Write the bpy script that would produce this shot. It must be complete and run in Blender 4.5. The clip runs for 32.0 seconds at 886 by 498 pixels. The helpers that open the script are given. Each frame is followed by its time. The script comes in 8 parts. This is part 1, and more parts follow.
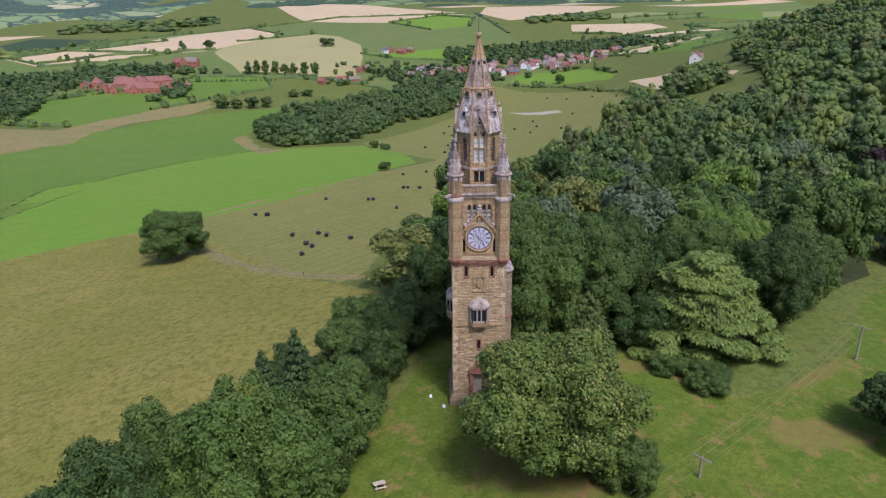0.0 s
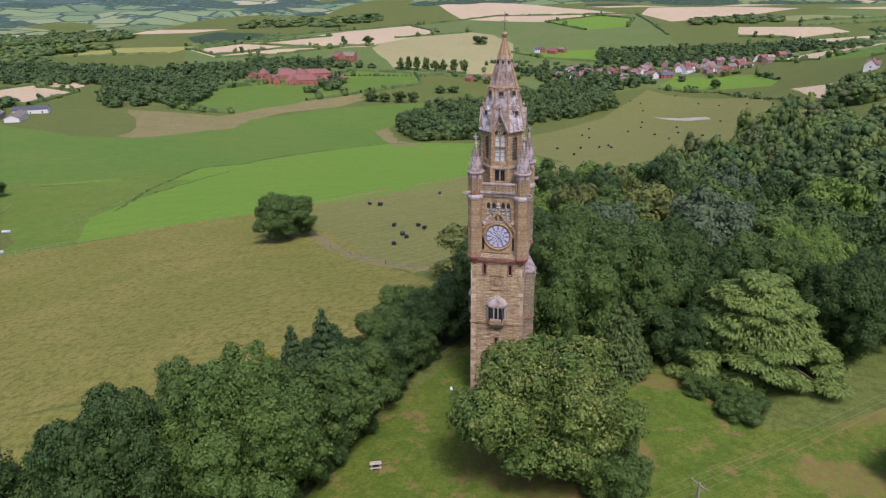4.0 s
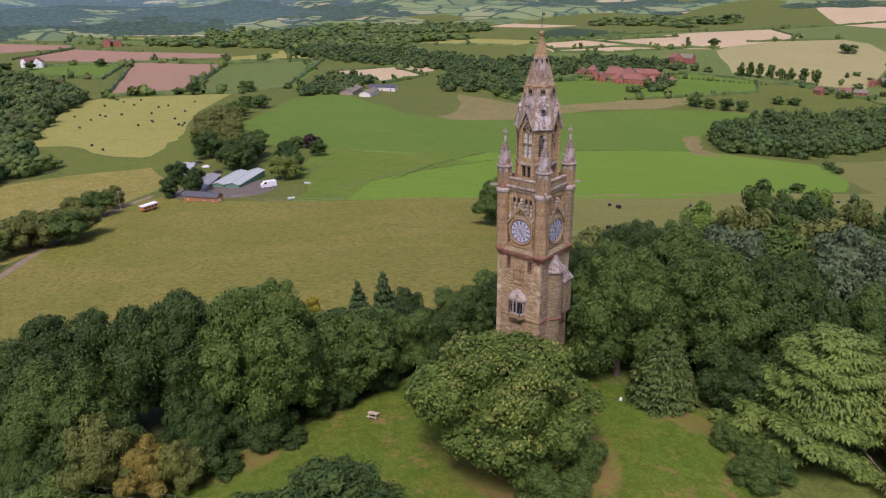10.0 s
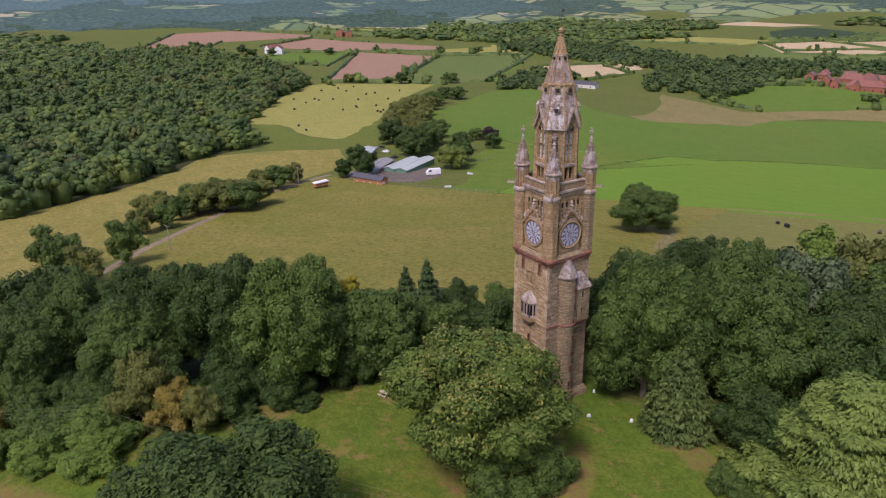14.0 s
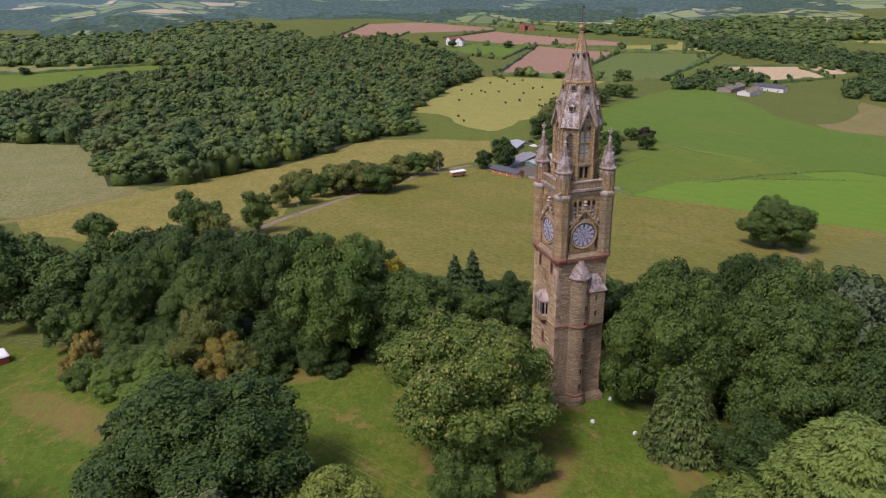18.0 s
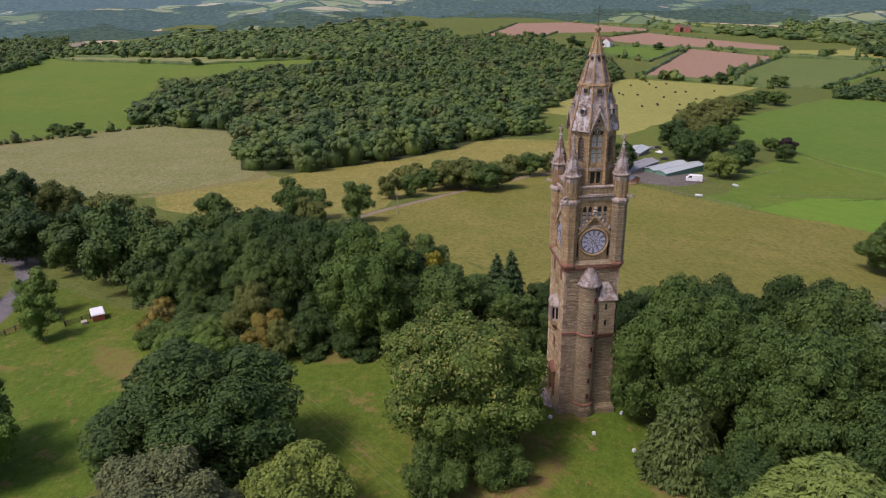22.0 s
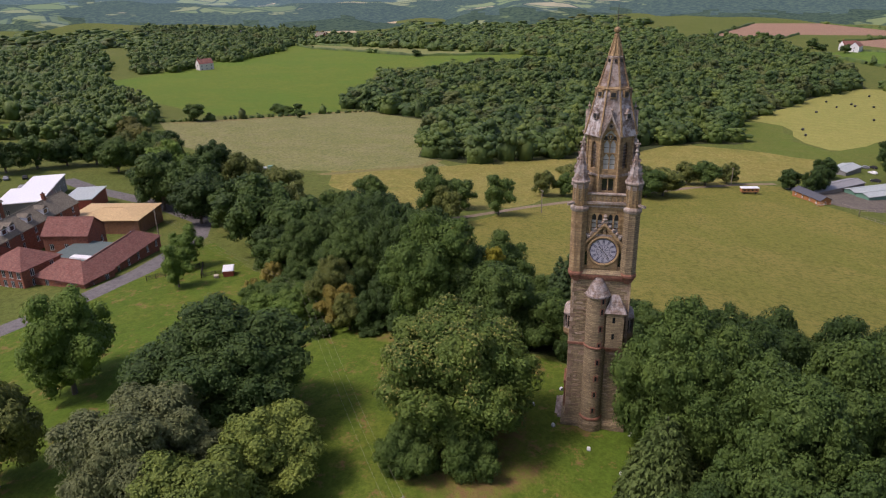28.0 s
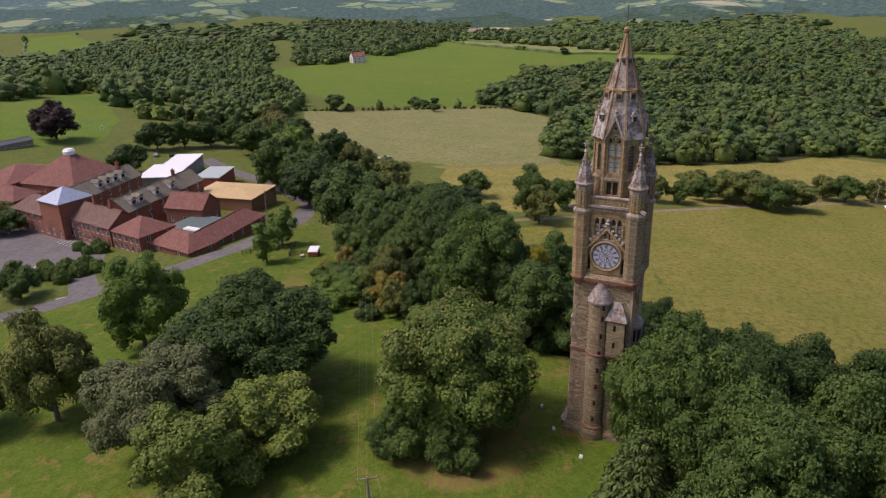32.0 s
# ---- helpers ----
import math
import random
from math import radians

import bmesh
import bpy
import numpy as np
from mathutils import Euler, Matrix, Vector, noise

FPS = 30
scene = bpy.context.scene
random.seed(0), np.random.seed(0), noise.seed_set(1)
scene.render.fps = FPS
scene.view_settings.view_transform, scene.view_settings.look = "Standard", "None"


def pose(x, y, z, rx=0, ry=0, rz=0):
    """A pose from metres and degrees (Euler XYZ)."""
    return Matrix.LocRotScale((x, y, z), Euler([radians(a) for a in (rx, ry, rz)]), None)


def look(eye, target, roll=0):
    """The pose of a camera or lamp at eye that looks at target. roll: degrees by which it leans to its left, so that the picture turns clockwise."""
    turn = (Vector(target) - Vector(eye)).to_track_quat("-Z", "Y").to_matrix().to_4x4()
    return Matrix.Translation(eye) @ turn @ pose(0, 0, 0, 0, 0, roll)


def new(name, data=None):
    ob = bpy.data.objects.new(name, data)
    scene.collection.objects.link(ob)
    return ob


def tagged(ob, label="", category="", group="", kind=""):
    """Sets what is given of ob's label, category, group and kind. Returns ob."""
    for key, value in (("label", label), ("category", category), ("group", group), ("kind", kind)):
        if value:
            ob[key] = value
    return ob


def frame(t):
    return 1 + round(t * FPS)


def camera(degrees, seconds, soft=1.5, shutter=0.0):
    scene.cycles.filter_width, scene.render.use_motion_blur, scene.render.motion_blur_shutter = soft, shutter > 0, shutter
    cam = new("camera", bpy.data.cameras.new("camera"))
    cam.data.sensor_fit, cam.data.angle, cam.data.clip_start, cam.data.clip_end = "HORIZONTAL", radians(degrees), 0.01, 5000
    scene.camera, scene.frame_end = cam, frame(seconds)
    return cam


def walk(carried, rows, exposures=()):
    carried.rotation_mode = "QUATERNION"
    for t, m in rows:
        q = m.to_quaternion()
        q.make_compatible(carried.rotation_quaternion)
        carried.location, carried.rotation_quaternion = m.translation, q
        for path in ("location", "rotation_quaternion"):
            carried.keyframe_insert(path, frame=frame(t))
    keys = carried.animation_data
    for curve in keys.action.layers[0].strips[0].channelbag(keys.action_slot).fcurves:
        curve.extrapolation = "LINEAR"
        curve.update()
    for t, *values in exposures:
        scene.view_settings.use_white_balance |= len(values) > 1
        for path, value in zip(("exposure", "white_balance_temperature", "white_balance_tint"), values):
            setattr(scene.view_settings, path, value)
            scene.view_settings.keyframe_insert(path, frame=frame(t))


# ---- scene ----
cam = camera(64.09, 32.0, 1.2)
PATH = [
    (0.0, pose(-4.199, -83.334, 54.273, 68.146, 0.818, -0.172)),
    (0.5, pose(-2.219, -83.640, 54.272, 68.168, 0.833, 1.398)),
    (1.0, pose(-0.293, -83.835, 54.270, 68.200, 0.842, 2.928)),
    (1.5, pose(1.666, -83.892, 54.264, 68.207, 0.843, 4.514)),
    (2.0, pose(3.570, -83.875, 54.255, 68.217, 0.839, 6.028)),
    (2.5, pose(5.521, -83.783, 54.241, 68.212, 0.836, 7.641)),
    (3.0, pose(7.404, -83.698, 54.222, 68.226, 0.838, 9.175)),
    (3.5, pose(9.356, -83.564, 54.198, 68.244, 0.849, 10.788)),
    (5.5, pose(17.987, -82.679, 54.066, 68.288, 0.959, 17.790)),
    (6.0, pose(21.187, -81.957, 54.031, 68.305, 0.936, 20.276)),
    (6.5, pose(25.067, -80.789, 53.998, 68.342, 0.880, 23.461)),
    (7.0, pose(28.984, -79.613, 53.967, 68.407, 0.799, 26.375)),
    (7.5, pose(32.590, -78.539, 53.941, 68.482, 0.716, 29.194)),
    (8.0, pose(35.782, -77.435, 53.919, 68.500, 0.649, 31.693)),
    (8.5, pose(38.571, -76.274, 53.900, 68.523, 0.616, 33.957)),
    (9.0, pose(41.086, -75.068, 53.881, 68.544, 0.622, 35.966)),
    (9.5, pose(43.693, -73.810, 53.856, 68.501, 0.659, 38.100)),
    (10.0, pose(46.299, -72.314, 53.827, 68.499, 0.710, 40.199)),
    (10.5, pose(48.898, -70.549, 53.792, 68.497, 0.766, 42.420)),
    (11.0, pose(51.334, -68.656, 53.755, 68.500, 0.820, 44.549)),
    (11.5, pose(53.490, -66.540, 53.715, 68.476, 0.870, 46.833)),
    (12.0, pose(55.440, -64.333, 53.674, 68.459, 0.913, 48.999)),
    (12.5, pose(57.425, -62.021, 53.633, 68.438, 0.948, 51.260)),
    (13.0, pose(59.409, -59.732, 53.595, 68.396, 0.975, 53.395)),
    (13.5, pose(61.204, -57.497, 53.564, 68.422, 0.991, 55.635)),
    (14.0, pose(62.925, -55.300, 53.538, 68.411, 0.999, 57.714)),
    (14.5, pose(64.616, -53.007, 53.517, 68.413, 0.999, 59.973)),
    (16.5, pose(70.575, -43.988, 53.477, 68.316, 0.956, 68.221)),
    (17.0, pose(71.754, -42.283, 53.465, 68.329, 0.963, 69.745)),
    (17.5, pose(72.618, -40.659, 53.451, 68.259, 0.980, 71.209)),
    (18.0, pose(73.394, -38.990, 53.437, 68.213, 1.008, 72.593)),
    (18.5, pose(74.059, -37.287, 53.426, 67.545, 1.042, 74.049)),
    (19.0, pose(74.658, -35.561, 53.415, 67.152, 1.079, 75.416)),
    (19.5, pose(75.274, -33.783, 53.402, 67.085, 1.117, 76.893)),
    (20.0, pose(75.904, -31.928, 53.386, 67.077, 1.149, 78.369)),
    (20.5, pose(76.535, -29.782, 53.366, 67.071, 1.166, 80.147)),
    (21.0, pose(77.047, -27.704, 53.344, 67.066, 1.166, 81.713)),
    (21.5, pose(77.494, -25.748, 53.318, 67.884, 1.157, 83.250)),
    (22.0, pose(77.941, -23.916, 53.290, 68.380, 1.143, 84.697)),
    (22.5, pose(78.290, -22.014, 53.261, 68.386, 1.131, 86.227)),
    (23.0, pose(78.539, -20.102, 53.233, 68.401, 1.126, 87.679)),
    (23.5, pose(78.797, -18.144, 53.204, 68.413, 1.137, 89.224)),
    (24.0, pose(78.943, -16.211, 53.177, 68.401, 1.156, 90.699)),
    (24.5, pose(79.002, -14.255, 53.152, 68.382, 1.179, 92.234)),
    (25.0, pose(79.062, -12.318, 53.131, 68.384, 1.198, 93.724)),
    (25.5, pose(79.095, -10.265, 53.116, 68.392, 1.211, 95.268)),
    (27.5, pose(78.862, -2.643, 53.114, 68.441, 1.207, 101.209)),
    (28.0, pose(78.621, -0.816, 53.108, 68.446, 1.204, 102.611)),
    (28.5, pose(78.336, 1.107, 53.097, 68.456, 1.204, 104.150)),
    (29.0, pose(78.069, 3.000, 53.080, 68.467, 1.207, 105.599)),
    (29.5, pose(77.762, 4.881, 53.058, 68.469, 1.214, 107.148)),
    (30.0, pose(77.407, 6.731, 53.031, 68.469, 1.224, 108.566)),
    (30.5, pose(76.999, 8.600, 52.999, 68.477, 1.238, 110.084)),
    (31.0, pose(76.488, 10.486, 52.963, 68.486, 1.253, 111.535)),
    (31.5, pose(75.894, 12.514, 52.924, 68.489, 1.269, 113.173)),
    (32.0, pose(75.109, 14.793, 52.883, 68.490, 1.284, 115.059)),
]
walk(cam, PATH, [(0.0, 0.56, 5550, 24), (3.0, 0.54, 5600, 26), (7.0, 0.41, 5800, 30), (9.0, 0.37, 5950, 31), (12.0, 0.33, 6050, 31), (18.0, 0.29, 6100, 29), (24.0, 0.27, 6150, 27), (32.0, 0.26, 6450, 26)])

# world, sun
world = bpy.data.worlds.new("sky")
scene.world = world
world.use_nodes = True
wn = world.node_tree.nodes
sky = wn.new("ShaderNodeTexSky")
sky.sky_type = "NISHITA"
sky.sun_disc = False
SUN_EL, SUN_AZ = 57.0, 152.0      # degrees; azimuth clockwise from +y
sky.sun_elevation, sky.sun_rotation = radians(SUN_EL), radians(SUN_AZ)
sky.dust_density, sky.air_density, sky.ozone_density = 3.0, 1.0, 1.0
wn["Background"].inputs["Strength"].default_value = 0.13
world.node_tree.links.new(sky.outputs["Color"], wn["Background"].inputs["Color"])
sun = new("sun", bpy.data.lights.new("sun", "SUN"))
sun.data.energy, sun.data.angle, sun.data.color = 2.35, radians(14), (1.0, 0.95, 0.86)
sdir = Vector((math.sin(radians(SUN_AZ)) * math.cos(radians(SUN_EL)), math.cos(radians(SUN_AZ)) * math.cos(radians(SUN_EL)), math.sin(radians(SUN_EL))))
sun.matrix_world = look(sdir * 300, (0, 0, 0))

# ---- materials ----
def nodes_of(name):
    m = bpy.data.materials.new(name)
    m.use_nodes = True
    nt = m.node_tree
    return m, nt, nt.nodes["Principled BSDF"]


def ramp(nt, fac, stops):
    r = nt.nodes.new("ShaderNodeValToRGB")
    e = r.color_ramp.elements
    while len(e) < len(stops):
        e.new(0.5)
    for el, (p, c) in zip(e, stops):
        el.position, el.color = p, (*c, 1)
    nt.links.new(fac, r.inputs[0])
    return r.outputs[0]


def noise_tex(nt, scale, detail=4.0, rough=0.6, coord=None, stretch=None):
    n = nt.nodes.new("ShaderNodeTexNoise")
    n.inputs["Scale"].default_value, n.inputs["Detail"].default_value, n.inputs["Roughness"].default_value = scale, detail, rough
    if coord is None:
        tc = nt.nodes.new("ShaderNodeTexCoord")
        coord = tc.outputs["Object"]
    if stretch:
        mp = nt.nodes.new("ShaderNodeMapping")
        mp.inputs["Scale"].default_value = stretch[:3]
        if len(stretch) > 3:
            mp.inputs["Rotation"].default_value = (0, 0, radians(stretch[3]))
        nt.links.new(coord, mp.inputs[0])
        coord = mp.outputs[0]
    nt.links.new(coord, n.inputs["Vector"])
    return n.outputs["Fac"]


def mix(nt, fac, a, b, mode="MIX"):
    m = nt.nodes.new("ShaderNodeMix")
    m.data_type, m.blend_type = "RGBA", mode
    for s, v in ((m.inputs[0], fac), (m.inputs[6], a), (m.inputs[7], b)):
        if isinstance(v, (int, float)):
            s.default_value = v
        elif isinstance(v, tuple):
            s.default_value = (*v, 1)
        else:
            nt.links.new(v, s)
    return m.outputs[2]


def bump(nt, bsdf, h, strength=0.4, dist=0.05):
    b = nt.nodes.new("ShaderNodeBump")
    b.inputs["Strength"].default_value, b.inputs["Distance"].default_value = strength, dist
    nt.links.new(h, b.inputs["Height"])
    nt.links.new(b.outputs[0], bsdf.inputs["Normal"])


def dim(c, k):
    return tuple(v * k for v in c)


def field_mat(name, base, patch, blade, stripe=None, patch_scale=0.02, tussock=0.6, streak=(35, 0.45)):
    """Grass or crop: broad drifts, patches of some tens of metres, streaks, tussocks, fine blades, and tramlines where it is drilled."""
    m, nt, b = nodes_of(name)
    big = noise_tex(nt, patch_scale, 7, 0.7)
    drift = noise_tex(nt, 0.011, 4, 0.7, stretch=(1, 2.4, 1, 35))
    mid = noise_tex(nt, 0.14, 7, 0.78)
    drawn = noise_tex(nt, 0.05, 5, 0.7, stretch=(1, 5.5, 1, streak[0]))
    lump = noise_tex(nt, 0.7, 5, 0.72)
    fine = noise_tex(nt, 2.6, 3, 0.7)
    c = mix(nt, ramp(nt, big, [(0.43, (0, 0, 0)), (0.56, (1, 1, 1))]), base, patch)
    c = mix(nt, ramp(nt, drift, [(0.42, (0, 0, 0)), (0.62, (0.6, 0.6, 0.6))]), c, mix(nt, 0.5, patch, dim(base, 0.8)))
    w = streak[1]
    c = mix(nt, ramp(nt, drawn, [(0.47, (0, 0, 0)), (0.6, (w, w, w))]), c, mix(nt, 0.45, dim(patch, 1.15), blade))
    c = mix(nt, ramp(nt, mid, [(0.4, (0, 0, 0)), (0.64, (0.85, 0.85, 0.85))]), c, blade)
    k = tussock
    c = mix(nt, ramp(nt, lump, [(0.4, (k, k, k)), (0.53, (0, 0, 0))]), c, dim(base, 0.62))
    c = mix(nt, ramp(nt, fine, [(0.4, (0.0, 0.0, 0.0)), (0.66, (0.55, 0.55, 0.55))]), c, dim(base, 0.5))
    if stripe:
        ang, width, amount = stripe
        tc = nt.nodes.new("ShaderNodeTexCoord")
        mp = nt.nodes.new("ShaderNodeMapping")
        mp.inputs["Rotation"].default_value = (0, 0, radians(ang))
        nt.links.new(tc.outputs["Object"], mp.inputs[0])
        wv = nt.nodes.new("ShaderNodeTexWave")
        wv.inputs["Scale"].default_value, wv.inputs["Distortion"].default_value, wv.inputs["Detail"].default_value = 6.283 / width / 20 * 1.0, 1.2, 1.0
        wv.inputs["Detail Scale"].default_value = 0.15
        nt.links.new(mp.outputs[0], wv.inputs["Vector"])
        c = mix(nt, ramp(nt, wv.outputs["Fac"], [(0.55, (0, 0, 0)), (0.95, (amount, amount, amount))]), c, dim(base, 0.6))
    nt.links.new(c, b.inputs["Base Color"])
    b.inputs["Roughness"].default_value = 0.95
    b.inputs["Specular IOR Level"].default_value = 0.1
    bump(nt, b, lump, 0.7, 0.4)
    return m


def distance_mat(name, woods, haze_glow):
    """Far hills: small hedged fields and woods, with blue haze painted over them as a faint emission."""
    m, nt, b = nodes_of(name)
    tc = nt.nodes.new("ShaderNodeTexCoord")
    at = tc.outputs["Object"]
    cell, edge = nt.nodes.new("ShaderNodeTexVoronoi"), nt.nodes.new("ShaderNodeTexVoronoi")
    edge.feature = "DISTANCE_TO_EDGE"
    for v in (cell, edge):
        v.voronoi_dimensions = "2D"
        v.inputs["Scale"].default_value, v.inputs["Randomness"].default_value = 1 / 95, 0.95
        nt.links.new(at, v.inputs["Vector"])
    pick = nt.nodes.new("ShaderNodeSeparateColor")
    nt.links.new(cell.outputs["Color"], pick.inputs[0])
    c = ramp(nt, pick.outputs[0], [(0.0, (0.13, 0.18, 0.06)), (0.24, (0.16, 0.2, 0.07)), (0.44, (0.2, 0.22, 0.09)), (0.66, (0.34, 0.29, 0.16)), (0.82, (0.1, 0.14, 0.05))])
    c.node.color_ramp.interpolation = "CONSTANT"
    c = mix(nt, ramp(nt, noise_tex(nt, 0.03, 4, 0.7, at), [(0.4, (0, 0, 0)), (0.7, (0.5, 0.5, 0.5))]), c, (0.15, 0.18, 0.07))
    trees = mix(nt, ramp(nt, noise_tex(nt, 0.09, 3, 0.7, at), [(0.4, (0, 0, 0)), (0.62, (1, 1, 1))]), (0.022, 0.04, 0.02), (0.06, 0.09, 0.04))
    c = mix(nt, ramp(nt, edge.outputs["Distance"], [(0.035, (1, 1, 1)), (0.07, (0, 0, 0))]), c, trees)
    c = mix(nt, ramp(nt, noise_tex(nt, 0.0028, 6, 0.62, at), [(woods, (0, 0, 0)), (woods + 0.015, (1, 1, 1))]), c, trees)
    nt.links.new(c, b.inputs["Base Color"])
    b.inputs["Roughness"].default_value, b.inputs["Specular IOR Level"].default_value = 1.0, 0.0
    b.inputs["Emission Color"].default_value, b.inputs["Emission Strength"].default_value = (*haze_glow, 1), 1.0
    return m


def worn_lawn(name, base, patch, blade, spots, earth):
    """Lawn with worn, browned ground at the given places: (x, y, radius along, radius across, turn)."""
    m = field_mat(name, base, patch, blade)
    nt = m.node_tree
    b = nt.nodes["Principled BSDF"]
    c = b.inputs["Base Color"].links[0].from_socket
    tc = nt.nodes.new("ShaderNodeTexCoord")
    ragged, fleck = noise_tex(nt, 0.3, 7, 0.8), noise_tex(nt, 0.9, 4, 0.8)
    for x, y, rx, ry, turn in spots:
        mp = nt.nodes.new("ShaderNodeMapping")
        mp.vector_type = "TEXTURE"
        mp.inputs["Location"].default_value, mp.inputs["Rotation"].default_value, mp.inputs["Scale"].default_value = (x, y, 0), (0, 0, radians(turn)), (rx, ry, 1e4)
        g = nt.nodes.new("ShaderNodeTexGradient")
        g.gradient_type = "SPHERICAL"
        nt.links.new(tc.outputs["Object"], mp.inputs[0])
        nt.links.new(mp.outputs[0], g.inputs[0])
        f = nt.nodes.new("ShaderNodeMath")
        f.operation = "MULTIPLY_ADD"
        f.inputs[1].default_value = 1.2
        nt.links.new(ragged, f.inputs[0])
        nt.links.new(g.outputs["Fac"], f.inputs[2])
        c = mix(nt, ramp(nt, f.outputs[0], [(0.66, (0, 0, 0)), (0.95, (0.62, 0.62, 0.62))]), c, mix(nt, ramp(nt, fleck, [(0.4, (0, 0, 0)), (0.6, (0.8, 0.8, 0.8))]), earth, dim(patch, 1.1)))
    nt.links.new(c, b.inputs["Base Color"])
    return m


def leaf_mat(name, dark, light, tint=None, trans=0.12, stand=0.0, warm=(0.72, 0.76, 0.57)):
    """Foliage: tone by bough, by tuft and by tree, with shade between leaves painted in; stand gives far woods their
    change from crown to crown.
    """
    dark, light = [tuple(v * k for v, k in zip(c, warm)) for c in (dark, light)]
    m, nt, b = nodes_of(name)
    geo = nt.nodes.new("ShaderNodeNewGeometry")
    oi = nt.nodes.new("ShaderNodeObjectInfo")
    pos = geo.outputs["Position"]
    clump = noise_tex(nt, 0.28, 3, 0.6, pos)
    c = mix(nt, ramp(nt, clump, [(0.34, (0, 0, 0)), (0.66, (1, 1, 1))]), dark, light)
    leaf = 0.3 if stand else 0.55
    c = mix(nt, ramp(nt, geo.outputs["Random Per Island"], [(0.25, (0, 0, 0)), (1, (leaf, leaf, leaf))]), c, dim(light, 1.3))
    c = mix(nt, ramp(nt, oi.outputs["Random"], [(0, (0, 0, 0)), (1, (0.45, 0.45, 0.45))]), c, tint or dim(dark, 0.8))
    if stand:
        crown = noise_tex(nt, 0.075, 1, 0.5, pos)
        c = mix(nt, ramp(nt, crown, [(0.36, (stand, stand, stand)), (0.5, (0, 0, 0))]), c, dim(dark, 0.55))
        crown2 = noise_tex(nt, 0.055, 1, 0.5, pos, (1, 1.3, 1, 40))
        c = mix(nt, ramp(nt, crown2, [(0.5, (0, 0, 0)), (0.62, (stand, stand, stand))]), c, (light[0] * 1.25, light[1] * 1.1, light[2]))
    # shade between leaves, put into the colour by fine noise
    gap_shade = 0.15 if stand else 0.3
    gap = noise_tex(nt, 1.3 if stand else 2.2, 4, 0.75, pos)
    c = mix(nt, ramp(nt, gap, [(0.36, (gap_shade, gap_shade, gap_shade)), (0.55, (0, 0, 0))]), c, dim(dark, 0.5))
    bump(nt, b, gap, 0.3 if stand else 0.7, 0.3)
    nt.links.new(c, b.inputs["Base Color"])
    b.inputs["Roughness"].default_value = 0.62
    b.inputs["Specular IOR Level"].default_value = 0.25
    tr = nt.nodes.new("ShaderNodeBsdfTranslucent")
    nt.links.new(c, tr.inputs["Color"])
    ms = nt.nodes.new("ShaderNodeMixShader")
    ms.inputs[0].default_value = trans
    out = nt.nodes["Material Output"]
    nt.links.new(b.outputs[0], ms.inputs[1])
    nt.links.new(tr.outputs[0], ms.inputs[2])
    nt.links.new(ms.outputs[0], out.inputs["Surface"])
    return m


def plain_mat(name, col, rough=0.7, metal=0.0, var=0.25, scale=2.0, grain=0.3):
    m, nt, b = nodes_of(name)
    n1, n2 = noise_tex(nt, scale, 5, 0.65), noise_tex(nt, scale * 9, 3, 0.6)
    c = mix(nt, ramp(nt, n1, [(0.35, (0, 0, 0)), (0.7, (1, 1, 1))]), dim(col, 1 - var), dim(col, 1 + var * 0.6))
    c = mix(nt, ramp(nt, n2, [(0.4, (0, 0, 0)), (0.75, (0.5, 0.5, 0.5))]), c, dim(col, 0.7))
    nt.links.new(c, b.inputs["Base Color"])
    b.inputs["Roughness"].default_value, b.inputs["Metallic"].default_value = rough, metal
    bump(nt, b, n2, grain, 0.02)
    return m


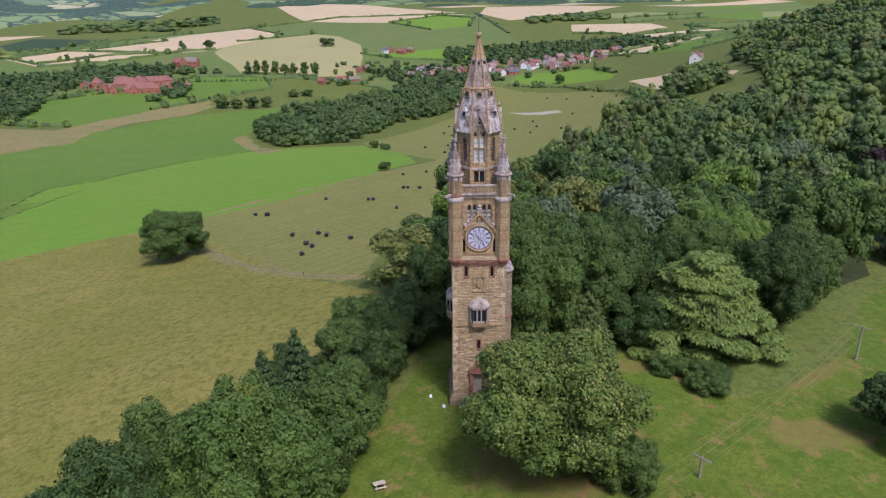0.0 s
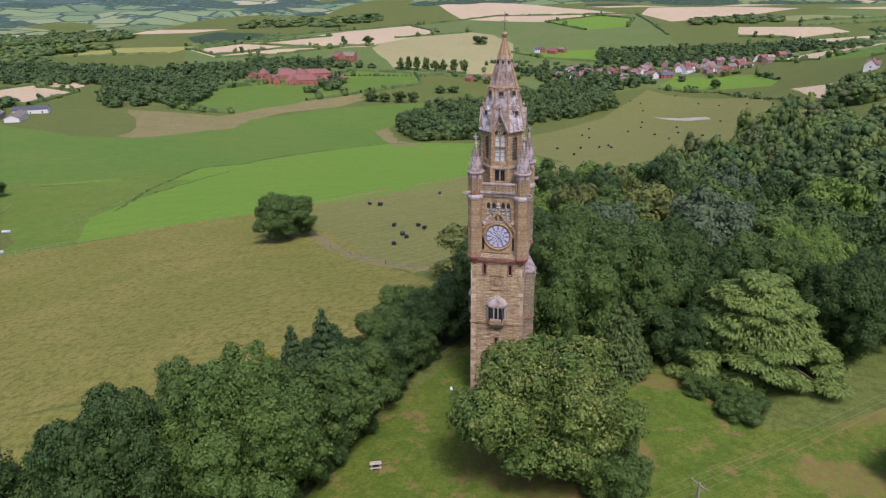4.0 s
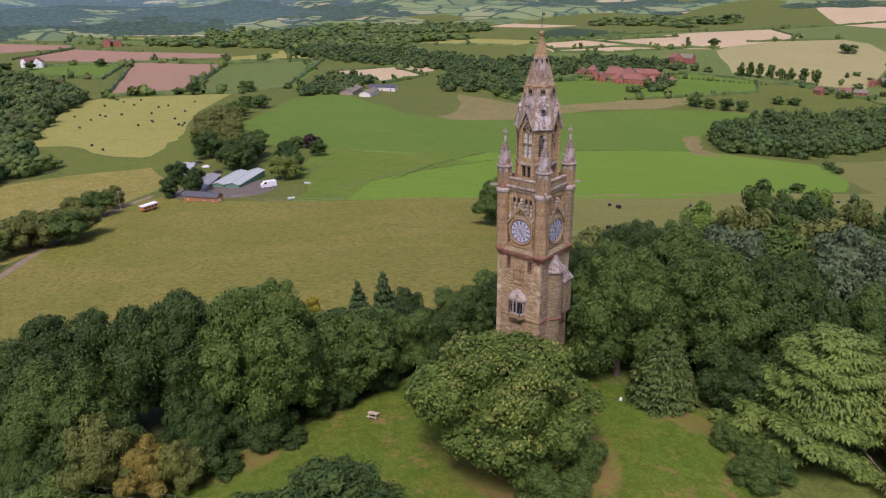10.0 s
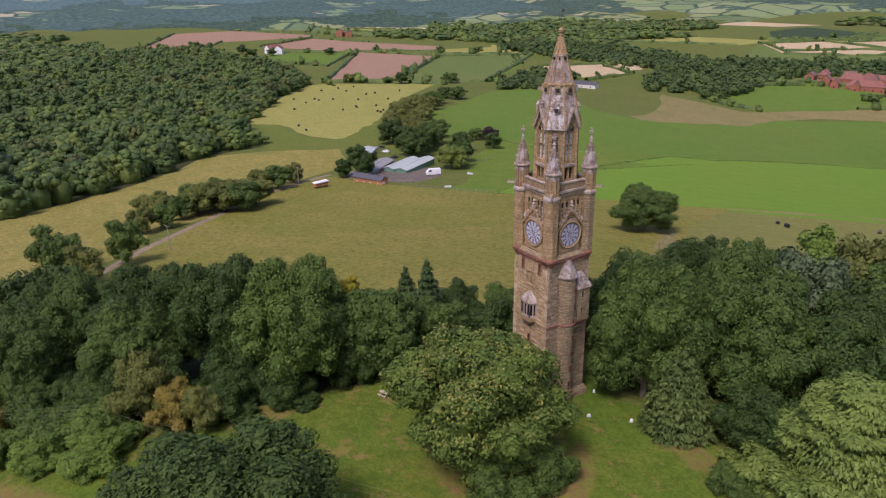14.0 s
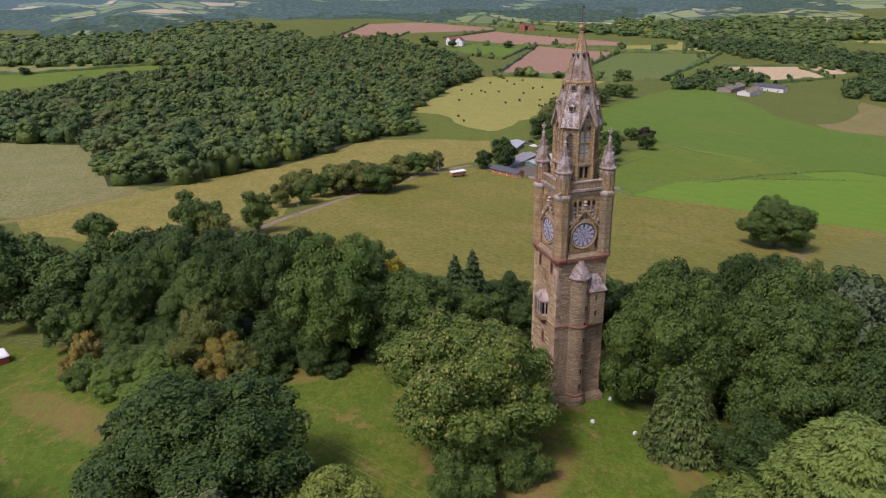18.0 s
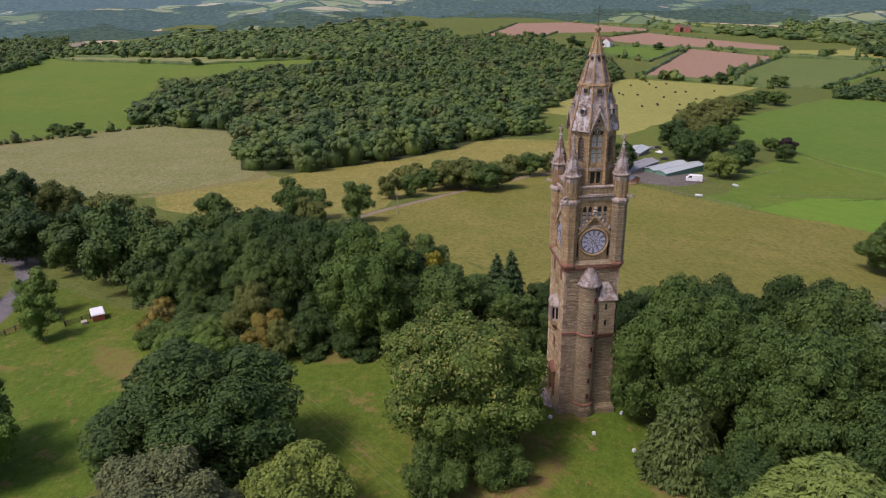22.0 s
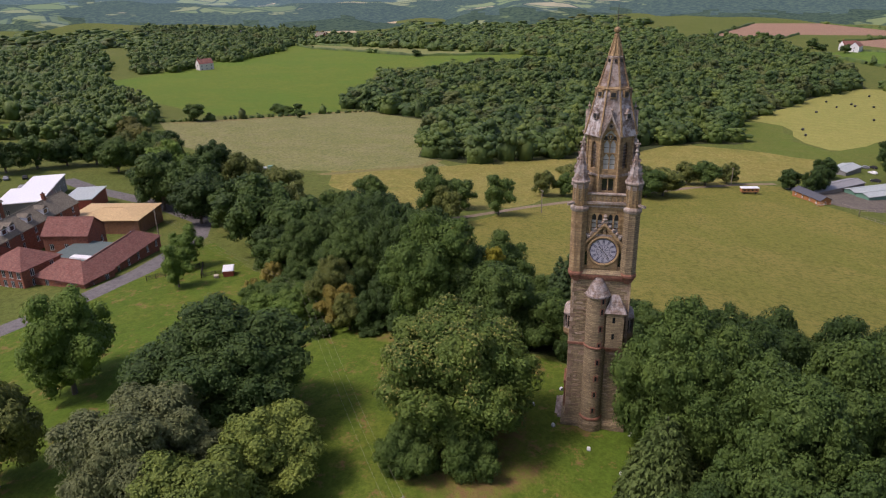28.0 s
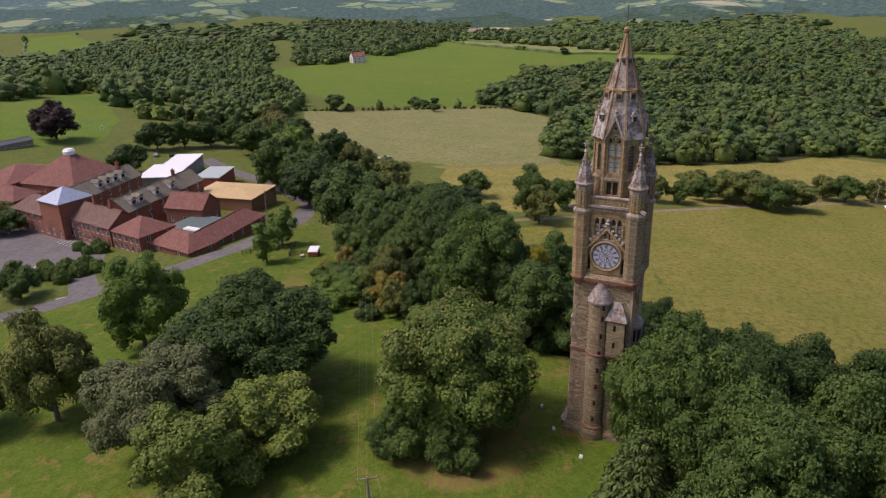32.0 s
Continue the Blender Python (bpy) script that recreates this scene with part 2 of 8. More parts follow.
def stone_mat(name, cols, mortar, bw=0.62, bh=0.27, soot=(0.05, 0.045, 0.04), joint=0.022, sootiness=0.35, relief=0.06, lichen=None):
    """Coursed masonry laid on UVs in metres: blocks of several tones, recessed joints, soot runs and lichen."""
    m, nt, b = nodes_of(name)
    uv = nt.nodes.new("ShaderNodeTexCoord")
    wob = noise_tex(nt, 0.9, 2, 0.5)
    mp = mix(nt, 0.035, uv.outputs["UV"], wob, "ADD")
    br = nt.nodes.new("ShaderNodeTexBrick")
    br.inputs["Scale"].default_value = 1.0
    br.inputs["Brick Width"].default_value, br.inputs["Row Height"].default_value = bw, bh
    br.inputs["Mortar Size"].default_value, br.inputs["Mortar Smooth"].default_value = joint, 0.4
    br.inputs["Color1"].default_value, br.inputs["Color2"].default_value, br.inputs["Mortar"].default_value = (*dim(cols[0], 1.06), 1), (*dim(cols[1], 0.92), 1), (*mortar, 1)
    br.squash, br.squash_frequency, br.offset = 0.7, 3, 0.43
    nt.links.new(mp, br.inputs["Vector"])
    n1, n2, n3 = noise_tex(nt, 0.55, 5, 0.65), noise_tex(nt, 5, 4, 0.7), noise_tex(nt, 0.9, 4, 0.6, stretch=(1.6, 1.6, 0.25))
    bed = noise_tex(nt, 1.0, 3, 0.6, uv.outputs["UV"], (1.3, 1.0 / bh, 1.0))
    c = mix(nt, ramp(nt, n1, [(0.4, (0, 0, 0)), (0.68, (0.6, 0.6, 0.6))]), br.outputs["Color"], cols[2])
    c = mix(nt, ramp(nt, bed, [(0.4, (0.5, 0.5, 0.5)), (0.52, (0, 0, 0))]), c, dim(cols[1], 0.5))
    c = mix(nt, ramp(nt, bed, [(0.55, (0, 0, 0)), (0.72, (0.5, 0.5, 0.5))]), c, dim(cols[2], 1.2))
    c = mix(nt, ramp(nt, n2, [(0.42, (0, 0, 0)), (0.8, (0.6, 0.6, 0.6))]), c, dim(cols[0], 0.45))
    if lichen:
        pale, amount = lichen
        spot = noise_tex(nt, 1.1, 6, 0.75)
        c = mix(nt, ramp(nt, spot, [(0.44, (0, 0, 0)), (0.58, (amount, amount, amount))]), c, pale)
    c = mix(nt, ramp(nt, n3, [(0.5, (0, 0, 0)), (0.78, (sootiness, sootiness, sootiness))]), c, soot)
    nt.links.new(c, b.inputs["Base Color"])
    b.inputs["Roughness"].default_value = 0.92
    inv = nt.nodes.new("ShaderNodeMath")
    inv.operation = "MULTIPLY_ADD"
    inv.inputs[1].default_value = -1.0
    nt.links.new(br.outputs["Fac"], inv.inputs[0])
    nt.links.new(n2, inv.inputs[2])
    bump(nt, b, inv.outputs[0], 0.9, relief)
    return m


FIELD = {
    "pasture": field_mat("pasture_grass", (0.158, 0.168, 0.029), (0.268, 0.215, 0.06), (0.195, 0.182, 0.038), None, 0.026, 0.75, (20, 0.3)),
    "mown": field_mat("mown_grass", (0.185, 0.19, 0.05), (0.155, 0.175, 0.04), (0.225, 0.205, 0.06), (35, 5, 0.3)),
    "crop": field_mat("young_crop", (0.136, 0.244, 0.025), (0.17, 0.24, 0.032), (0.118, 0.214, 0.022), (60, 14, 0.12), 0.008, 0.35, (-30, 0.6)),
    "green": field_mat("green_ley", (0.106, 0.188, 0.025), (0.155, 0.198, 0.036), (0.092, 0.162, 0.022), (62, 12, 0.14), 0.012, 0.5, (-30, 0.75)),
    "rough": field_mat("dry_rough_grass", (0.225, 0.19, 0.068), (0.13, 0.16, 0.036), (0.29, 0.22, 0.105), None, 0.035, 0.8),
    "wheat": field_mat("ripe_barley", (0.295, 0.285, 0.072), (0.24, 0.25, 0.06), (0.335, 0.3, 0.085), (20, 12, 0.2), 0.01),
    "barley": field_mat("pale_barley", (0.33, 0.295, 0.125), (0.27, 0.26, 0.1), (0.37, 0.32, 0.15), (20, 12, 0.1), 0.01),
    "straw": field_mat("cut_straw", (0.5, 0.38, 0.22), (0.42, 0.33, 0.18), (0.55, 0.42, 0.26), None, 0.008),
    "plough": field_mat("ploughed_soil", (0.33, 0.2, 0.13), (0.29, 0.18, 0.115), (0.36, 0.23, 0.15), (45, 8, 0.15), 0.008),
    "crop_dark": field_mat("dark_crop", (0.045, 0.075, 0.035), (0.055, 0.085, 0.035), (0.04, 0.065, 0.03), (30, 10, 0.3)),
    "far_green": field_mat("far_pasture", (0.122, 0.172, 0.042), (0.175, 0.182, 0.06), (0.1, 0.145, 0.034), None, 0.01),
    "meadow": field_mat("rough_meadow", (0.12, 0.165, 0.026), (0.17, 0.165, 0.042), (0.1, 0.14, 0.022)),
    "rough_yellow": field_mat("yellow_scrub_grass", (0.255, 0.22, 0.05), (0.15, 0.172, 0.034), (0.33, 0.27, 0.085), None, 0.045, 0.9, (48, 0.7)),
    "rough_grey": field_mat("seeding_grass", (0.19, 0.2, 0.07), (0.29, 0.25, 0.125), (0.235, 0.235, 0.07), None, 0.03, 0.9, (60, 0.7)),
    "green_w": field_mat("west_pasture", (0.11, 0.182, 0.024), (0.175, 0.195, 0.032), (0.096, 0.158, 0.021), None, 0.012, 0.5, (70, 0.5)),
    "straw_green": field_mat("pale_pasture", (0.22, 0.24, 0.08), (0.25, 0.24, 0.1), (0.19, 0.22, 0.07), None, 0.008),
    "lawn": worn_lawn("park_lawn", (0.088, 0.142, 0.015), (0.132, 0.15, 0.022), (0.074, 0.124, 0.014),
                      [(22, 5, 9, 2.6, 2), (30, 2, 6, 2.6, -45), (47, 3.5, 11, 3, 30), (41, -11, 8, 4, 0), (9, -15, 13, 9, 0), (-19, -33, 5, 3, 55), (16, -9.5, 6.5, 3, -50), (-20, -62, 12, 4, 30), (-30, -70, 14, 4, 35), (52, -30, 12, 6, 40)], (0.19, 0.105, 0.05)),
    "gravel": field_mat("gravel_patch", (0.42, 0.36, 0.27), (0.36, 0.3, 0.22), (0.45, 0.4, 0.3)),
    "asphalt": field_mat("asphalt_drive", (0.17, 0.155, 0.15), (0.14, 0.13, 0.125), (0.2, 0.18, 0.17), None, 0.05),
    "yard": field_mat("farm_yard_dirt", (0.16, 0.135, 0.11), (0.12, 0.1, 0.08), (0.19, 0.165, 0.13), None, 0.05),
    "earth": field_mat("earth_track", (0.27, 0.2, 0.14), (0.2, 0.16, 0.1), (0.31, 0.24, 0.17), None, 0.08),
    # leaf litter, darkened so its colour adds shade between the crowns
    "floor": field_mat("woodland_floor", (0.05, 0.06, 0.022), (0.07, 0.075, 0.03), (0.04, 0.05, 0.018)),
    "scrub": field_mat("grass_and_scrub", (0.118, 0.145, 0.03), (0.158, 0.16, 0.042), (0.098, 0.128, 0.026), None, 0.014, 0.8),
}
# haze deepens over three distance bands, painted as rising emission
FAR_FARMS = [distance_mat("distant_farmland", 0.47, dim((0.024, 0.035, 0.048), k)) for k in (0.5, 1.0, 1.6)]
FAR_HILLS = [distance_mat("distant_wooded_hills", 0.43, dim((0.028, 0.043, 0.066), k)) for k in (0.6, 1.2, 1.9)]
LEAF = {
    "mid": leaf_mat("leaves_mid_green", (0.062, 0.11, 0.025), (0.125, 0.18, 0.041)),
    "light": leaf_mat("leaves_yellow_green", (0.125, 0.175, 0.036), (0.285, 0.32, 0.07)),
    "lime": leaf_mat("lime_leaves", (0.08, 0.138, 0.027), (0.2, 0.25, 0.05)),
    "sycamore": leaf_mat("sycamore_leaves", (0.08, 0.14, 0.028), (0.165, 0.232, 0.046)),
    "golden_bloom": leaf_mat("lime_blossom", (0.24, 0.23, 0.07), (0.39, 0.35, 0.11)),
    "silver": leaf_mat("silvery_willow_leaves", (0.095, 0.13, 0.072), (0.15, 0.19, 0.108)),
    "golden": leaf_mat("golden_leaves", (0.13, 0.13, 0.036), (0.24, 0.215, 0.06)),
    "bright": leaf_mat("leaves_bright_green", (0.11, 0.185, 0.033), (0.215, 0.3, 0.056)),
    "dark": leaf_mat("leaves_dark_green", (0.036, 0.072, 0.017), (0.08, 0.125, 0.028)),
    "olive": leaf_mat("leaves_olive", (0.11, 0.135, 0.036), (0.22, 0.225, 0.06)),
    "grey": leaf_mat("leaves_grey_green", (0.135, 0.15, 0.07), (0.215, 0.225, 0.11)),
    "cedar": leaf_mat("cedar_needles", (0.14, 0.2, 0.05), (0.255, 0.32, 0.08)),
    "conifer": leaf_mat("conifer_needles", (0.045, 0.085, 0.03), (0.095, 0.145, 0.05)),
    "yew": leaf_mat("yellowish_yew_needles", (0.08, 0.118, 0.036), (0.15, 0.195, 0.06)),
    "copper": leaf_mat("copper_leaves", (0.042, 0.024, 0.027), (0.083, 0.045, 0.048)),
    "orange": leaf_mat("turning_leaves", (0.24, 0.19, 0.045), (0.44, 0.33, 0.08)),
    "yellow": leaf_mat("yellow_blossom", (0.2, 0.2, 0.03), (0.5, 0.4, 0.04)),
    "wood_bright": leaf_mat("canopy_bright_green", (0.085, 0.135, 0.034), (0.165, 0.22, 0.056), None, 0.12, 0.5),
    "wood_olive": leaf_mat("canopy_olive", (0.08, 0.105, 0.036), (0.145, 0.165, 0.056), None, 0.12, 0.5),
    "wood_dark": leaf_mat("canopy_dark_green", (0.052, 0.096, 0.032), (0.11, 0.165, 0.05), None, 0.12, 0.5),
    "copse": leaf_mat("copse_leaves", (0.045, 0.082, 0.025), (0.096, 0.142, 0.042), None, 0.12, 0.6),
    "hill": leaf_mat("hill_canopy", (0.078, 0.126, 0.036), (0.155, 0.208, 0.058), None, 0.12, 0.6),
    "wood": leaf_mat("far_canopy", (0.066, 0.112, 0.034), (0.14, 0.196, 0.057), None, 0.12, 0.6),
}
BARK = plain_mat("bark", (0.16, 0.13, 0.1), 0.95, 0, 0.4, 3)
STONE = stone_mat("buff_rubble_stone", [(0.486, 0.333, 0.161), (0.370, 0.244, 0.114), (0.562, 0.414, 0.213)], (0.15, 0.1, 0.065), 0.85, 0.21, joint=0.03, relief=0.12)
# darker, browner tones than the buff rubble; east face, stair drum, plinth
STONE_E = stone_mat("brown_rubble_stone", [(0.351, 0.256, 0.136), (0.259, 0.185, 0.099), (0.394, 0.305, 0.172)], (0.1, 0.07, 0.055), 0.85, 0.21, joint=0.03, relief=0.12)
ASHLAR = stone_mat("tan_ashlar", [(0.407, 0.268, 0.124), (0.333, 0.209, 0.095), (0.431, 0.318, 0.170)], (0.17, 0.11, 0.07), 0.8, 0.34, joint=0.018, sootiness=0.75)
RED = stone_mat("red_sandstone", [(0.31, 0.125, 0.07), (0.25, 0.1, 0.06), (0.3, 0.16, 0.105)], (0.17, 0.08, 0.05), 0.7, 0.3, joint=0.014)
PALE = stone_mat("pale_weathered_stone", [(0.37, 0.28, 0.21), (0.31, 0.23, 0.17), (0.4, 0.32, 0.26)], (0.22, 0.17, 0.13), 0.8, 0.4, joint=0.012, sootiness=0.75, lichen=((0.5, 0.45, 0.41), 0.5))
ROOFSTONE = stone_mat("lichened_roof_stone", [(0.26, 0.185, 0.14), (0.2, 0.14, 0.105), (0.3, 0.22, 0.175)], (0.11, 0.08, 0.065), 0.55, 0.3, joint=0.02, sootiness=0.7, lichen=((0.55, 0.51, 0.49), 0.9))
SPIRE_MID = stone_mat("brown_lichened_stone", [(0.26, 0.185, 0.14), (0.2, 0.14, 0.105), (0.3, 0.22, 0.175)], (0.11, 0.08, 0.065), 0.55, 0.3, joint=0.02, sootiness=0.7, lichen=((0.48, 0.44, 0.42), 0.6))
SPIRE_TOP = stone_mat("brown_spire_stone", [(0.25, 0.165, 0.115), (0.19, 0.125, 0.085), (0.29, 0.205, 0.155)], (0.11, 0.08, 0.065), 0.55, 0.3, joint=0.02, sootiness=0.6, lichen=((0.47, 0.42, 0.39), 0.55))
CLEAN = stone_mat("clean_tan_ashlar", [(0.427, 0.276, 0.133), (0.371, 0.230, 0.109), (0.449, 0.315, 0.162)], (0.24, 0.155, 0.09), 0.9, 0.4, joint=0.012, sootiness=0.4)
BRICK = stone_mat("red_brick", [(0.37, 0.122, 0.065), (0.3, 0.095, 0.055), (0.4, 0.16, 0.09)], (0.3, 0.2, 0.15), 0.45, 0.15, joint=0.012, sootiness=0.25)
TILE = stone_mat("clay_roof_tiles", [(0.29, 0.112, 0.08), (0.23, 0.09, 0.068), (0.31, 0.15, 0.11)], (0.13, 0.06, 0.05), 0.4, 0.25, joint=0.02, sootiness=0.4)
TILE_GREY = stone_mat("weathered_grey_tiles", [(0.24, 0.2, 0.14), (0.19, 0.16, 0.11), (0.27, 0.23, 0.16)], (0.11, 0.09, 0.07), 0.4, 0.25, joint=0.02)
TILE_BROWN = stone_mat("brown_roof_tiles", [(0.22, 0.12, 0.09), (0.175, 0.095, 0.074), (0.25, 0.155, 0.115)], (0.1, 0.06, 0.05), 0.4, 0.25, joint=0.02, sootiness=0.4)
TIMBER_BRICK = stone_mat("orange_brick", [(0.36, 0.165, 0.075), (0.31, 0.14, 0.065), (0.38, 0.19, 0.1)], (0.28, 0.16, 0.09), 0.45, 0.15, joint=0.012, sootiness=0.25)
REDWALL = plain_mat("red_painted_wall", (0.42, 0.09, 0.06), 0.6)
FELT = plain_mat("dull_green_felt", (0.1, 0.13, 0.12), 0.9)
PINKBRICK = stone_mat("pink_brick", [(0.36, 0.2, 0.15), (0.31, 0.17, 0.13), (0.38, 0.23, 0.18)], (0.3, 0.2, 0.16), 0.45, 0.15, joint=0.012, sootiness=0.25)
TILE_PINK = stone_mat("faded_roof_tiles", [(0.3, 0.19, 0.165), (0.25, 0.16, 0.14), (0.33, 0.22, 0.2)], (0.16, 0.1, 0.09), 0.4, 0.25, joint=0.02, sootiness=0.3)
SLATE = plain_mat("dark_slate", (0.075, 0.075, 0.085), 0.6)
TIMBER = plain_mat("orange_timber", (0.4, 0.17, 0.06), 0.7)
METALROOF = plain_mat("pale_sheet_roof", (0.4, 0.43, 0.4), 0.5, 0.0)
GREYROOF = plain_mat("grey_sheet_roof", (0.26, 0.25, 0.24), 0.6)
GREENWALL = plain_mat("green_cladding", (0.14, 0.28, 0.2), 0.5)
OCHRE = plain_mat("ochre_roof_felt", (0.52, 0.36, 0.17), 0.85)
WHITE = plain_mat("white_paint", (0.75, 0.74, 0.72), 0.5, 0, 0.1)
# black paint, also laid on openings as their dark inside
DARK = plain_mat("black_paint_and_voids", (0.02, 0.02, 0.022), 0.5)
BLUEGREY = plain_mat("blue_grey_lead", (0.33, 0.37, 0.46), 0.45, 0.2)
RENDERW = plain_mat("cream_render", (0.66, 0.62, 0.55), 0.85)
WOODGREY = plain_mat("weathered_timber", (0.28, 0.23, 0.18), 0.9)
STRAWWOOD = plain_mat("pale_timber", (0.45, 0.38, 0.28), 0.85)
DARKWOOD = plain_mat("dark_stained_timber", (0.05, 0.04, 0.032), 0.85)
DIAL = plain_mat("clock_dial_glass", (0.5, 0.47, 0.51), 0.35, 0, 0.06)
NAVY = plain_mat("dark_blue_iron", (0.03, 0.035, 0.09), 0.45)
WRAP = plain_mat("black_bale_wrap", (0.018, 0.018, 0.02), 0.35)
GILT = plain_mat("tarnished_iron", (0.12, 0.11, 0.09), 0.5, 0.6)


def glass_mat(name, col, rough=0.12):
    m, nt, b = nodes_of(name)
    b.inputs["Base Color"].default_value = (*col, 1)
    b.inputs["Roughness"].default_value, b.inputs["Specular IOR Level"].default_value = rough, 0.6
    return m


def block_mat(name, tones):
    """Single rough stones, each of its own tone."""
    m, nt, b = nodes_of(name)
    oi = nt.nodes.new("ShaderNodeObjectInfo")
    c = ramp(nt, oi.outputs["Random"], [(0.0, tones[0]), (0.3, tones[1]), (0.6, tones[2]), (1.0, tones[3])])
    n1, n2 = noise_tex(nt, 4, 5, 0.7), noise_tex(nt, 14, 3, 0.7)
    c = mix(nt, ramp(nt, n1, [(0.45, (0, 0, 0)), (0.75, (0.65, 0.65, 0.65))]), c, dim(tones[0], 0.6))
    nt.links.new(c, b.inputs["Base Color"])
    b.inputs["Roughness"].default_value = 0.93
    bump(nt, b, n2, 0.8, 0.04)
    return m


BLOCK = block_mat("buff_block", [(0.291, 0.196, 0.109), (0.381, 0.263, 0.146), (0.448, 0.325, 0.187), (0.538, 0.416, 0.260)])
# darker set of block tones for the east face
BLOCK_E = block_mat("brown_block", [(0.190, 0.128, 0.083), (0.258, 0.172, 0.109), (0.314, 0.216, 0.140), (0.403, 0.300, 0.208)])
DARKSTONE = plain_mat("dark_brown_stone", (0.1, 0.075, 0.055), 0.9)
OBSCURE = plain_mat("pale_obscured_glass", (0.5, 0.51, 0.49), 0.3, 0, 0.12)
GLASS = glass_mat("dark_window_glass", (0.02, 0.023, 0.028))

# ---- mesh helpers ----
def arrays_mesh(name, V, F, mat=None, smooth=False):
    """A mesh from numpy corners and equal-sided faces."""
    me = bpy.data.meshes.new(name)
    V, F = np.asarray(V, dtype=np.float32), np.asarray(F, dtype=np.int32)
    me.vertices.add(len(V))
    me.vertices.foreach_set("co", V.ravel())
    me.loops.add(F.size)
    me.loops.foreach_set("vertex_index", F.ravel())
    me.polygons.add(len(F))
    me.polygons.foreach_set("loop_start", np.arange(0, F.size, F.shape[1], dtype=np.int32))
    if smooth:
        me.polygons.foreach_set("use_smooth", np.ones(len(F), dtype=bool))
    me.update(calc_edges=True)
    if mat:
        me.materials.append(mat)
    return me


def metre_uv(me):
    """UVs in metres along each face's own horizontal and height."""
    uv = me.uv_layers.new(name="metres")
    vs = me.vertices
    for p in me.polygons:
        n = p.normal
        h = math.hypot(n.x, n.y)
        if h < 0.35:
            a, c = Vector((1, 0, 0)), Vector((0, 1, 0))
        else:
            a = Vector((-n.y / h, n.x / h, 0))
            c = n.cross(a)
        for li in p.loop_indices:
            co = vs[me.loops[li].vertex_index].co
            uv.data[li].uv = (co.dot(a), co.dot(c))


def part(name, bm, mat, parent=None, label="", smooth=False, cyl=0.0):
    me = bpy.data.meshes.new(name)
    bmesh.ops.recalc_face_normals(bm, faces=bm.faces)
    bm.to_mesh(me)
    bm.free()
    me.materials.append(mat)
    metre_uv(me)
    if cyl:
        for p in me.polygons:
            ref = math.atan2(p.center.y, p.center.x)
            for li in p.loop_indices:
                co = me.vertices[me.loops[li].vertex_index].co
                a = math.atan2(co.y, co.x)
                a += 2 * math.pi * round((ref - a) / (2 * math.pi))
                me.uv_layers[0].data[li].uv = (a * cyl, co.z)
    if smooth:
        for p in me.polygons:
            p.use_smooth = True
    ob = new(name, me)
    ob.parent = parent
    if label:
        tagged(ob, label)
    return ob


def shared_part(name, me, parent, m=None):
    ob = new(name, me)
    ob.parent = parent
    if m is not None:
        ob.matrix_local = m
    return ob


def box(bm, x0, y0, z0, x1, y1, z1, m=None, taper=0.0):
    t = taper
    vs = [bm.verts.new(p) for p in ((x0, y0, z0), (x1, y0, z0), (x1, y1, z0), (x0, y1, z0), (x0 + t, y0 + t, z1), (x1 - t, y0 + t, z1), (x1 - t, y1 - t, z1), (x0 + t, y1 - t, z1))]
    for f in ((0, 3, 2, 1), (4, 5, 6, 7), (0, 1, 5, 4), (1, 2, 6, 5), (2, 3, 7, 6), (3, 0, 4, 7)):
        bm.faces.new([vs[i] for i in f])
    if m is not None:
        bmesh.ops.transform(bm, verts=vs, matrix=m)
    return bm


def rings(bm, n, levels, cx=0.0, cy=0.0, rot=0.0, cap=True):
    """A turned solid: levels of (radius, z), n sides."""
    rows = []
    for r, z in levels:
        rows.append([bm.verts.new((cx + r * math.cos(2 * math.pi * (i + rot) / n), cy + r * math.sin(2 * math.pi * (i + rot) / n), z)) for i in range(n)])
    for a, c in zip(rows, rows[1:]):
        for i in range(n):
            bm.faces.new((a[i], a[(i + 1) % n], c[(i + 1) % n], c[i]))
    if cap:
        bm.faces.new(rows[0][::-1])
        bm.faces.new(rows[-1])
    return bm


def B():
    return bmesh.new()


def empty(name, x, y, z, rz=0.0, label="", category="", group=""):
    ob = new(name)
    ob.empty_display_size = 0.5
    ob.matrix_world = pose(x, y, z, 0, 0, rz)
    return tagged(ob, label, category, group)


# ---- terrain ----
HILLS = (8, 3.2, 5.3, -4.7, -3.5, 1.3, -21.9, 5.7, -0, -1.1, 41.4, 13.1, 22, -3.8, -5.5, 23.6, -35.7, 10.7, -22.9, -53.9, 35.9, 30.8, 40, 61.8, 61.7, 8.8, 18.1, -0.7)
GRID = [(x, y) for x in (-700, -420, -140, 140, 420) for y in (-420, -140, 140, 420, 700)]


def height(x, y):
    x, y = np.asarray(x, dtype=float), np.asarray(y, dtype=float)
    z = sum(w * np.exp(-((x - gx) ** 2 + (y - gy) ** 2) / 135200.0) for w, (gx, gy) in zip(HILLS, GRID))
    q = x * x + y * y
    roll = 9 * np.sin(x / 290 + 0.6) * np.sin(y / 240 + 1.1) * np.clip((np.sqrt(q) - 950) / 500, 0, 1)
    return z + roll + HILLS[25] * np.exp(-q / 7200) + HILLS[26] * np.exp(-q / 28800) + HILLS[27] - 62 + 55 * np.clip((np.sqrt(q) - 1300) / 2200, 0, 1) ** 1.5


def hz(x, y):
    return float(height(x, y))


FIELDS = []


def field(kind, *pts):
    FIELDS.append((kind, pts))


# patchwork of the far valley, laid first so that the nearer fields lie over it
PATCH, PATCH_WOOD = [], []


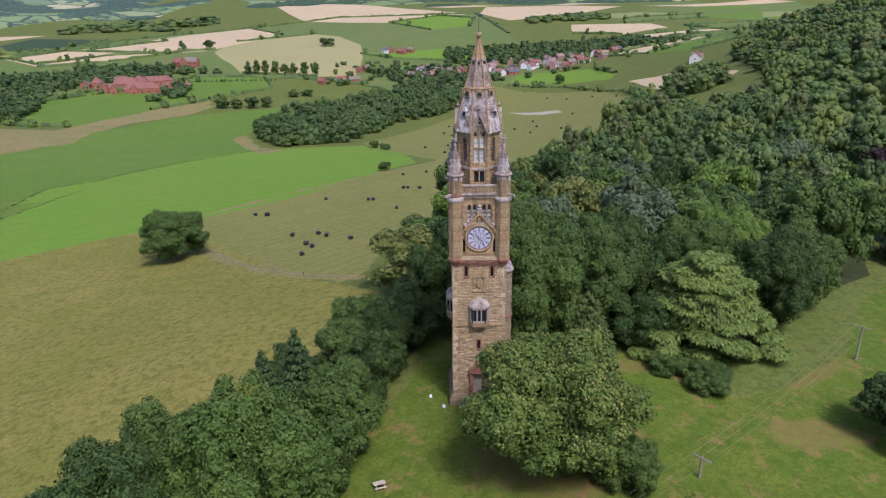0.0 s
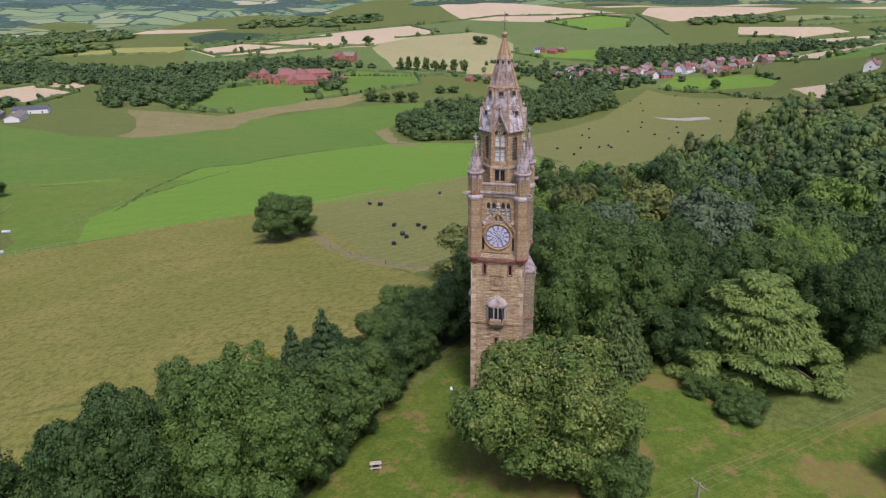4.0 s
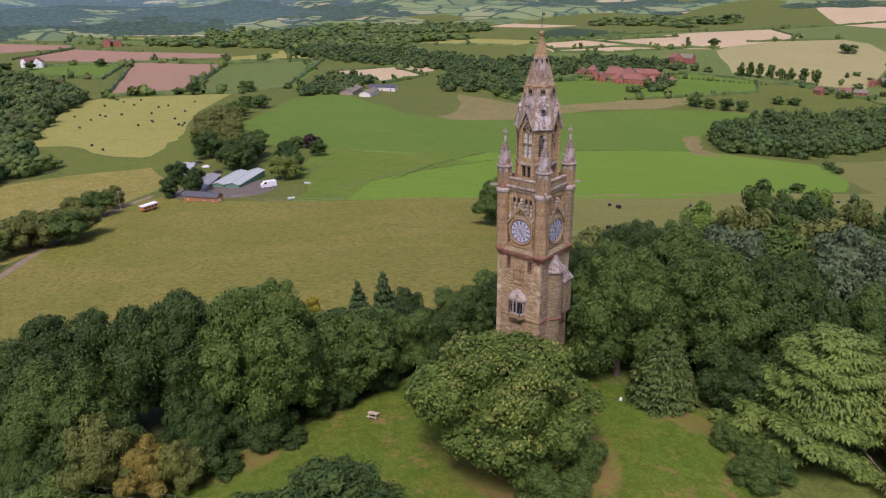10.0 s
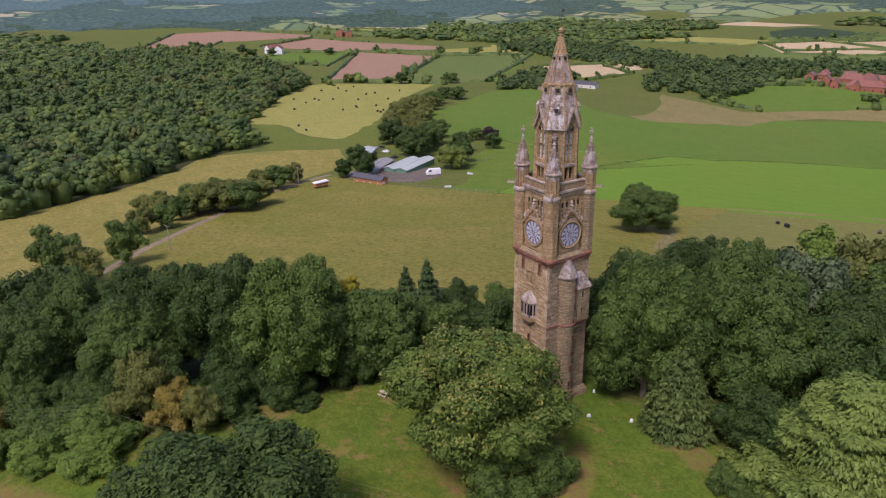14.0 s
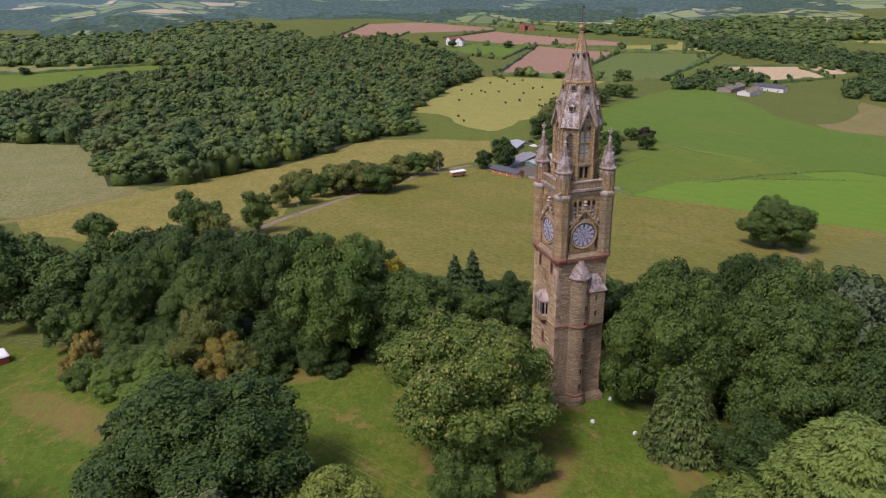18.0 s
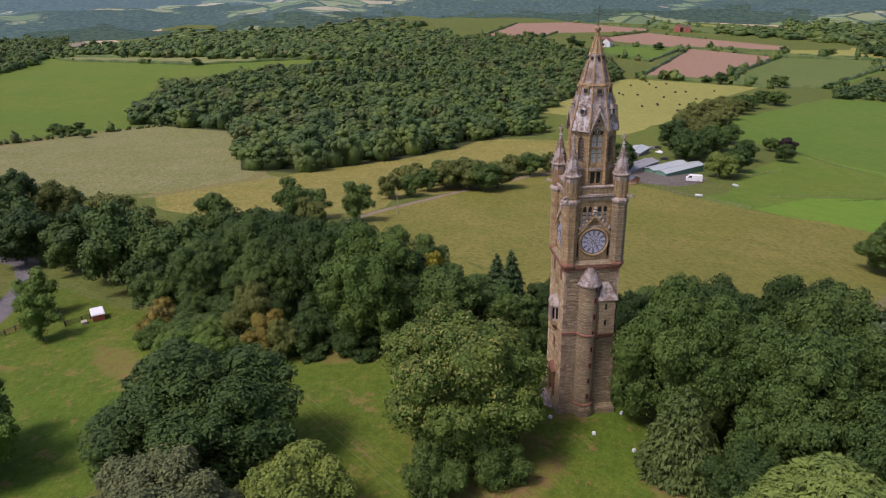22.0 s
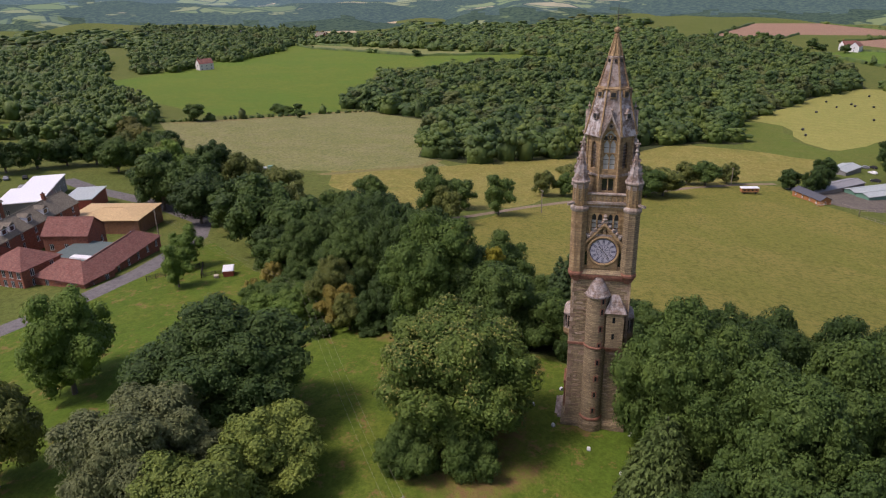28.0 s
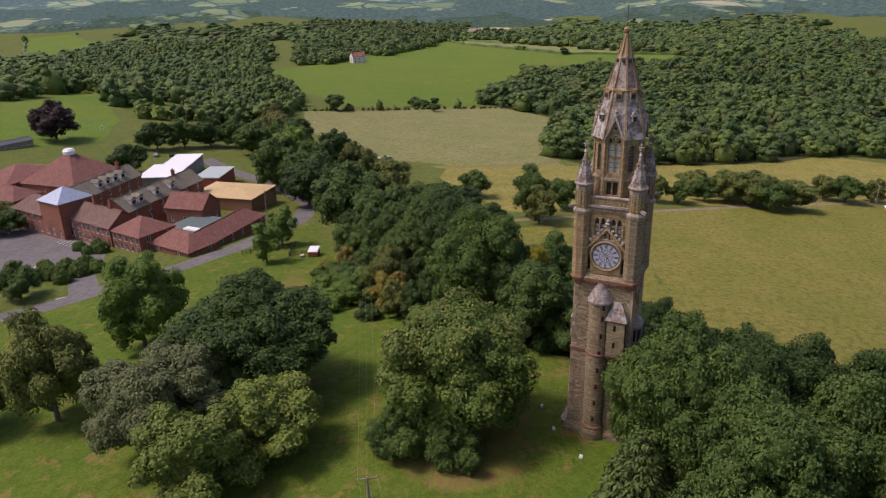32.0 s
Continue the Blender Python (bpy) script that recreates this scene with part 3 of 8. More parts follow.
def inside(x, y, poly):
    n, c = len(poly), False
    for i in range(n):
        (x0, y0), (x1, y1) = poly[i], poly[i - 1]
        if (y0 > y) != (y1 > y) and x < (x1 - x0) * (y - y0) / (y1 - y0) + x0:
            c = not c
    return c


field("far_green", (-455, 641), (-406, 719), (-343, 808), (-327, 871), (-189, 886), (-111, 867), (-64, 823), (22, 825), (66, 839), (140, 760), (119, 1277), (74, 1660), (-252, 1715), (-534, 1353), (-643, 969))
field("barley", (-359, 1057), (-360, 1196), (-243, 1325), (-194, 1274), (-140, 1159), (-129, 1052), (-124, 915), (-176, 900), (-276, 903))
field("straw", (-668, 1012), (-589, 1058), (-431, 1035), (-373, 1074), (-305, 1311), (-422, 1519), (-500, 1350), (-535, 1166))
field("straw", (-516, 2167), (-240, 2128), (-35, 1850), (60, 1662), (-104, 1516), (-206, 1558), (-322, 1647))
field("crop", (-116, 1518), (-6, 1643), (68, 1542), (51, 1394), (-28, 1353))
field("straw", (115, 1915), (329, 1925), (459, 1833), (279, 1542), (137, 1475), (87, 1657))
field("straw", (250, 1373), (404, 1367), (414, 1287), (308, 1193), (232, 1237))
field("crop", (81, 847), (101, 891), (186, 826), (195, 745), (182, 714), (140, 760))
field("straw", (185, 652), (229, 585), (221, 463), (191, 425), (178, 498))
field("crop", (-132, 1076), (12, 1121), (63, 1035), (36, 1008), (-76, 1036))
field("crop_dark", (-744, 1144), (-766, 1293), (-615, 1261), (-585, 1107), (-669, 1044))
field("green", (-319, 410), (-312, 499), (-276, 619), (-217, 694), (-174, 726), (-186, 638), (-180, 550), (-148, 460), (-177, 342), (-201, 215))
field("crop", (-152, 133), (-116, 161), (-103, 181), (-65, 240), (-19, 316), (-39, 417), (-71, 486), (-113, 475), (-148, 460), (-177, 342), (-201, 215))
field("mown", (-74, 515), (12, 675), (65, 828), (157, 653), (153, 341), (129, 348), (89, 334), (55, 252), (31, 269), (-6, 312), (-28, 374))
field("gravel", (64, 646), (103, 582), (102, 554), (89, 577))
field("mown", (-77, 120), (-103, 181), (-65, 240), (-30, 290), (-3, 315), (10, 294), (4, 145), (-16, 128), (-22, 64), (-27, 56), (-47, 78))
field("green", (-823, 579), (-804, 612), (-717, 563), (-589, 424), (-605, 400))
field("wheat", (-931, 667), (-880, 716), (-790, 633), (-846, 598))
field("straw", (-637, 517), (-637, 640), (-564, 614), (-550, 524))
field("straw", (-637, 976), (-560, 1075), (-488, 1215), (-403, 1232), (-366, 1086), (-507, 1008), (-564, 923))
field("wheat", (-502, 97), (-681, 217), (-626, 308), (-598, 348), (-511, 257), (-456, 215), (-419, 190), (-359, 145), (-356, 128), (-379, 118), (-445, 120), (-466, 103))
field("meadow", (-461, 95), (-445, 120), (-385, 113), (-350, 125), (-419, 190), (-565, 327), (-426, 251), (-305, 156), (-308, 120), (-350, 78))
field("plough", (-678, 257), (-977, 441), (-856, 515), (-717, 389), (-635, 313))
field("far_green", (-717, 389), (-856, 515), (-792, 640), (-617, 437), (-591, 358), (-620, 333))
field("green", (-986, 269), (-1031, 336), (-975, 431), (-825, 322), (-873, 300))
field("plough", (-1200, 154), (-1427, 266), (-1457, 391), (-1307, 497), (-1251, 478), (-1248, 307), (-1169, 257))
field("plough", (-1140, 339), (-1230, 470), (-1099, 523), (-963, 588), (-916, 558), (-977, 441))
field("wheat", (-929, 567), (-884, 716), (-792, 640), (-878, 534))
field("straw", (-686, 563), (-633, 702), (-587, 653), (-606, 505))
field("straw", (-636, 967), (-565, 1109), (-444, 1150), (-406, 1064), (-478, 953), (-554, 904))
field("rough_yellow", (-208, -49), (-258, -44), (-356, 19), (-355, 50), (-345, 79), (-322, 112), (-267, 94), (-255, 66), (-230, 38), (-198, 5), (-181, -22), (-168, -40))
field("rough_grey", (-313, -273), (-420, -219), (-516, -139), (-380, -107), (-268, -88), (-243, -71), (-198, -105), (-210, -119), (-199, -157), (-244, -218))
field("rough_yellow", (-210, -119), (-246, -71), (-299, -30), (-371, 51), (-323, 51), (-223, -3), (-158, -29), (-134, -61), (-180, -109))
field("green_w", (-557, -509), (-743, -506), (-1091, -538), (-1023, -387), (-960, -195), (-931, -45), (-817, -165), (-748, -264), (-541, -232), (-448, -205), (-370, -271), (-418, -345))
field("straw_green", (-1091, -538), (-1023, -387), (-977, -199), (-931, -45), (-926, -128), (-891, -257), (-986, -449))
field("green_w", (-194, -400), (-274, -417), (-189, -299), (-148, -264), (-109, -278))
field("green_w", (-959, -1445), (-1036, -1395), (-921, -1184), (-843, -1099), (-750, -1111), (-772, -1197))
field("green_w", (-227, -324), (-296, -337), (-249, -297), (-210, -301))
field("green_w", (-796, -819), (-862, -796), (-849, -718), (-702, -612), (-719, -715))
field("straw", (-1259, -720), (-1334, -679), (-1090, -548), (-970, -541))
field("straw_green", (-1279, -1847), (-1493, -1790), (-1716, -1790), (-1851, -1538), (-1553, -1340), (-1363, -1384), (-1278, -1568))
field("straw_green", (-1916, -908), (-1975, -771), (-1817, -710), (-1764, -821))
field("straw", (-1731, -646), (-1745, -530), (-1539, -481), (-1528, -558))
field("straw", (-1830, -851), (-1945, -791), (-1850, -637), (-1764, -723))
field("straw_green", (-2077, -411), (-2195, -156), (-1870, -107), (-1677, -233))
field("crop", (-168, 115), (-160, 121), (-140, 133), (-109, 167), (-90, 187), (-63, 224), (-46, 290), (-96, 452), (-127, 423), (-155, 446), (-174, 399), (-191, 321), (-206, 289), (-236, 240), (-270, 224), (-291, 213), (-210, 170))
field("green", (-409, 223), (-461, 288), (-527, 375), (-518, 431), (-386, 380), (-334, 381), (-305, 459), (-292, 559), (-247, 651), (-222, 682), (-197, 561), (-179, 500), (-148, 465), (-174, 399), (-191, 321), (-206, 289), (-236, 240), (-273, 219), (-292, 212), (-326, 217), (-319, 190), (-359, 198))
field("green_w", (-186, 98), (-170, 104), (-166, 115), (-190, 153), (-195, 197), (-197, 240), (-230, 233), (-270, 216), (-292, 212), (-281, 194), (-244, 156), (-226, 139), (-194, 118))
field("rough", (-441, 524), (-387, 528), (-332, 526), (-322, 568), (-310, 656), (-272, 733), (-264, 714), (-292, 623), (-304, 540), (-311, 477), (-309, 425), (-323, 387), (-349, 384), (-364, 435))
field("green", (-446, 594), (-453, 656), (-410, 746), (-328, 796), (-332, 864), (-244, 889), (-220, 821), (-272, 733), (-310, 656), (-322, 568), (-340, 546), (-375, 539), (-406, 552))
field("rough", (-188, 521), (-184, 554), (-150, 471), (-126, 448), (-120, 455), (-140, 427))
field("green_w", (-205, 191), (-207, 218), (-215, 275), (-211, 280), (-225, 266), (-243, 247))
field("rough", (-347, 400), (-319, 423), (-294, 460), (-307, 524), (-298, 575), (-267, 643), (-252, 703), (-286, 699), (-308, 642), (-330, 587), (-336, 542), (-356, 486), (-390, 464))
field("pasture", (-161, -25), (-195, 4), (-228, 37), (-248, 63), (-246, 78), (-223, 77), (-206, 91), (-186, 101), (-159, 119), (-151, 131), (-126, 149), (-107, 168), (-75, 122), (-53, 93), (-44, 58), (-23, 14), (-44, 4), (-97, -10), (-102, -36), (-115, -45))
field("pasture", (-152, 133), (-116, 161), (-103, 181), (-77, 120), (-47, 75), (-27, 55), (-16, 43), (-21, 25), (-32, 13), (-45, 5), (-66, -3))
field("pasture", (-30, 8), (-45, 5), (-66, -3), (-97, -10), (-102, -36), (-115, -45), (-105, -58), (-80, -60), (-60, -40), (-44, -24), (-30, -6))
field("lawn", (-12, -118), (-19, -111), (-37, -106), (-56, -104), (-72, -97), (-59, -78), (-41, -67), (-14, -44), (-18, -40), (-14, -17), (-12, -7), (15, 1), (38, -61), (13, -99))
field("lawn", (-20, -115), (40, -135), (140, -100), (140, 40), (90, 50), (73, 34), (57, 11), (43, 0), (34, -4), (23, 9), (5, 6), (-7, 9), (-15, -10), (-22, -34), (-23, -45), (-53, -66), (-60, -79), (-85, -104), (-50, -110))


def brim(az):
    """How far off the farmland gives way to the distant hills, by bearing in degrees."""
    return float(np.interp(az, (60, 90, 102, 112, 122, 135, 150, 175, 200, 215, 235), (2100, 2050, 1950, 1750, 1600, 1520, 1480, 1440, 1450, 1600, 1700))) + 110 * noise.noise(Vector((az * 0.21, 4.4, 0)))


def patchwork():
    rng = random.Random(41)
    known = [p for _, p in FIELDS]
    ca, sa = math.cos(radians(24)), math.sin(radians(24))
    nx, ny, cw, ch = 26, 44, 180.0, 92.0
    node = {}
    for i in range(-nx, nx + 1):
        for j in range(-ny, ny + 1):
            u, v = i * cw + rng.uniform(-48, 48) + (j % 2) * 55, j * ch + rng.uniform(-20, 20)
            node[i, j] = (u * ca - v * sa, u * sa + v * ca)
    for i in range(-nx, nx):
        for j in range(-ny, ny):
            q = [node[i, j], node[i + 1, j], node[i + 1, j + 1], node[i, j + 1]]
            cx, cy = sum(p[0] for p in q) / 4, sum(p[1] for p in q) / 4
            r, az = math.hypot(cx, cy), math.degrees(math.atan2(cy, cx)) % 360
            if not 800 < r < brim(az) + 40 or not 48 < az < 248:
                continue
            if any(inside(cx, cy, k) or any(inside(*c, k) for c in q) or any(inside(*c, q) for c in k) for k in known):
                continue
            n = noise.noise(Vector((cx * 0.0016, cy * 0.0016, 3.1)))
            south = az > 165
            if az < 76:
                PATCH.append((rng.choice(["straw", "far_green", "wheat", "straw", "green", "straw_green"]), q))
                continue
            if n > (0.02 if south else 0.08) or rng.random() < 0.16:
                PATCH_WOOD.append(q)
                continue
            if south and r > 1000 and rng.random() < 0.75:
                PATCH_WOOD.append(q)
                continue
            if south:
                kind = rng.choice(["straw_green", "far_green", "green_w", "green", "straw_green", "straw", "meadow"])
            elif az > 125:
                if r > 1150 and rng.random() < 0.4:
                    PATCH_WOOD.append(q)
                    continue
                kind = rng.choice(["straw_green", "far_green", "plough", "green", "straw_green", "straw", "wheat", "meadow"])
            else:
                kind = rng.choice(["straw", "straw", "wheat", "far_green", "straw_green", "crop", "straw", "crop_dark", "green"])
            PATCH.append((kind, q))


patchwork()
FIELDS[:0] = PATCH

# strips laid over the fields: drives, tracks, worn ground
def strip(kind, width, *pts):
    left, right = [], []
    for i, p in enumerate(pts):
        a, c = Vector(pts[max(0, i - 1)]), Vector(pts[min(len(pts) - 1, i + 1)])
        d = (c - a).normalized()
        nrm = Vector((-d.y, d.x)) * width / 2
        left.append(tuple(Vector(p) + nrm))
        right.append(tuple(Vector(p) - nrm))
    FIELDS.append((kind, left + right[::-1]))


strip("earth", 3.2, (-82, -88), (-110, -64), (-136, -42), (-161, -25), (-195, 4), (-228, 37), (-246, 62), (-252, 76))
field("yard", (-228, 82), (-214, 92), (-209, 104), (-216, 118), (-228, 126), (-250, 122), (-262, 108), (-256, 92), (-244, 78))
strip("asphalt", 6, (12, -128), (-8, -116), (-18, -113), (-38, -108), (-58, -107), (-74, -109), (-90, -112), (-110, -122))
field("asphalt", (-20, -150), (-12, -175), (-40, -195), (-50, -190), (-49, -160), (-45, -141), (-32, -128), (-26, -138))
strip("asphalt", 6, (-30, -134), (-22, -122), (-16, -114))
strip("asphalt", 7, (-110, -122), (-128, -150), (-140, -185), (-150, -205))
strip("rough", 6, (-200, -120), (-218, -104), (-240, -84), (-262, -82))
strip("rough", 9, (-316, -267), (-368, -242), (-436, -211), (-481, -162), (-517, -140))
strip("rough", 4, (-77, 118), (-60, 92), (-50, 80), (-36, 66), (-22, 58))
strip("rough", 4, (-103, 181), (-65, 240), (-34, 285), (0, 320), (20, 330))


# woods, their floor colour kept dark to paint in shade under the crowns
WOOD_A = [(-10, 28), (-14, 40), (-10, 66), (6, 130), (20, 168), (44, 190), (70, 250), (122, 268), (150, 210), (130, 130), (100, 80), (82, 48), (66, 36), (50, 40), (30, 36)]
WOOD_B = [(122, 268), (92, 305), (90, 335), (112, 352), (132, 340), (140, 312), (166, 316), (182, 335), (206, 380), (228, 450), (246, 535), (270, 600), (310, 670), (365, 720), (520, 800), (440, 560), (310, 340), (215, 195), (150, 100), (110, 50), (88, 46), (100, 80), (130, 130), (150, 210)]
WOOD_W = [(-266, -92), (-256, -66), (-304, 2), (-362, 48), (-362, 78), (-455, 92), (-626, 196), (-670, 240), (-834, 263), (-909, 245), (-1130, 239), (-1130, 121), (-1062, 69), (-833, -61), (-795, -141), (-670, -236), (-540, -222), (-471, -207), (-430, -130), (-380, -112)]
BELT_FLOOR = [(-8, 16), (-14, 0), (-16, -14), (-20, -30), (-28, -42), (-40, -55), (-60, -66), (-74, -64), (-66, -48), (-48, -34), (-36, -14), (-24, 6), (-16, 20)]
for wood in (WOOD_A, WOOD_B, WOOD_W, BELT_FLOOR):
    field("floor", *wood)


def build_ground():
    from mathutils.geometry import delaunay_2d_cdt
    pts, faces = [], []
    rng = random.Random(3)
    r, i = 4.0, 0
    while r < 4600:
        n = 84 if r < 2600 else 48
        for k in range(n):
            a = 2 * math.pi * (k + 0.5 * (i % 2)) / n
            pts.append(Vector((r * math.cos(a), r * math.sin(a))))
        r *= 1.062
        i += 1
    for kind, poly in FIELDS:
        idx = []
        m = len(poly)
        for j in range(m):
            a, c = Vector(poly[j]), Vector(poly[(j + 1) % m])
            steps = max(1, int((c - a).length / max(4.0, 0.05 * a.length)))
            for s in range(steps):
                p = a.lerp(c, s / steps)
                w = 0.0 if kind in ("asphalt", "earth", "yard") else min(2.5, 0.006 * p.length)
                idx.append(len(pts))
                pts.append(p + Vector((rng.uniform(-w, w), rng.uniform(-w, w))))
        faces += [(idx[j - 1], idx[j]) for j in range(len(idx))]
    V, E, F, ov, oe, of = delaunay_2d_cdt(pts, faces, [], 0, 1e-4)
    kinds = ["scrub"] + sorted({k for k, _ in FIELDS} - {"scrub"})
    xy = np.array([(p.x, p.y) for p in V])
    zz = height(xy[:, 0], xy[:, 1])
    me = arrays_mesh("ground", np.column_stack([xy, zz]), np.array([list(f) for f in F]), smooth=True)
    for k in kinds:
        me.materials.append(FIELD[k])
    mid = xy[np.array([list(f) for f in F])].mean(1)
    which = np.zeros(len(mid), dtype=np.int32)
    for kind, poly in FIELDS:
        hit = np.zeros(len(mid), bool)
        for j in range(len(poly)):
            (x0, y0), (x1, y1) = poly[j], poly[j - 1]
            if y0 != y1:
                hit ^= ((y0 > mid[:, 1]) != (y1 > mid[:, 1])) & (mid[:, 0] < (x1 - x0) * (mid[:, 1] - y0) / (y1 - y0) + x0)
        which[hit] = kinds.index(kind)
    me.polygons.foreach_set("material_index", which)
    ob = new("ground", me)
    tagged(ob, "rolling farmland with pasture, crops, lawn and lanes", "ground", kind="structure")
    return ob


build_ground()


def build_backdrop():
    """Distant hills that close the valley on every side in view: folded slopes rising behind one another."""
    na, nr = 420, 46
    V, F, M = [], [], []
    for i in range(na + 1):
        az = 28 + 242 * i / na
        c, sn = math.cos(radians(az)), math.sin(radians(az))
        r0 = brim(az)
        z0 = hz(r0 * c, r0 * sn) - 5
        for j in range(nr + 1):
            d = 2900 * (j / nr) ** 1.5
            fold = noise.noise(Vector((az * 0.11, d / 330, 2.3))) * 24 + noise.noise(Vector((az * 0.37, d / 150, 7.1))) * 8
            V.append(((r0 + d) * c, (r0 + d) * sn, z0 + 112 * (1 - math.exp(-d / 1500)) + fold * min(1, d / 260) + (0 if j else -8)))
            if i and j:
                k = i * (nr + 1) + j
                F.append((k, k - 1, k - nr - 2, k - nr - 1))
                # material by depth: farther slopes carry more of the painted haze
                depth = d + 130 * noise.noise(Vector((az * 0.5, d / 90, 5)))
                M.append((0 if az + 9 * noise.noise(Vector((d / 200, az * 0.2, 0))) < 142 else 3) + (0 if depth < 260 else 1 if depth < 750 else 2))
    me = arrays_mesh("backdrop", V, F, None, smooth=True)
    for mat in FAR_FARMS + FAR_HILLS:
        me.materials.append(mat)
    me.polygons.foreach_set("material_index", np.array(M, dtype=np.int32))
    return tagged(new("backdrop", me), "distant hills with woods and pale fields under painted blue haze", "hills", kind="structure")


build_backdrop()

# ---- trees ----
def ico(sub):
    bm = bmesh.new()
    bmesh.ops.create_icosphere(bm, subdivisions=sub, radius=1.0)
    V = np.array([v.co[:] for v in bm.verts])
    F = np.array([[v.index for v in f.verts] for f in bm.faces])
    bm.free()
    return V, F


ICO1, ICO2 = ico(1), ico(2)


def leaf_cards(rs, lobes, n, size, droop=0.0, long=1.0, keep=0.82, near=True, scatter=0.34):
    """Small leaf sprays on the outside of the lobes (centre, radii), facing out and up; those buried in other lobes are left out."""
    C, Rr = np.array([l[0] for l in lobes]), np.array([l[1] for l in lobes])
    w = (Rr[:, 0] * Rr[:, 1] + Rr[:, 0] * Rr[:, 2]) ** 1.0
    pick = rs.choice(len(lobes), int(n * 2.2), p=w / w.sum())
    d = rs.normal(size=(len(pick), 3))
    d[:, 2] += 0.3
    d /= np.linalg.norm(d, axis=1)[:, None]
    P = C[pick] + d * Rr[pick] * rs.uniform(0.84, 1.13, (len(pick), 1))
    ok = np.ones(len(pick), bool)
    for i in range(len(lobes) if near else 0):
        q = (((P - C[i]) / (Rr[i] * keep)) ** 2).sum(1) < 1
        ok &= ~(q & (pick != i))
    P, d, pick = P[ok][:n], d[ok][:n], pick[ok][:n]
    m = len(P)
    nrm = d / Rr[pick]
    nrm /= np.linalg.norm(nrm, axis=1)[:, None]
    nrm = nrm + (0, 0, 0.25) + rs.normal(scale=scatter, size=(m, 3))
    nrm /= np.linalg.norm(nrm, axis=1)[:, None]
    t = np.cross(nrm, rs.normal(size=(m, 3)))
    if droop:
        out = d * (1, 1, 0) + (0, 0, -droop)
        t = out - nrm * (out * nrm).sum(1)[:, None]
    t /= np.linalg.norm(t, axis=1)[:, None] + 1e-9
    b = np.cross(nrm, t)
    s = size * rs.uniform(0.6, 1.4, (m, 1))
    a = t * s * long
    b = b * s
    k = rs.uniform(0.2, 0.9, (m, 1))
    V = np.stack([P - a * 0.8 + b * k, P - a * 0.5 - b * 0.9, P + a + nrm * s * 0.1], 1).reshape(-1, 3)
    F = np.arange(m)[:, None] * 3 + [[0, 1, 2]]
    return V, F


def lobe_cores(rs, lobes, scale=0.86, template=None):
    tv, tf = template or ICO1
    Vs, Fs, off = [], [], 0
    for c, r in lobes:
        v = tv * (1 + rs.normal(scale=0.07, size=(len(tv), 1))) * np.array(r) * scale + np.array(c)
        Vs.append(v)
        Fs.append(tf + off)
        off += len(tv)
    return np.concatenate(Vs), np.concatenate(Fs)


def tubes(limbs, sides=6):
    """Tapered round limbs from lists of (point, radius)."""
    Vs, Fs, off = [], [], 0
    ang = np.arange(sides) * 2 * math.pi / sides
    for limb in limbs:
        for j, (p, r) in enumerate(limb):
            a = np.array(limb[max(0, j - 1)][0])
            c = np.array(limb[min(len(limb) - 1, j + 1)][0])
            d = (c - a) / (np.linalg.norm(c - a) + 1e-9)
            u = np.cross(d, (0.3, 0.9, 0.1))
            u /= np.linalg.norm(u)
            w = np.cross(d, u)
            Vs.append(np.array(p) + r * (np.cos(ang)[:, None] * u + np.sin(ang)[:, None] * w))
        for j in range(len(limb) - 1):
            for s in range(sides):
                s2 = (s + 1) % sides
                Fs.append((off + j * sides + s, off + j * sides + s2, off + (j + 1) * sides + s2, off + (j + 1) * sides + s))
        off += sides * len(limb)
    return np.concatenate(Vs), np.array(Fs)


def joined(*meshes):
    Vs, Fs, off = [], [], 0
    for v, f in meshes:
        Vs.append(v)
        Fs.append(f + off)
        off += len(v)
    return np.concatenate(Vs), np.concatenate(Fs)


def bough_lobes(rs, n, tall=1.0):
    """Great boughs of a unit broadleaf crown: width 1, height 0 to 2."""
    out = [((0, 0, 0.92), (0.55, 0.55, 0.68))]
    for i in range(n):
        u = (i + 0.5) / n
        zc = -0.7 + 1.42 * u
        a = i * 2.399963 + rs.uniform(-0.5, 0.5)
        prof = math.sqrt(max(0.02, 1 - (abs(zc + 0.1) / 1.0) ** 2.2))
        r = rs.uniform(0.26, 0.44)
        rad = prof * rs.uniform(0.82, 1.08) - r * 0.72
        out.append(((rad * math.cos(a), rad * math.sin(a), 1 + zc * 0.86), (r, r * rs.uniform(0.85, 1.1), r * rs.uniform(0.72, 0.95))))
    return out


def clumps(rs, boughs, n, size, keep=0.92, up=0.35, flat=0.8):
    """Rounded leaf clumps sitting on the outside of the boughs, of uneven size and reach."""
    C, Rr = np.array([l[0] for l in boughs]), np.array([l[1] for l in boughs])
    w = Rr[:, 0] * (Rr[:, 1] + Rr[:, 2])
    pick = rs.choice(len(boughs), n * 4, p=w / w.sum())
    d = rs.normal(size=(len(pick), 3))
    d[:, 2] += up
    d /= np.linalg.norm(d, axis=1)[:, None]
    P = C[pick] + d * Rr[pick] * rs.uniform(0.72, 1.06, (len(pick), 1))
    ok = np.ones(len(pick), bool)
    for i in range(len(boughs)):
        ok &= ~(((((P - C[i]) / (Rr[i] * keep)) ** 2).sum(1) < 1) & (pick != i))
    out = []
    for c in P[ok]:
        r = size * rs.uniform(0.6, 1.4)
        if all(np.linalg.norm(c - q[0]) > 0.62 * max(r, q[1][0]) for q in out):
            out.append((c, (r, r * rs.uniform(0.85, 1.15), r * flat)))
        if len(out) == n:
            break
    return out


TREE_MESH = {}


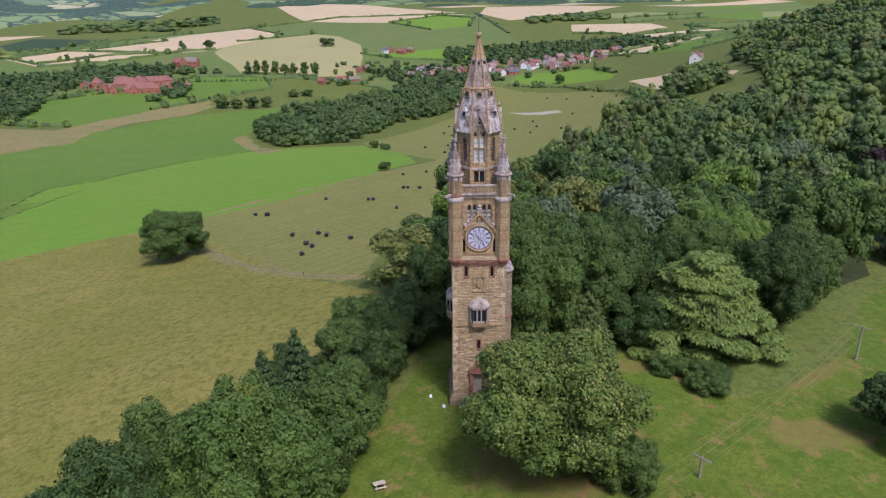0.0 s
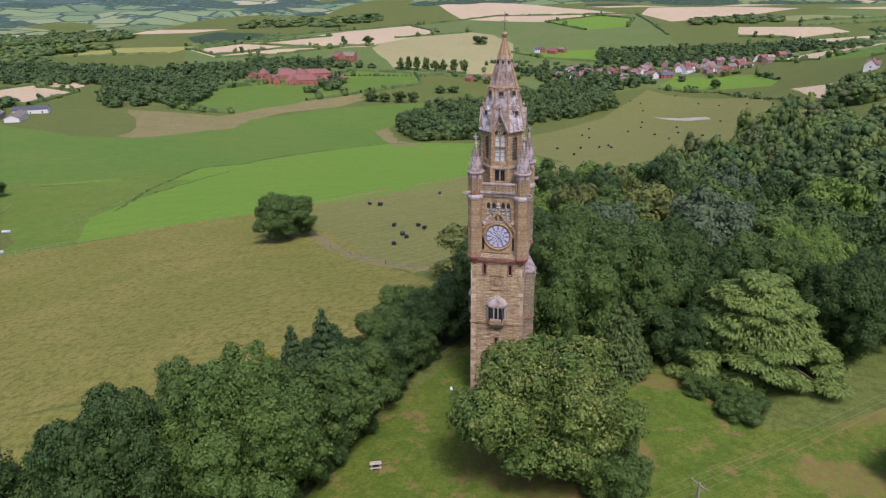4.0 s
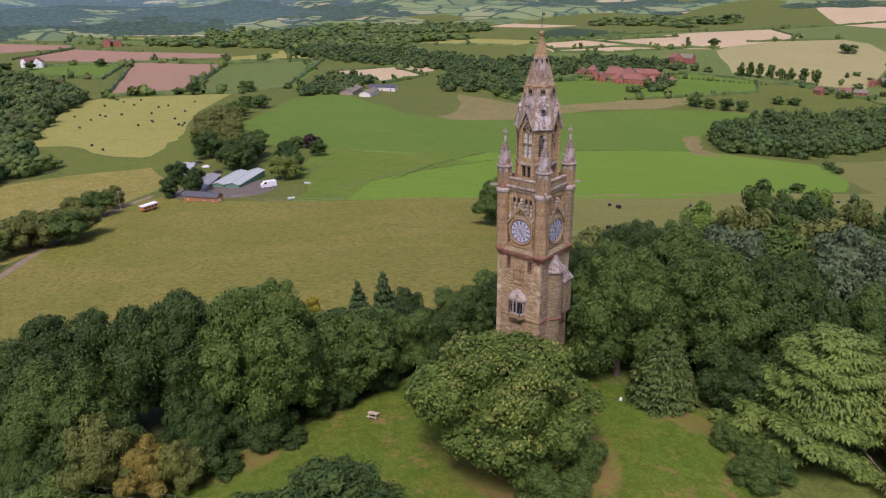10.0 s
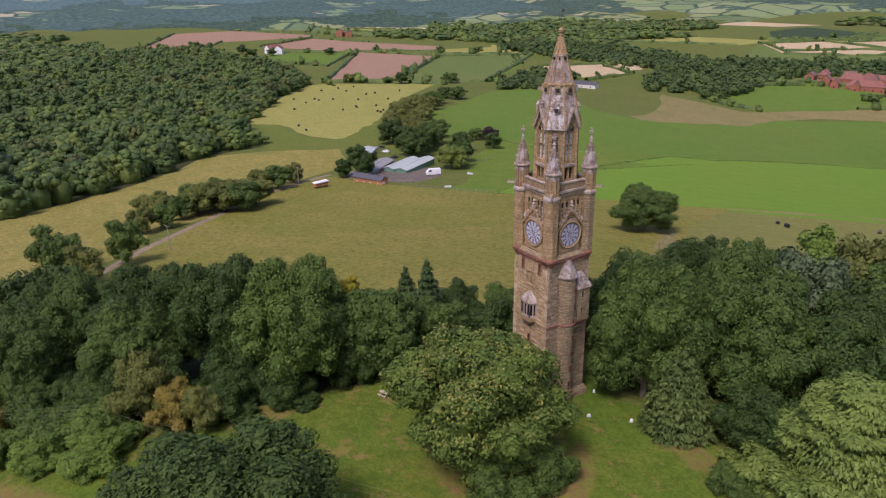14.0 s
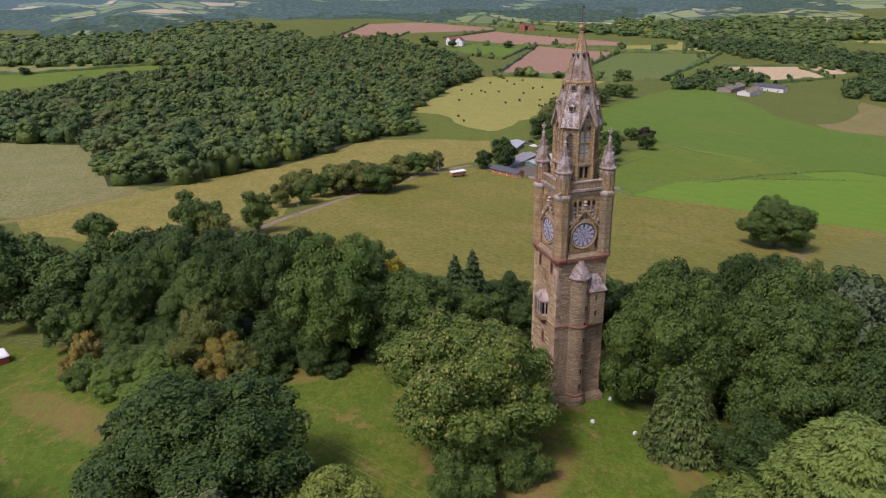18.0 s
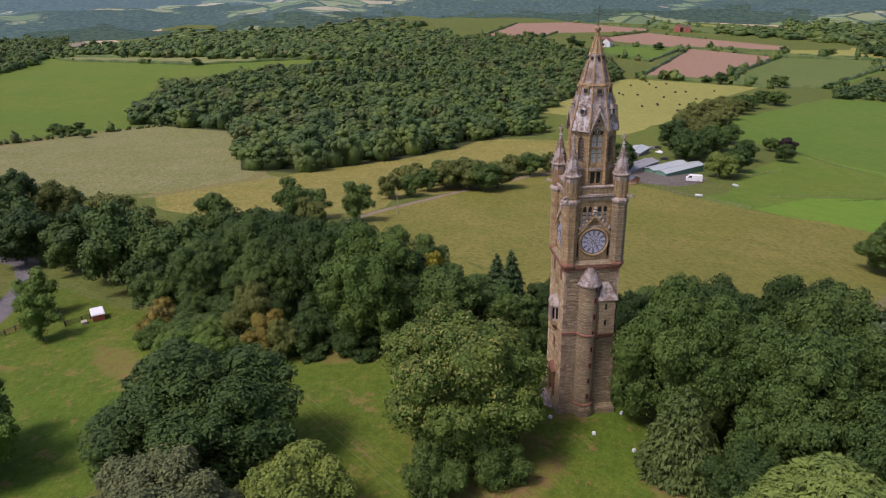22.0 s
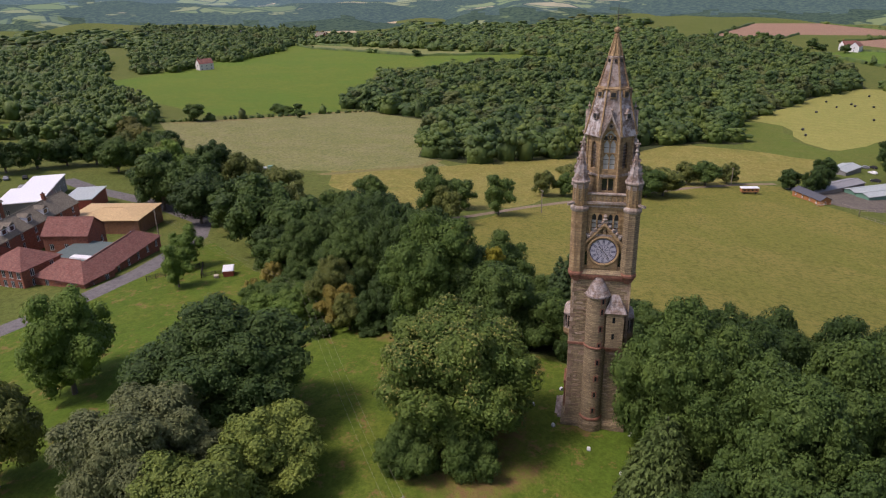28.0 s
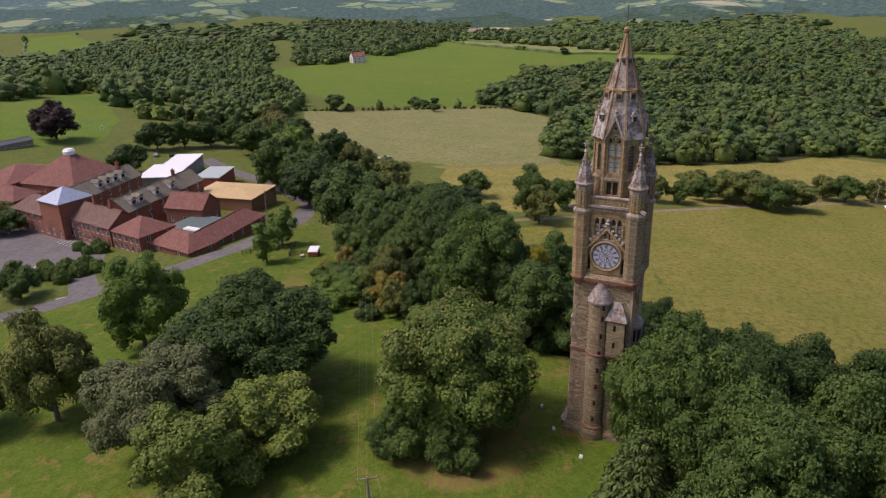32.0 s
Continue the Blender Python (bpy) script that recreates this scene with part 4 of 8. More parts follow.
def stretch_lobes(lobes, k):
    return [((c[0], c[1], c[2] * k), (r[0], r[1], r[2] * k)) for c, r in lobes]


def tree_mesh(shape, var, detail):
    """Trunk and crown of a unit tree (height 1, crown radius 1 at the widest; both scaled when it is planted)."""
    key = (shape, var, detail)
    if key in TREE_MESH:
        return TREE_MESH[key]
    rs = np.random.RandomState(sum(map(ord, shape)) * 7 + var * 31 + detail * 5)
    nl = {4: 12, 3: 17, 2: 9, 1: 6}[detail]
    nk = {4: 85, 3: 190, 2: 44, 1: 15}[detail]
    ks = {4: 0.17, 3: 0.125, 2: 0.21, 1: 0.34}[detail]
    nc = {4: 10500, 3: 27000, 2: 3600, 1: 480}[detail]
    size = {4: 0.03, 3: 0.0205, 2: 0.047, 1: 0.11}[detail]
    limbs = []
    asp = {"clip": 1.0, "lime": 1.75, "broad": 1.9, "bush": 1.25, "weep": 1.8, "tall": 2.4, "fir": 5.2, "cypress": 2.6, "cedar": 1.2}[shape]
    if shape in ("lime", "broad", "bush", "weep", "tall", "clip"):
        lobes = bough_lobes(rs, nl) if shape != "clip" else [((0, 0, 0.9), (0.96, 0.96, 1.02))]
        base = {"lime": 0.05, "broad": 0.06, "bush": -0.15, "weep": 0.04, "tall": 0.02, "clip": -0.3}[shape]
        lobes = [((c[0], c[1], base + (1 - base) * c[2] / 2.0), (r[0], r[1], r[2] * (1 - base) / 2.0 * (1.25 if shape == "weep" else 1.05))) for c, r in lobes]
        lobes = stretch_lobes(lobes, asp)
        leafy = clumps(rs, lobes, nk, ks * (1.1 if shape == "bush" else 1.0))
        weep = shape == "weep"
        cards = leaf_cards(rs, leafy + lobes, nc, size, droop=0.7 if weep else 0.0, long=1.25 if weep else 1.1, keep=0.86)
        core = joined(lobe_cores(rs, lobes, 0.78, ICO1), lobe_cores(rs, leafy, 0.78, ICO1))
        limbs.append([((0, 0, -0.02), 0.075), ((0.01, 0.0, 0.12), 0.055), ((0.02, 0.01, 0.35), 0.045), ((0.0, 0.02, 0.6), 0.02)])
        if detail > 1:
            for i in range(7 if detail >= 3 else 4):
                c = tuple(np.array(lobes[(i * 5 + 2) % len(lobes)][0]) / (1, 1, asp))
                z0 = 0.1 + 0.03 * i
                limbs.append([((0.01, 0, z0), 0.032), ((c[0] * 0.45, c[1] * 0.45, z0 + (c[2] - z0) * 0.5), 0.02), ((c[0] * 0.95, c[1] * 0.95, c[2]), 0.008)])
    elif shape in ("fir", "cypress"):
        lobes, tiers = [], {4: 13, 3: 15, 2: 10, 1: 6}[detail]
        for i in range(tiers):
            u = i / (tiers - 1)
            z = 0.06 + 0.88 * u
            rad = (1 - u) ** (0.85 if shape == "fir" else 0.6) * (0.95 if shape == "fir" else 1.0) + 0.08
            arms = max(3, int(({4: 8, 3: 9, 2: 7, 1: 5}[detail]) * rad + 2))
            for k in range(arms):
                a = 2 * math.pi * k / arms + rs.uniform(-0.3, 0.3) + i
                rr = rad * rs.uniform(0.5, 0.68)
                lobes.append(((rr * math.cos(a), rr * math.sin(a), z - 0.02 * rad), (rad * 0.42 + 0.05, rad * 0.42 + 0.05, 0.03 + 0.02 * rad)))
        lobes = stretch_lobes(lobes, asp)
        cards = leaf_cards(rs, lobes, int(nc * 0.7), size * 1.7, droop=0.8, long=1.6)
        core = lobe_cores(rs, lobes, 0.8)
        limbs.append([((0, 0, -0.02), 0.06), ((0, 0, 0.5), 0.035), ((0, 0, 1.0), 0.006)])
    else:  # cedar: flat plates on long level boughs
        lobes = []
        for i in range(135):
            u = rs.uniform(0, 1)
            z = 0.14 + 0.8 * u
            rad = (1 - u * 0.93) ** 0.75
            a = i * 2.399963
            rr = rad * rs.uniform(0.35, 0.86)
            r = rs.uniform(0.13, 0.25) * (0.55 + 0.45 * rad)
            lobes.append(((rr * math.cos(a), rr * math.sin(a), z - 0.1 * rr), (r, r, 0.035)))
            if i % 4 == 0:
                limbs.append([((0, 0, z * 0.9), 0.016), ((rr * 0.5 * math.cos(a), rr * 0.5 * math.sin(a), z * 0.95), 0.01), ((rr * 0.9 * math.cos(a), rr * 0.9 * math.sin(a), z - 0.13 * rr), 0.004)])
        lobes.append(((0, 0, 0.42), (0.5, 0.5, 0.3)))
        lobes.append(((0, 0, 0.65), (0.3, 0.3, 0.22)))
        lobes = stretch_lobes(lobes, asp)
        cards = leaf_cards(rs, lobes, int(nc * 1.5), size * 0.72, droop=0.4, long=1.5, scatter=0.3)
        core = lobe_cores(rs, lobes, 0.8)
        limbs.append([((0, 0, -0.02), 0.08), ((0, 0, 0.4), 0.05), ((0, 0, 0.95), 0.008)])
    V, F = joined(core, cards)
    V = V / (1, 1, asp)
    crown = arrays_mesh("crown", V, F, LEAF["mid"], smooth=True)
    tv, tf = tubes(limbs, 7 if detail >= 3 else 5)
    trunk = arrays_mesh("trunk", tv, tf, BARK, smooth=True)
    TREE_MESH[key] = trunk, crown
    return TREE_MESH[key]


TREE_RNG = random.Random(11)


def plant(shape, leaf, x, y, H, R, detail=2, label="", group="", category="tree", dz=0.0, name="tree"):
    if detail == 3 and R < 6.3:
        detail = 4
    var = TREE_RNG.randrange(3 if detail > 1 else 4)
    trunk, crown = tree_mesh(shape, var, detail)
    ob = empty(name, x, y, hz(x, y) + dz, TREE_RNG.uniform(0, 360), label, category, group)
    ob.scale = (R, R * TREE_RNG.uniform(0.92, 1.08), H)
    shared_part("trunk", trunk, ob)
    c = shared_part("crown", crown, ob)
    c.material_slots[0].link = "OBJECT"
    c.material_slots[0].material = LEAF[leaf]
    return ob


MIXES = {"wood": ("wood", "wood", "wood_dark", "wood", "wood_bright", "wood_olive", "wood_dark", "wood", "wood_bright"),
         "hill": ("hill", "wood", "wood_bright", "hill", "wood_bright", "wood_olive", "hill", "wood_dark"),
         "copse": ("copse", "copse", "wood_dark")}


def canopy(name, spots, leaf, label, category="woodland", cards=60, seed=1, lumps=3, leafy=10):
    """Woodland too far off to count: every crown a few boughs with leaf clumps and sprays, joined, its species its own."""
    rs = np.random.RandomState(seed)
    mats = MIXES[leaf]
    temps = []
    for k in range(9):
        tall = rs.uniform(0.8, 1.2)
        lobes = [((0, 0, 0.5), (0.84, 0.84, 1.0 * tall))]
        for i in range(lumps + 2):
            a = i * 2.399963 + rs.uniform(-0.5, 0.5)
            rr = rs.uniform(0.2, 0.62)
            r = rs.uniform(0.32, 0.5)
            lobes.append(((rr * math.cos(a), rr * math.sin(a), (rs.uniform(1.0, 1.6) - rr * 0.8) * tall), (r, r, r * 0.85)))
        kl = clumps(rs, lobes, leafy, 0.3 if leafy < 20 else 0.2, 0.9, 0.6) if leafy else []
        parts = [lobe_cores(rs, lobes, 0.88, ICO1)]
        if kl:
            parts.append(lobe_cores(rs, kl, 0.88, ICO1))
        if cards:
            parts.append(leaf_cards(rs, lobes + kl, cards, 0.115 if cards < 100 else 0.085 if cards < 300 else 0.07, scatter=0.15))
        v, f = joined(*parts)
        temps.append((v / (1, 1, 2.0), f))
    Vs, Fs, Ms, off = [], [], [], 0
    for x, y, H, R in spots:
        v, f = temps[rs.randint(9)]
        H, R = H * rs.choice([0.75, 0.9, 1.0, 1.2]), R * rs.choice([0.75, 0.95, 1.15])
        a = rs.uniform(0, 6.283)
        ca, sa = math.cos(a), math.sin(a)
        X, Y = v[:, 0] * ca - v[:, 1] * sa, v[:, 0] * sa + v[:, 1] * ca
        Vs.append(np.column_stack([x + X * R, y + Y * R, hz(x, y) + v[:, 2] * H]))
        Fs.append(f + off)
        Ms.append(np.full(len(f), rs.randint(len(mats)), dtype=np.int32))
        off += len(v)
    if not Vs:
        return None
    me = arrays_mesh(name, np.concatenate(Vs), np.concatenate(Fs), None, smooth=True)
    for k in mats:
        me.materials.append(LEAF[k])
    me.polygons.foreach_set("material_index", np.concatenate(Ms))
    return tagged(new(name, me), label, category, kind="stuff")


def fill(poly, step, rng, H=(12, 18), R=(5, 7), skip=()):
    xs, ys = [p[0] for p in poly], [p[1] for p in poly]
    out = []
    y, row = min(ys), 0
    while y < max(ys):
        x = min(xs) + (row % 2) * step / 2
        while x < max(xs):
            px, py = x + rng.uniform(-0.33, 0.33) * step, y + rng.uniform(-0.33, 0.33) * step
            if inside(px, py, poly) and not any(inside(px, py, s) for s in skip):
                out.append((px, py, rng.uniform(*H), rng.uniform(*R)))
            x += step
        y += step * 0.87
        row += 1
    return out


def hedge_spots(pts, rng, step=5.0, H=(2.5, 4.5), R=(2.0, 3.0), trees=0.12, gap=0.08):
    out = []
    for (x0, y0), (x1, y1) in zip(pts, pts[1:]):
        L = math.hypot(x1 - x0, y1 - y0)
        n = max(1, int(L / step))
        for i in range(n):
            if rng.random() < gap:
                continue
            t = (i + rng.uniform(-0.3, 0.3)) / n
            x, y = x0 + (x1 - x0) * t + rng.uniform(-1, 1), y0 + (y1 - y0) * t + rng.uniform(-1, 1)
            if rng.random() < trees:
                out.append((x, y, rng.uniform(7, 13), rng.uniform(4, 6)))
            else:
                out.append((x, y, rng.uniform(*H), rng.uniform(*R)))
    return out
# ---- tower ----


def panel(bm, m, u0, u1, v0, v1, holes=(), depth=0.35, arch=()):
    """A wall face in the plane y=0 of m (u along x, v up, outside towards -y), with openings and their reveals. arch: indices of openings with pointed heads."""
    us = sorted({u0, u1, *[h[0] for h in holes], *[h[2] for h in holes]})
    vs = sorted({v0, v1, *[h[1] for h in holes], *[h[3] for h in holes]})
    cache = {}

    def vert(u, v, d=0.0):
        k = (round(u, 4), round(v, 4), round(d, 4))
        if k not in cache:
            cache[k] = bm.verts.new(m @ Vector((u, d, v)))
        return cache[k]

    for a, b in zip(us, us[1:]):
        for c, d in zip(vs, vs[1:]):
            um, vm = (a + b) / 2, (c + d) / 2
            if not any(h[0] < um < h[2] and h[1] < vm < h[3] for h in holes):
                bm.faces.new((vert(a, c), vert(b, c), vert(b, d), vert(a, d)))
    for i, (a, c, b, d) in enumerate(holes):
        for p, q in (((a, c), (b, c)), ((b, c), (b, d)), ((b, d), (a, d)), ((a, d), (a, c))):
            bm.faces.new((vert(*p), vert(*q), vert(*q, depth), vert(*p, depth)))
        if i in arch:
            w = (b - a) / 2
            hgt = min(w * 1.6, (d - c) * 0.5)
            for s in (-1, 1):
                mid, e = (a + b) / 2, []
                for k in range(5):
                    t = k / 4
                    e.append((mid + s * w * (1 - t ** 1.8), d - hgt + hgt * t ** 0.8))
                corner = (mid + s * w, d)
                for y in (0.004,):
                    fan = [vertf(bm, m, corner[0], y, corner[1])] + [vertf(bm, m, p[0], y, p[1]) for p in e]
                    back = [vertf(bm, m, corner[0], depth * 0.6, corner[1])] + [vertf(bm, m, p[0], depth * 0.6, p[1]) for p in e]
                    bm.faces.new(fan)
                    for k in range(1, len(fan) - 1):
                        bm.faces.new((fan[k], fan[k + 1], back[k + 1], back[k]))
    return bm


def vertf(bm, m, u, d, v):
    return bm.verts.new(m @ Vector((u, d, v)))


def face_m(i, off):
    """The frame of tower face i (0 south, 1 east, 2 north, 3 west), at that distance from the axis."""
    return Matrix.Rotation(i * math.pi / 2, 4, "Z") @ Matrix.Translation((0, -off, 0))


def slab(m, u0, v0, u1, v1, d0, d1, bm=None):
    bm = bm or B()
    return box(bm, u0, d0, v0, u1, d1, v1, m)


def each(name, m, boxes, mat, parent, label=""):
    """Alike small blocks, every one a part of its own: (u0, v0, u1, v1, d0, d1)."""
    for a in boxes:
        part(name, slab(m, *a), mat, parent, label)


def build_tower():
    T = empty("clock_tower", 0, 0, 0, 0, "tall Gothic clock tower of buff and red sandstone with spire", "clock tower")
    S1, S0 = 3.24, 3.36           # half width of the shaft at top and foot
    # plinth
    part("plinth", rings(B(), 4, [(3.86 * 1.4142, -1.2), (3.82 * 1.4142, 0.9), (3.5 * 1.4142, 1.5)], rot=0.5), STONE_E, T, "battered brown stone plinth")
    lean = (S0 - S1) / 18.6
    for i in range(4):
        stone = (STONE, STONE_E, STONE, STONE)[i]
        holes = []
        if i in (0, 2, 3):
            holes += [(-1.75, 18.35, -1.42, 19.75), (1.42, 18.35, 1.75, 19.75), (-0.17, 8.2, 0.17, 9.5)]
        if i == 0:
            holes += [(-0.75, 1.5, 0.75, 4.6)]
        m = face_m(i, S0) @ Matrix.Translation((0, 0, 1.5)) @ Matrix.Rotation(-math.atan(lean), 4, "X") @ Matrix.Translation((0, 0, -1.5))
        bm = panel(B(), m, -3.3, 3.3, 1.4, 20.1, holes, 0.4, arch=(3,) if i == 0 else ())
        w = part("wall", bm, stone, T, "coursed rubble shaft wall")
        for h in holes:
            if h[2] - h[0] > 1:
                d = part("door", slab(m, h[0] - 0.05, h[1], h[2] + 0.05, h[3], 0.3, 0.38), WOODGREY, T, "weathered timber door")
            else:
                bm = slab(m, h[0], h[1], h[2], h[3], 0.3, 0.34)
                part("slit_pane", bm, GLASS, w)
                bm = B()
                for a in ((h[0] - 0.16, h[1] - 0.12, h[0], h[3] + 0.12), (h[2], h[1] - 0.12, h[2] + 0.16, h[3] + 0.12), (h[0], h[3], h[2], h[3] + 0.16), (h[0], h[1] - 0.14, h[2], h[1])):
                    slab(m, *a, -0.05, 0.1, bm)
                part("slit_surround", bm, RED, w, "red sandstone window surround")
        # corner quoins
        rows = []
        for k in range(34):
            z = 1.55 + k * 0.54
            for s in (-1, 1):
                L = 0.62 if (k + (s > 0)) % 2 else 0.36
                rows.append((3.31 - L if s > 0 else -3.31, z, 3.31 if s > 0 else L - 3.31, z + 0.5, -0.045, 0.1))
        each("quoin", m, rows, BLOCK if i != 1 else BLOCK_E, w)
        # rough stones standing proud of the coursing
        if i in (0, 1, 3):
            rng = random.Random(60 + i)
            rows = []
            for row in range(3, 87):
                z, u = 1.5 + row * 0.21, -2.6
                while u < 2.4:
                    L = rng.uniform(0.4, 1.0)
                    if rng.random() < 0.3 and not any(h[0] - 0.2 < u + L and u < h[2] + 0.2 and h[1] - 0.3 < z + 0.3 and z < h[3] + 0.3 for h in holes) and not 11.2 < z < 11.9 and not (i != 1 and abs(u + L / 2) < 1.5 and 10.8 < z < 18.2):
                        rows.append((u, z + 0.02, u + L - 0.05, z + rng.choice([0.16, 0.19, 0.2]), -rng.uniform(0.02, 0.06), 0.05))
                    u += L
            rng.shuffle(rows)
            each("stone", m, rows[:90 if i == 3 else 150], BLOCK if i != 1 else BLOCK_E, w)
        part("string_course", slab(m, -3.4, 11.55, 3.4, 11.85, -0.12, 0.1), ASHLAR if i != 1 else RED, w)
    # door surround, south
    m = face_m(0, S0)
    bm = B()
    slab(m, -1.15, 1.2, -0.75, 4.9, -0.3, 0.1, bm)
    slab(m, 0.75, 1.2, 1.15, 4.9, -0.3, 0.1, bm)
    slab(m, -1.25, 4.7, 1.25, 5.2, -0.38, 0.1, bm)
    v = [m @ Vector(p) for p in ((-1.35, -0.35, 5.2), (1.35, -0.35, 5.2), (0, -0.35, 6.1), (-1.35, 0.1, 5.2), (1.35, 0.1, 5.2), (0, 0.1, 6.1))]
    v = [bm.verts.new(p) for p in v]
    for f in ((0, 1, 2), (5, 4, 3), (0, 2, 5, 3), (1, 4, 5, 2), (0, 3, 4, 1)):
        bm.faces.new([v[k] for k in f])
    part("door_surround", bm, RED, T, "red sandstone gabled door surround")
    bm = B()
    for k in range(4):
        box(bm, -1.6 - k * 0.35, -3.6 - k * 0.35, -0.6, 1.6 + k * 0.35, -3.2, 1.2 - k * 0.3)
    part("door_steps", bm, PALE, T, "worn stone steps")
    # niche panel and carved shield, each face but the stair side
    for i in (0, 2, 3):
        m = face_m(i, S1 + 0.05)
        bm = B()
        slab(m, -0.85, 17.2, -0.6, 18.3, -0.08, 0.1, bm)
        slab(m, 0.6, 17.2, 0.85, 18.3, -0.08, 0.1, bm)
        slab(m, -0.85, 18.3, 0.85, 18.5, -0.14, 0.1, bm)
        slab(m, -0.75, 16.35, 0.75, 16.55, -0.1, 0.1, bm)
        slab(m, -0.26, 17.1, 0.26, 18.1, -0.18, 0.1, bm)
        part("carved_panel", bm, ASHLAR, T, "weathered carved shield panel")
        # oriel
        m = face_m(i, S1)
        pl = [(-1.3, 0), (-0.82, -0.78), (0.82, -0.78), (1.3, 0)]

        def prism(lv, bm=None):
            bm = bm or B()
            rows = []
            for sc, z, back in lv:
                rows.append([bm.verts.new(m @ Vector((x * sc, y * sc + back, z))) for x, y in pl])
            for a, c in zip(rows, rows[1:]):
                for k in range(3):
                    bm.faces.new((a[k], a[k + 1], c[k + 1], c[k]))
            bm.faces.new(rows[0][::-1])
            bm.faces.new(rows[-1])
            return bm

        orl = empty("oriel_window", 0, 0, 0)
        orl.parent = T
        tagged(orl, "stone oriel window with a stepped roof")
        part("roof", prism([(1.12, 14.35, 0), (1.1, 14.5, 0), (0.75, 15.15, 0.02), (0.6, 15.2, 0.02), (0.15, 15.65, 0.03)]), PALE, orl, "pale stone oriel roof")
        part("apron", prism([(0.35, 10.9, 0), (0.75, 11.35, 0), (1.05, 11.8, 0), (1.08, 12.35, 0)]), ASHLAR, orl)
        part("core", prism([(0.82, 12.3, 0.05), (0.82, 14.4, 0.05)]), GLASS, orl, "dark leaded glazing")
        for z0, z1 in ((12.3, 12.5), (14.1, 14.36)):
            part("transom", prism([(1.0, z0, 0), (1.0, z1, 0)]), PALE, orl)
        for (x0, y0), (x1, y1), n in ((pl[0], pl[1], 2), (pl[1], pl[2], 3), (pl[2], pl[3], 2)):
            for k in range(n + 1):
                x, y = x0 + (x1 - x0) * k / n, y0 + (y1 - y0) * k / n
                part("mullion", rings(B(), 6, [(0.1, 12.3), (0.1, 14.4)]), PALE, orl).matrix_local = m @ Matrix.Translation((x * 0.98, y * 0.98, 0))
    # stair turret, east
    st = empty("stair_turret", 3.18, -0.25, 0)
    st.parent = T
    tagged(st, "round stone stair turret with a conical stone cap")
    R = 1.22
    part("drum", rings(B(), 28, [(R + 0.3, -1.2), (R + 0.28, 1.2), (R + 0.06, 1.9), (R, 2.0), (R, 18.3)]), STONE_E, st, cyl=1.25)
    part("base_mould", rings(B(), 28, [(R + 0.1, 1.75), (R + 0.16, 1.85), (R + 0.16, 1.98), (R + 0.02, 2.1)]), RED, st)
    part("ring", rings(B(), 28, [(R + 0.02, 11.55), (R + 0.12, 11.65), (R + 0.12, 11.8), (R + 0.02, 11.9)]), RED, st, "red sandstone string course")
    part("cap", rings(B(), 28, [(R + 0.2, 18.15), (R + 0.2, 18.3), (0.68, 19.75), (0.06, 21.0)]), SPIRE_MID, st, "conical lichened stone cap", cyl=0.9)
    for k in range(8):
        z, a = 2.9 + k * 2.2 - (0.9 if k > 6 else 0), radians(10 + 3 * k)
        mm = Matrix.Rotation(a, 4, "Z")
        part("slit_window", box(B(), R - 0.2, -0.13, z, R + 0.012, 0.13, z + 0.62, mm), GLASS, st)
        bm = B()
        box(bm, R - 0.1, -0.26, z - 0.1, R + 0.05, -0.13, z + 0.75, mm)
        box(bm, R - 0.1, 0.13, z - 0.1, R + 0.05, 0.26, z + 0.75, mm)
        box(bm, R - 0.1, -0.13, z + 0.62, R + 0.05, 0.13, z + 0.75, mm)
        part("slit_surround", bm, RED, st)
    # closet beside the stair turret
    cl = empty("closet_turret", 0, 0, 0)
    cl.parent = T
    tagged(cl, "small jettied stone closet with a hipped stone roof")
    m = face_m(1, 4.2)
    holes = [(1.55, 12.9, 1.85, 13.7), (1.55, 15.0, 1.85, 15.8)]
    bm = panel(B(), m, 0.75, 2.95, 11.9, 16.4, holes, 0.3)
    box(bm, 3.2, 2.95 - 0.12, 11.9, 4.2, 2.95, 16.4)
    box(bm, 3.2, 0.75, 11.9, 4.2, 0.75 + 0.1, 16.4)
    part("wall", bm, STONE_E, cl)
    for h in holes:
        part("pane", slab(m, h[0], h[1], h[2], h[3], 0.2, 0.24), GLASS, cl)
    bm = B()
    for k in range(4):
        box(bm, 3.1, 0.75 + 0.1 * (3 - k), 10.9 + 0.26 * k, 3.42 + 0.24 * k, 2.95 - 0.02 * (3 - k), 11.16 + 0.26 * k)
    part("corbel", bm, RED, cl, "stepped red sandstone corbel")
    bm = B()
    v = [bm.verts.new(p) for p in ((3.1, 0.6, 16.35), (4.36, 0.6, 16.35), (4.36, 3.1, 16.35), (3.1, 3.1, 16.35), (3.26, 1.4, 18.3), (3.26, 2.1, 18.3))]
    for f in ((0, 3, 2, 1), (0, 1, 4), (1, 2, 5, 4), (2, 3, 5), (3, 0, 4, 5)):
        bm.faces.new([v[k] for k in f])
    part("roof", bm, SPIRE_MID, cl, "hipped lichened stone roof")
    # corbel table
    for i in range(4):
        m = face_m(i, S1)
        bm = B()
        slab(m, -3.3, 19.95, 3.3, 20.4, -0.1, 0.2, bm)
        slab(m, -3.45, 20.4, 3.45, 20.72, -0.3, 0.2, bm)
        part("red_band", bm, RED, T, "red sandstone corbel band")
        each("corbel", m, [(u - 0.1, 20.15, u + 0.1, 20.41, -0.26, 0.0) for u in [-2.6 + k * 0.4335 for k in range(13)]], RED, T)
        bm = B()
